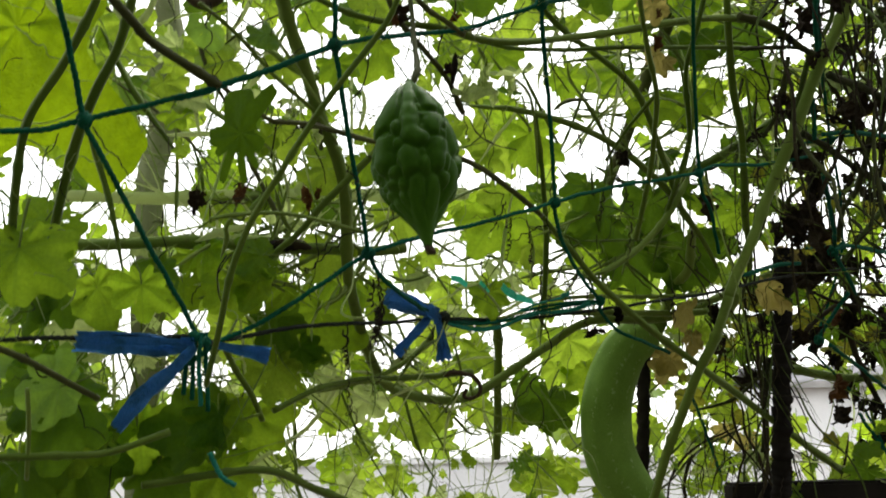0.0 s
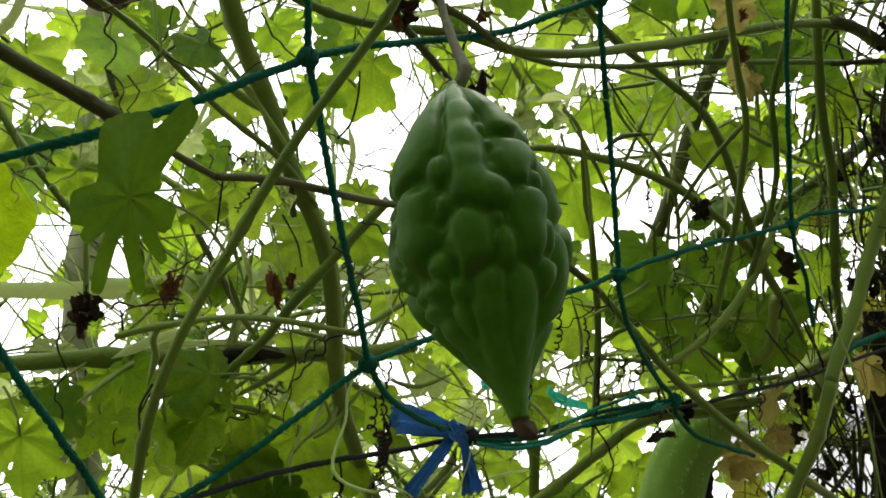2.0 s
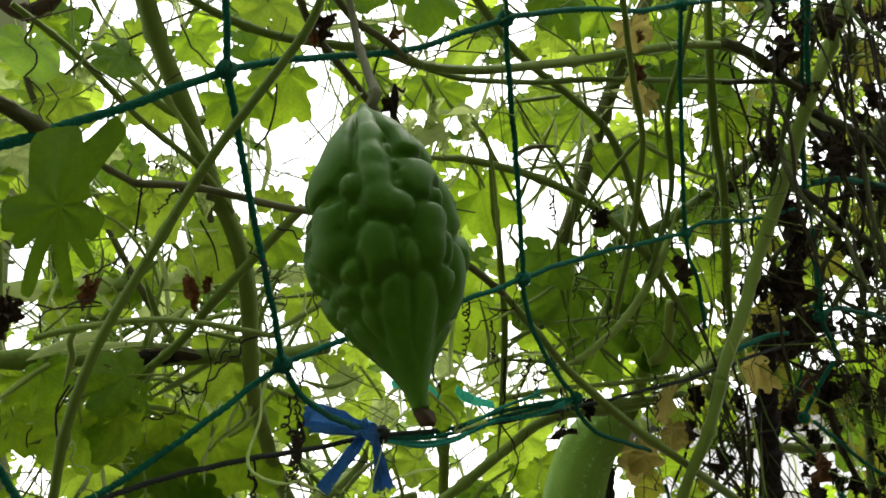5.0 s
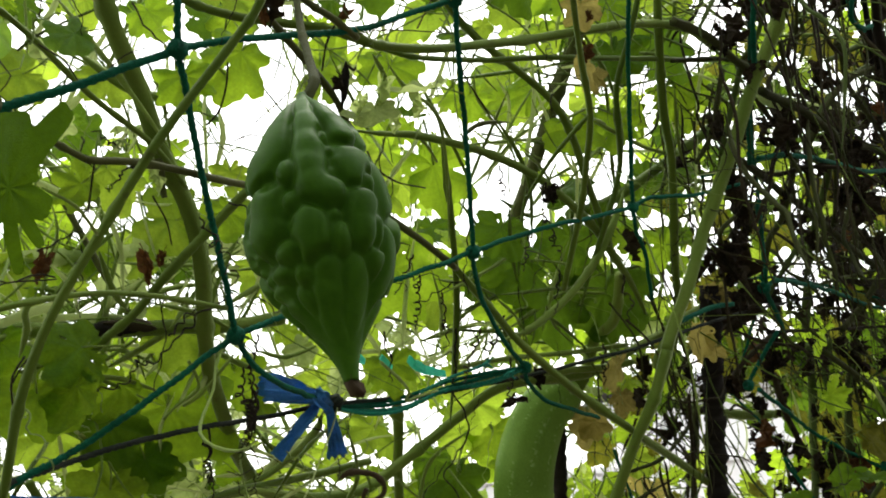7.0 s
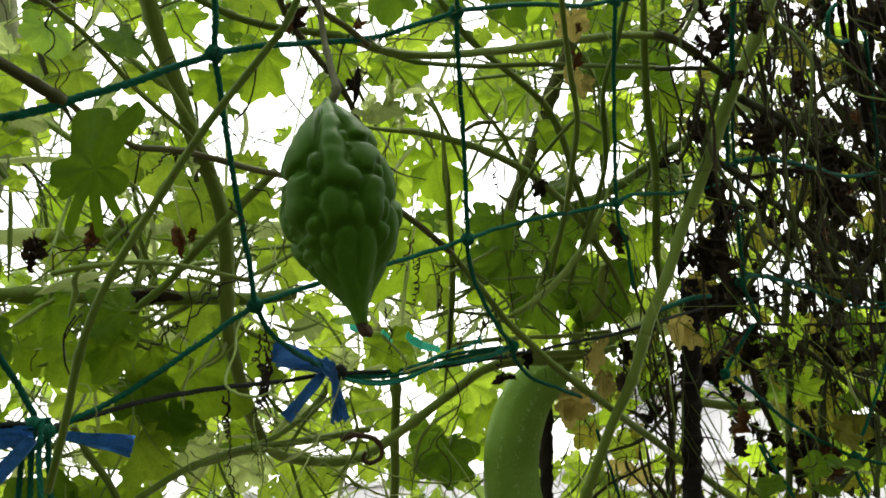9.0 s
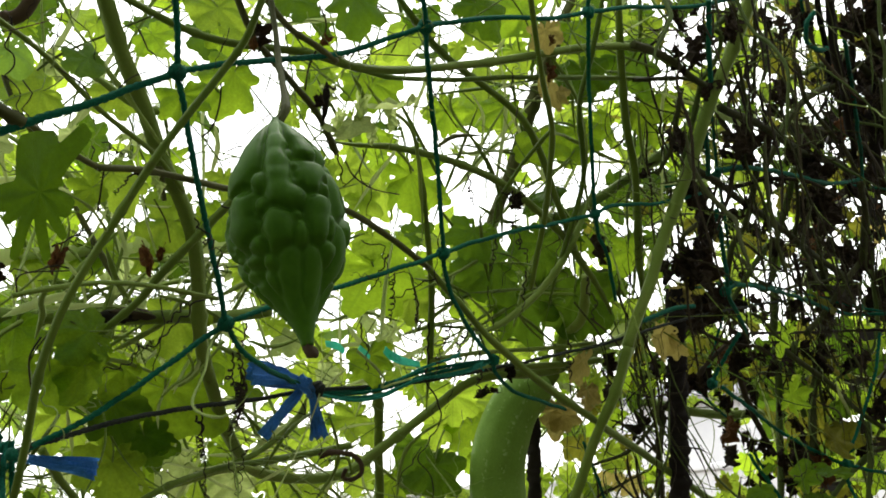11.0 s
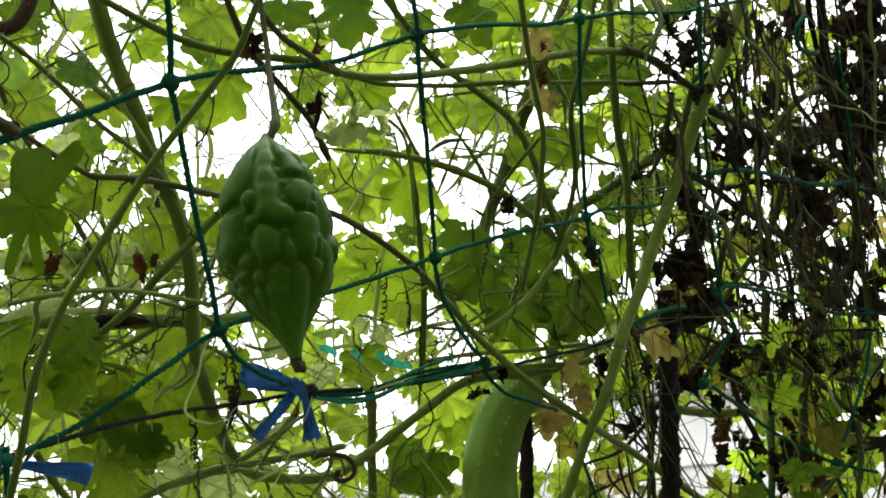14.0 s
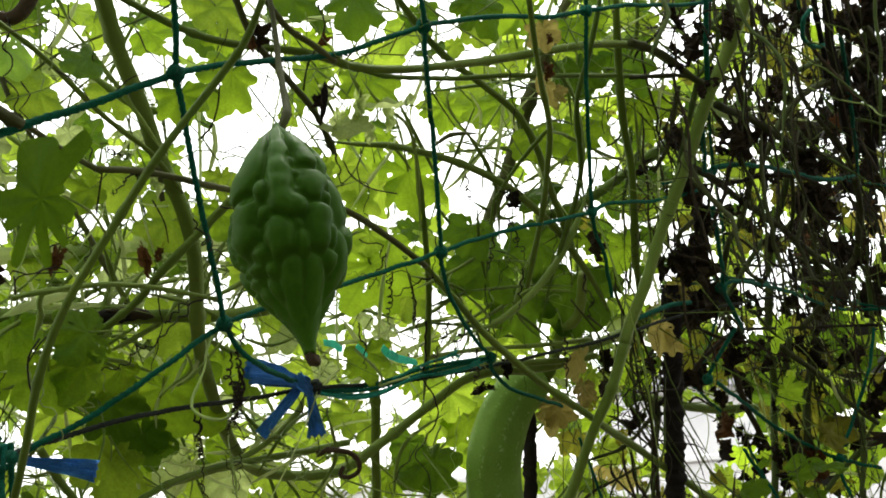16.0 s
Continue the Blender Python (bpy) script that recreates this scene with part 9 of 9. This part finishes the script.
stem(vine, tendril_dry, 0.0006, 0.0005, (-0.154, 0.726, 1.658), (-0.161, 0.729, 1.647), (-0.163, 0.738, 1.633), (-0.162, 0.745, 1.625), per=6)
stem(vine, tendril_dry, 0.0005, 0.0004, (-0.151, 0.728, 1.659), (-0.156, 0.728, 1.653), (-0.161, 0.730, 1.645), per=6)
stem(vine, stem_dry, 0.0005, 0.0005, (-0.117, 0.703, 1.727), (-0.113, 0.695, 1.742), (-0.111, 0.691, 1.749), per=6)
stem(vine, stem_dry, 0.0005, 0.0004, (-0.087, 0.719, 1.739), (-0.082, 0.732, 1.728), (-0.081, 0.742, 1.717), per=6)
stem(dead, stem_dry, 0.0010, 0.0008, (0.297, 1.079, 1.701), (0.330, 1.119, 1.686), (0.368, 1.173, 1.658), (0.417, 1.245, 1.621), per=6)
stem(dead, stem_dry, 0.0011, 0.0010, (0.322, 1.140, 1.652), (0.356, 1.192, 1.622), (0.368, 1.233, 1.584), per=6)
stem(dead, stem_dry, 0.0014, 0.0012, (0.368, 1.136, 1.705), (0.408, 1.207, 1.659), (0.431, 1.267, 1.608), (0.442, 1.321, 1.552), per=6)
stem(dead, stem_dry, 0.0013, 0.0011, (0.387, 1.190, 1.659), (0.437, 1.221, 1.673), (0.482, 1.228, 1.713), per=6)
stem(dead, stem_olive, 0.0010, 0.0009, (0.271, 1.046, 1.714), (0.318, 1.113, 1.680), (0.335, 1.164, 1.634), per=6)
stem(dead, stem_dry, 0.0015, 0.0012, (0.465, 1.297, 1.607), (0.466, 1.337, 1.558), (0.503, 1.426, 1.487), per=6)
cord(net, cord_green, 0.0026, (0.459, 1.073, 1.857), (0.500, 1.100, 1.868), (0.556, 1.141, 1.877), (0.624, 1.194, 1.884), (0.695, 1.250, 1.890), (0.750, 1.289, 1.901), (0.800, 1.320, 1.916), name='cord')
cord(net, cord_green, 0.0026, (0.594, 1.047, 2.036), (0.583, 1.050, 2.021), (0.589, 1.065, 2.008), (0.614, 1.088, 2.007), (0.639, 1.102, 2.016), name='cord')
cord(net, cord_green, 0.0026, (0.405, 0.926, 1.985), (0.413, 0.951, 1.962), (0.426, 0.990, 1.927), name='cord')
cord(net, cord_green, 0.0026, (0.433, 1.030, 1.885), (0.444, 1.066, 1.850), name='cord')
cord(net, cord_green, 0.0026, (0.672, 1.117, 2.033), (0.706, 1.165, 2.009), (0.730, 1.204, 1.986), (0.776, 1.279, 1.942), (0.801, 1.321, 1.914), name='cord')
cord(net, cord_green, 0.0026, (0.514, 1.210, 1.745), (0.541, 1.226, 1.754), (0.594, 1.270, 1.756), (0.666, 1.333, 1.755), (0.763, 1.421, 1.749), (0.849, 1.490, 1.743), (0.911, 1.490, 1.741), name='cord')
cord(net, cord_green, 0.0026, (0.363, 1.116, 1.700), (0.377, 1.125, 1.704), (0.422, 1.153, 1.718), (0.456, 1.177, 1.723), name='cord')
cord(net, cord_green, 0.0026, (0.515, 1.212, 1.743), (0.547, 1.256, 1.723), (0.577, 1.299, 1.701), name='cord')
cord(net, cord_green, 0.0026, (0.470, 1.111, 1.822), (0.505, 1.182, 1.771), (0.516, 1.209, 1.748), name='cord')
cord(net, cord_green, 0.0026, (0.559, 1.283, 1.701), (0.539, 1.289, 1.673), (0.519, 1.296, 1.642), name='cord')
cord(net, cord_green, 0.0026, (0.542, 1.322, 1.634), (0.612, 1.401, 1.610), (0.697, 1.490, 1.575), (0.744, 1.490, 1.544), (0.795, 1.490, 1.517), (0.863, 1.490, 1.496), name='cord')
cord(net, cord_green, 0.0026, (0.895, 1.490, 1.711), (0.869, 1.490, 1.640), (0.811, 1.490, 1.539), (0.795, 1.490, 1.517), (0.797, 1.490, 1.489), (0.809, 1.490, 1.451), name='cord')
cord(net, cord_green, 0.0026, (0.643, 1.482, 1.542), (0.664, 1.490, 1.510), (0.681, 1.490, 1.482), (0.692, 1.490, 1.461), name='cord')
knot(net, cord_green, (0.519, 1.299, 1.639), 0.005)
knot(net, cord_green, (0.799, 1.490, 1.516), 0.005)
knot(net, cord_green, (0.514, 1.211, 1.744), 0.005)
knot(net, cord_green, (0.809, 1.490, 1.539), 0.005)
leaf(dead, 'dry', leaf_brown, (0.575, 1.411, 1.571), 0.040, 150, 0, 20, 'curled brown leaf')
leaf(dead, 'dry', leaf_brown, (0.761, 1.500, 1.502), 0.046, 180, 0, -20)
# ---- what grows on and behind the leaning net: x along it, z up it, away behind it ----
SHEET_X, SHEET_Y, SHEET_Z, RECEDES, LEANS = 0.116, 0.888, 1.733, 0.858, -0.794
# sky gaps fitted to the camera's view: the same sight lines at three depths
VIEW_GAPS_NEAR = [(-0.16, 1.89, 0.01), (-0.18, 1.90, 0.01), (-0.15, 1.90, 0.01), (-0.07, 1.82, 0.01), (-0.04, 1.81, 0.02), (-0.02, 1.83, 0.01), (-0.06, 1.81, 0.01), (0.09, 1.93, 0.02), (0.07, 1.91, 0.01), (0.02, 1.88, 0.01), (0.04, 1.88, 0.01), (0.09, 1.94, 0.01), (0.20, 1.86, 0.02), (0.24, 1.84, 0.02), (0.19, 1.83, 0.02), (0.37, 1.90, 0.02), (0.35, 1.88, 0.01), (0.43, 2.00, 0.01), (0.80, 2.04, 0.02), (0.66, 1.97, 0.01), (0.57, 1.87, 0.02), (0.54, 1.83, 0.01), (0.70, 1.76, 0.02), (0.77, 1.81, 0.01), (-0.03, 1.69, 0.01), (0.03, 1.59, 0.01), (0.02, 1.56, 0.01), (0.30, 1.56, 0.01), (0.50, 1.67, 0.01), (0.48, 1.60, 0.01), (0.54, 1.60, 0.02), (0.59, 1.58, 0.02), (0.54, 1.55, 0.04), (0.23, 1.56, 0.09), (0.26, 1.63, 0.05)]
VIEW_GAPS_MID = [(-0.24, 2.03, 0.02), (-0.25, 2.04, 0.01), (-0.21, 2.04, 0.01), (-0.10, 1.91, 0.01), (-0.05, 1.88, 0.02), (-0.03, 1.91, 0.01), (-0.08, 1.89, 0.01), (0.12, 2.03, 0.02), (0.08, 2.01, 0.01), (0.03, 1.97, 0.02), (0.05, 1.98, 0.01), (0.11, 2.05, 0.02), (0.26, 1.94, 0.03), (0.31, 1.92, 0.02), (0.25, 1.90, 0.02), (0.48, 2.00, 0.02), (0.45, 1.97, 0.02), (0.55, 2.12, 0.02), (0.99, 2.16, 0.02), (0.86, 2.08, 0.01), (0.73, 1.96, 0.02), (0.70, 1.91, 0.01), (0.85, 1.80, 0.03), (0.94, 1.86, 0.02), (-0.04, 1.72, 0.01), (0.04, 1.59, 0.01), (0.03, 1.56, 0.01), (0.38, 1.56, 0.02), (0.61, 1.69, 0.01), (0.59, 1.61, 0.02), (0.66, 1.61, 0.03), (0.72, 1.59, 0.03), (0.66, 1.54, 0.05)]
VIEW_GAPS_FAR = [(-0.35, 2.24, 0.03), (-0.37, 2.26, 0.02), (-0.32, 2.26, 0.02), (-0.14, 2.06, 0.02), (-0.07, 2.02, 0.04), (-0.04, 2.07, 0.02), (-0.12, 2.04, 0.02), (0.17, 2.22, 0.03), (0.12, 2.21, 0.02), (0.04, 2.15, 0.02), (0.07, 2.15, 0.02), (0.16, 2.26, 0.02), (0.35, 2.07, 0.04), (0.42, 2.05, 0.03), (0.33, 2.02, 0.03), (0.65, 2.15, 0.03), (0.60, 2.12, 0.02), (0.74, 2.31, 0.02), (1.26, 2.32, 0.03), (1.10, 2.23, 0.02), (0.94, 2.07, 0.03), (0.89, 2.00, 0.02), (1.08, 1.86, 0.04), (1.20, 1.94, 0.02), (-0.06, 1.77, 0.02), (0.05, 1.60, 0.01), (0.04, 1.55, 0.01), (0.49, 1.56, 0.02), (0.78, 1.72, 0.02), (0.75, 1.62, 0.02), (0.84, 1.62, 0.03), (0.92, 1.59, 0.03), (0.84, 1.54, 0.06)]


ALONG, UPWARD, AWAY = np.array((0.85, 0.52, 0)), np.array((0, -0.3, 0.95)), np.array((0, 1.0, 0))


def on_sheet(u, w, away):
    """A place at u across and w up, on the leaning net or away behind it."""
    return np.array((u, min(1.25, max(0.62, SHEET_Y + RECEDES * (u - SHEET_X) + LEANS * (w - SHEET_Z))) + away, w))


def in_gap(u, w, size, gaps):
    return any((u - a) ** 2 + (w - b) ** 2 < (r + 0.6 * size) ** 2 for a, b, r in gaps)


def backing(label, near, far, u_span, w_span, count, shoots, sizes, mats, gaps, thin_low=0.0):
    """A vine behind the net: leaves of every size, facing many ways, and its criss-crossing shoots, left out of gaps
    fitted to the camera's view.
    """
    v = thing("gourd_vine", label, "vine", tuple(on_sheet(0.1, 1.7, near)), "vines on the trellis")
    made = 0
    while made < count:
        u, w, size = random.uniform(*u_span), random.uniform(*w_span), random.choice(sizes) * random.uniform(0.8, 1.2)
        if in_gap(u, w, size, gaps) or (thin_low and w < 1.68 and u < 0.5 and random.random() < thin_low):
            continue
        leaf(v, random.choice(("bitter", "bitter", "bitter", "deep", "deep", "broad")), random.choice(mats), on_sheet(u, w, random.uniform(near, far)), size, random.gauss(180, 55), random.gauss(-12, 30), random.gauss(15, 36))
        made += 1
    for _ in range(shoots):
        a = on_sheet(random.uniform(*u_span), random.uniform(*w_span), random.uniform(near, far))
        turn, run = random.gauss(0.9, 0.9), random.uniform(0.12, 0.4)
        way = math.cos(turn) * ALONG - math.sin(turn) * UPWARD + 0.2 * random.gauss(0, 1) * AWAY
        steps = [a]
        for _ in range(5):
            way = way + 0.28 * np.array([random.gauss(0, 1) for _ in range(3)])
            way = way / np.linalg.norm(way)
            steps.append(steps[-1] + way * run / 5)
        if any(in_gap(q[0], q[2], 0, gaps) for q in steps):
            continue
        r = random.uniform(0.0005, 0.0011 if near < 0.2 else 0.0028)
        stem(v, random.choice((stem_pale, stem_pale, stem_green, stem_shaded) if near < 0.13 else (stem_light, stem_pale, stem_pale, stem_green) if near < 0.2 else (stem_light, stem_light, stem_pale, stem_green)), r, r * 0.7, *steps, per=4, ends=True)
    return v


# more gaps along the camera's sight lines, at the side and high up
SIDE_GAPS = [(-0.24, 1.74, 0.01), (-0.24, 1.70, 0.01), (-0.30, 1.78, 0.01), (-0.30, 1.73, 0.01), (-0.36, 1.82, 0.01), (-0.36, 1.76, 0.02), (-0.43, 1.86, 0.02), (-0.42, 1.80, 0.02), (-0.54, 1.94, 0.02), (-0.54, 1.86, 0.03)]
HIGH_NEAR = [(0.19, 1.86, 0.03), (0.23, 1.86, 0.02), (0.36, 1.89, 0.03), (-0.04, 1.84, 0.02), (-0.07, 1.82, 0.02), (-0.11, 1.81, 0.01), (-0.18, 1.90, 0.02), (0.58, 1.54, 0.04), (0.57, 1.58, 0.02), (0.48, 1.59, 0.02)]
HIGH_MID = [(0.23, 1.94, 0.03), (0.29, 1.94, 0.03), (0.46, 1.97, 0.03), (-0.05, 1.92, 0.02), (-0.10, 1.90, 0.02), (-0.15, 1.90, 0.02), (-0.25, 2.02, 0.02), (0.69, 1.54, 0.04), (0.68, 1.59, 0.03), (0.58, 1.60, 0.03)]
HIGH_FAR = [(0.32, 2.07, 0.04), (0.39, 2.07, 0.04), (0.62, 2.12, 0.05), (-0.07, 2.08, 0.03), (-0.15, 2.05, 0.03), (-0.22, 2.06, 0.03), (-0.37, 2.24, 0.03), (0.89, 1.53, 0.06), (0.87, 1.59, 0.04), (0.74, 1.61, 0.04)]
backing("gourd vine leaves close behind the net", 0.1, 0.28, (0.0, 0.72), (1.4, 2.1), 95, 170, (0.016, 0.022, 0.03, 0.038), (leaf_green, leaf_green, leaf_bright, leaf_deep, leaf_deep), VIEW_GAPS_NEAR + HIGH_NEAR)
backing("sunlit gourd vine foliage farther back on the trellis", 0.28, 0.6, (-0.7, 1.0), (1.35, 2.3), 325, 280, (0.022, 0.028, 0.036, 0.046), (leaf_green, leaf_bright, leaf_bright, leaf_deep), VIEW_GAPS_MID + HIGH_MID + SIDE_GAPS, 0.3)
backing("bright gourd vine leaves at the far side of the trellis", 0.6, 1.15, (-1.0, 1.35), (1.3, 2.55), 385, 190, (0.03, 0.042, 0.055), (leaf_bright, leaf_bright, leaf_green), VIEW_GAPS_FAR + HIGH_FAR + SIDE_GAPS[-4:], 0.1)
backing("pale gourd leaves and shoots low on the trellis, front light in their colour", 0.14, 0.7, (-0.6, 0.5), (1.3, 1.76), 190, 500, (0.012, 0.016, 0.022, 0.028), (leaf_pale, leaf_pale, leaf_bright, leaf_bright), VIEW_GAPS_MID[-9:] + VIEW_GAPS_NEAR[-2:] + SIDE_GAPS)
backing("slender pale gourd shoots criss-crossing behind the net", 0.1, 0.4, (-0.3, 0.5), (1.7, 2.05), 0, 120, (0.02,), (leaf_pale,), VIEW_GAPS_NEAR[-2:])
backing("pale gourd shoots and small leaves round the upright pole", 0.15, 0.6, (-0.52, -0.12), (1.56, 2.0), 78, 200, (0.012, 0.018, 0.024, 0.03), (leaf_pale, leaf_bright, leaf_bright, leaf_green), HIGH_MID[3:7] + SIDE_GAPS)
backing("withering olive gourd leaves among the dry vines", 0.2, 0.6, (0.42, 1.15), (1.45, 2.3), 300, 70, (0.016, 0.022, 0.03, 0.036), (leaf_olive, leaf_olive, leaf_deep), VIEW_GAPS_MID + VIEW_GAPS_NEAR[-7:] + HIGH_MID[-3:])


def wisps(parent, count, u_span, w_span, far, mats, turns, widths, down):
    """Loose tendrils and hair-fine shoots caught on the net."""
    for _ in range(count):
        a = on_sheet(random.uniform(*u_span), random.uniform(*w_span), random.uniform(-0.02, far))
        turn, run = random.gauss(1.57, down), random.uniform(0.02, 0.08)
        if in_gap(a[0], a[2], 0.02, VIEW_GAPS_NEAR[-5:]):
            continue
        b = a + run * (math.cos(turn) * ALONG - math.sin(turn) * UPWARD + 0.3 * random.gauss(0, 1) * AWAY)
        coil(parent, random.choice(mats), random.uniform(0.0003, 0.0007), a, b, random.choice(turns), random.choice(widths))


wisps(vine, 130, (-0.33, 0.38), (1.5, 2.0), 0.12, (tendril_dry, tendril_dry, tendril_green), (1, 2, 3, 5), (0.001, 0.002, 0.004), 0.7)
wisps(vine, 170, (-0.36, 0.38), (1.48, 2.02), 0.25, (tendril_dry, tendril_green, tendril_green), (0.5, 1, 1.5), (0.003, 0.006, 0.01), 2.0)


# ---- the withered side ----
def dead_sheet(u, w, away):
    """A place on the withered side, where the net hangs more upright."""
    return np.array((u, min(1.5, SHEET_Y + RECEDES * (u - SHEET_X) + LEANS * (w - SHEET_Z)) + away, w))


def tangle(parent, count, u_span, w_span, radii, mats, down, crook, steps):
    """Dead shoots and twigs, each wandering along its own crooked line; down: how much they hang."""
    for _ in range(count):
        q = dead_sheet(random.uniform(*u_span), random.uniform(*w_span), random.uniform(-0.03, 0.22))
        way, pts, r = np.array((random.gauss(0, 1), random.gauss(0, 0.5), random.gauss(-down, 0.7))), [q], random.choice(radii)
        for _ in range(random.choice(steps)):
            way = way / np.linalg.norm(way) + np.array((random.gauss(0, crook), random.gauss(0, crook * 0.7), random.gauss(-0.12 * down, crook)))
            q = q + way / np.linalg.norm(way) * random.uniform(0.014, 0.04)
            pts.append(q)
        if any(in_gap(p[0], p[2], 0.006, VIEW_GAPS_NEAR[-7:] + VIEW_GAPS_MID[-3:] + HIGH_NEAR[-3:]) for p in pts[1:] + [(a + b) / 2 for a, b in zip(pts, pts[1:])]):
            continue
        stem(parent, random.choice(mats), r, r * 0.7, *pts, per=4, wobble=2.0, ends=True)


tangle(dead, 270, (0.36, 0.95), (1.45, 2.15), (0.0008, 0.0011, 0.0015, 0.002, 0.0028), (stem_dry, stem_dry, stem_olive, stem_olive, stem_shaded), 1.6, 0.30, (4, 6, 8))
tangle(dead, 150, (0.36, 1.0), (1.72, 2.25), (0.0006, 0.0009, 0.0013, 0.0018), (stem_dry, stem_dry, stem_olive), 4.0, 0.14, (6, 8, 10))
tangle(dead, 540, (0.34, 0.95), (1.45, 2.15), (0.0004, 0.0006, 0.0008, 0.0011), (stem_dry, stem_dry, tendril_dry, stem_olive), 0.7, 0.5, (3, 4, 5))


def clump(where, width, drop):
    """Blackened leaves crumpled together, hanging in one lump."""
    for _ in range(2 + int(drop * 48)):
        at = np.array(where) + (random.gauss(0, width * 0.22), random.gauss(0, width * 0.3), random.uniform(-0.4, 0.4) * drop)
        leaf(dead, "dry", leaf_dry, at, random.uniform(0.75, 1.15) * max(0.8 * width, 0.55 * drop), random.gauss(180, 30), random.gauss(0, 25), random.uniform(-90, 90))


clump((0.809, 1.231, 2.126), 0.030, 0.050)
clump((0.790, 1.248, 2.083), 0.022, 0.050)
clump((0.742, 1.192, 2.102), 0.020, 0.040)
clump((0.742, 1.237, 2.045), 0.016, 0.050)
clump((0.637, 1.134, 2.061), 0.012, 0.030)
clump((0.368, 0.922, 1.962), 0.015, 0.022)
clump((0.415, 0.975, 1.972), 0.019, 0.021)
clump((0.387, 0.968, 1.951), 0.014, 0.014)
clump((0.451, 0.980, 1.979), 0.017, 0.033)
clump((0.544, 1.036, 2.009), 0.020, 0.026)
clump((0.539, 1.059, 2.026), 0.018, 0.026)
clump((0.432, 1.009, 1.923), 0.014, 0.024)
clump((0.396, 1.020, 1.870), 0.019, 0.026)
clump((0.493, 1.086, 1.891), 0.029, 0.047)
clump((0.558, 1.091, 1.955), 0.019, 0.032)
clump((0.617, 1.103, 2.054), 0.011, 0.028)
clump((0.666, 1.222, 1.906), 0.036, 0.027)
clump((0.395, 0.986, 1.936), 0.014, 0.021)
clump((0.660, 1.239, 1.928), 0.018, 0.024)
clump((0.738, 1.149, 2.076), 0.035, 0.047)
clump((0.793, 1.232, 2.057), 0.028, 0.050)
clump((0.833, 1.311, 2.000), 0.027, 0.060)
clump((0.717, 1.161, 2.064), 0.021, 0.044)
clump((0.781, 1.252, 2.019), 0.022, 0.044)
clump((0.719, 1.219, 1.993), 0.018, 0.043)
clump((0.806, 1.338, 1.962), 0.023, 0.040)
clump((0.437, 1.090, 1.825), 0.031, 0.031)
clump((0.473, 1.154, 1.808), 0.022, 0.030)
clump((0.447, 1.151, 1.759), 0.024, 0.059)
clump((0.441, 1.173, 1.750), 0.024, 0.016)
clump((0.501, 1.218, 1.733), 0.023, 0.034)
clump((0.526, 1.162, 1.831), 0.017, 0.022)
clump((0.604, 1.262, 1.840), 0.027, 0.027)
clump((0.716, 1.318, 1.864), 0.029, 0.064)
clump((0.716, 1.427, 1.753), 0.021, 0.034)
clump((0.866, 1.470, 1.836), 0.029, 0.058)
clump((0.583, 1.194, 1.877), 0.023, 0.026)
clump((0.704, 1.270, 1.912), 0.034, 0.019)
clump((0.487, 1.250, 1.728), 0.041, 0.038)
clump((0.734, 1.421, 1.730), 0.014, 0.017)
clump((0.627, 1.361, 1.739), 0.019, 0.039)
clump((0.622, 1.281, 1.810), 0.012, 0.025)
clump((0.459, 1.146, 1.779), 0.019, 0.027)
clump((0.486, 1.277, 1.642), 0.020, 0.038)
clump((0.591, 1.366, 1.669), 0.019, 0.051)
clump((0.583, 1.419, 1.620), 0.026, 0.030)
clump((0.643, 1.498, 1.559), 0.021, 0.035)
clump((0.714, 1.500, 1.537), 0.024, 0.052)
clump((0.763, 1.540, 1.537), 0.029, 0.047)
clump((0.790, 1.500, 1.682), 0.029, 0.054)
clump((0.864, 1.520, 1.680), 0.029, 0.048)
clump((0.872, 1.500, 1.602), 0.043, 0.043)
clump((0.463, 1.270, 1.678), 0.023, 0.029)
clump((0.683, 1.500, 1.549), 0.017, 0.035)
clump((0.676, 1.427, 1.684), 0.017, 0.027)
clump((0.487, 1.305, 1.660), 0.015, 0.018)
clump((0.458, 1.293, 1.643), 0.009, 0.024)
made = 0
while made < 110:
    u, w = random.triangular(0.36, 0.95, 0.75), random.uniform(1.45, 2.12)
    if in_gap(u, w, 0.012, VIEW_GAPS_NEAR):
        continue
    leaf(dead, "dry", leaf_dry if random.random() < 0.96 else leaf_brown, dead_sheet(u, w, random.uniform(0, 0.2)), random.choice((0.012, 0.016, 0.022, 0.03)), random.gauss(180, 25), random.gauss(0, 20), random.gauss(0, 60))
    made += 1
wisps(dead, 140, (0.36, 0.8), (1.45, 2.1), 0.25, (tendril_dry,), (1, 2, 3, 4), (0.0015, 0.003, 0.005), 0.8)


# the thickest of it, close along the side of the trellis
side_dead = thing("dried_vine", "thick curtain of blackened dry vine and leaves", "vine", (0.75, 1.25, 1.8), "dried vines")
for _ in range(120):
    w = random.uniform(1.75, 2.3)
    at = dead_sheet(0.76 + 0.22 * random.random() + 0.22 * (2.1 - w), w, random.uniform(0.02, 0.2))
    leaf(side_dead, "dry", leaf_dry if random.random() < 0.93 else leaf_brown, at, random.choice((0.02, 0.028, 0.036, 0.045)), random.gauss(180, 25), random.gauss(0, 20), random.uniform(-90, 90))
tangle(side_dead, 90, (0.72, 1.1), (1.7, 2.35), (0.001, 0.0016, 0.0024), (stem_dry, stem_dry, stem_olive, stem_shaded), 1.8, 0.25, (5, 7))
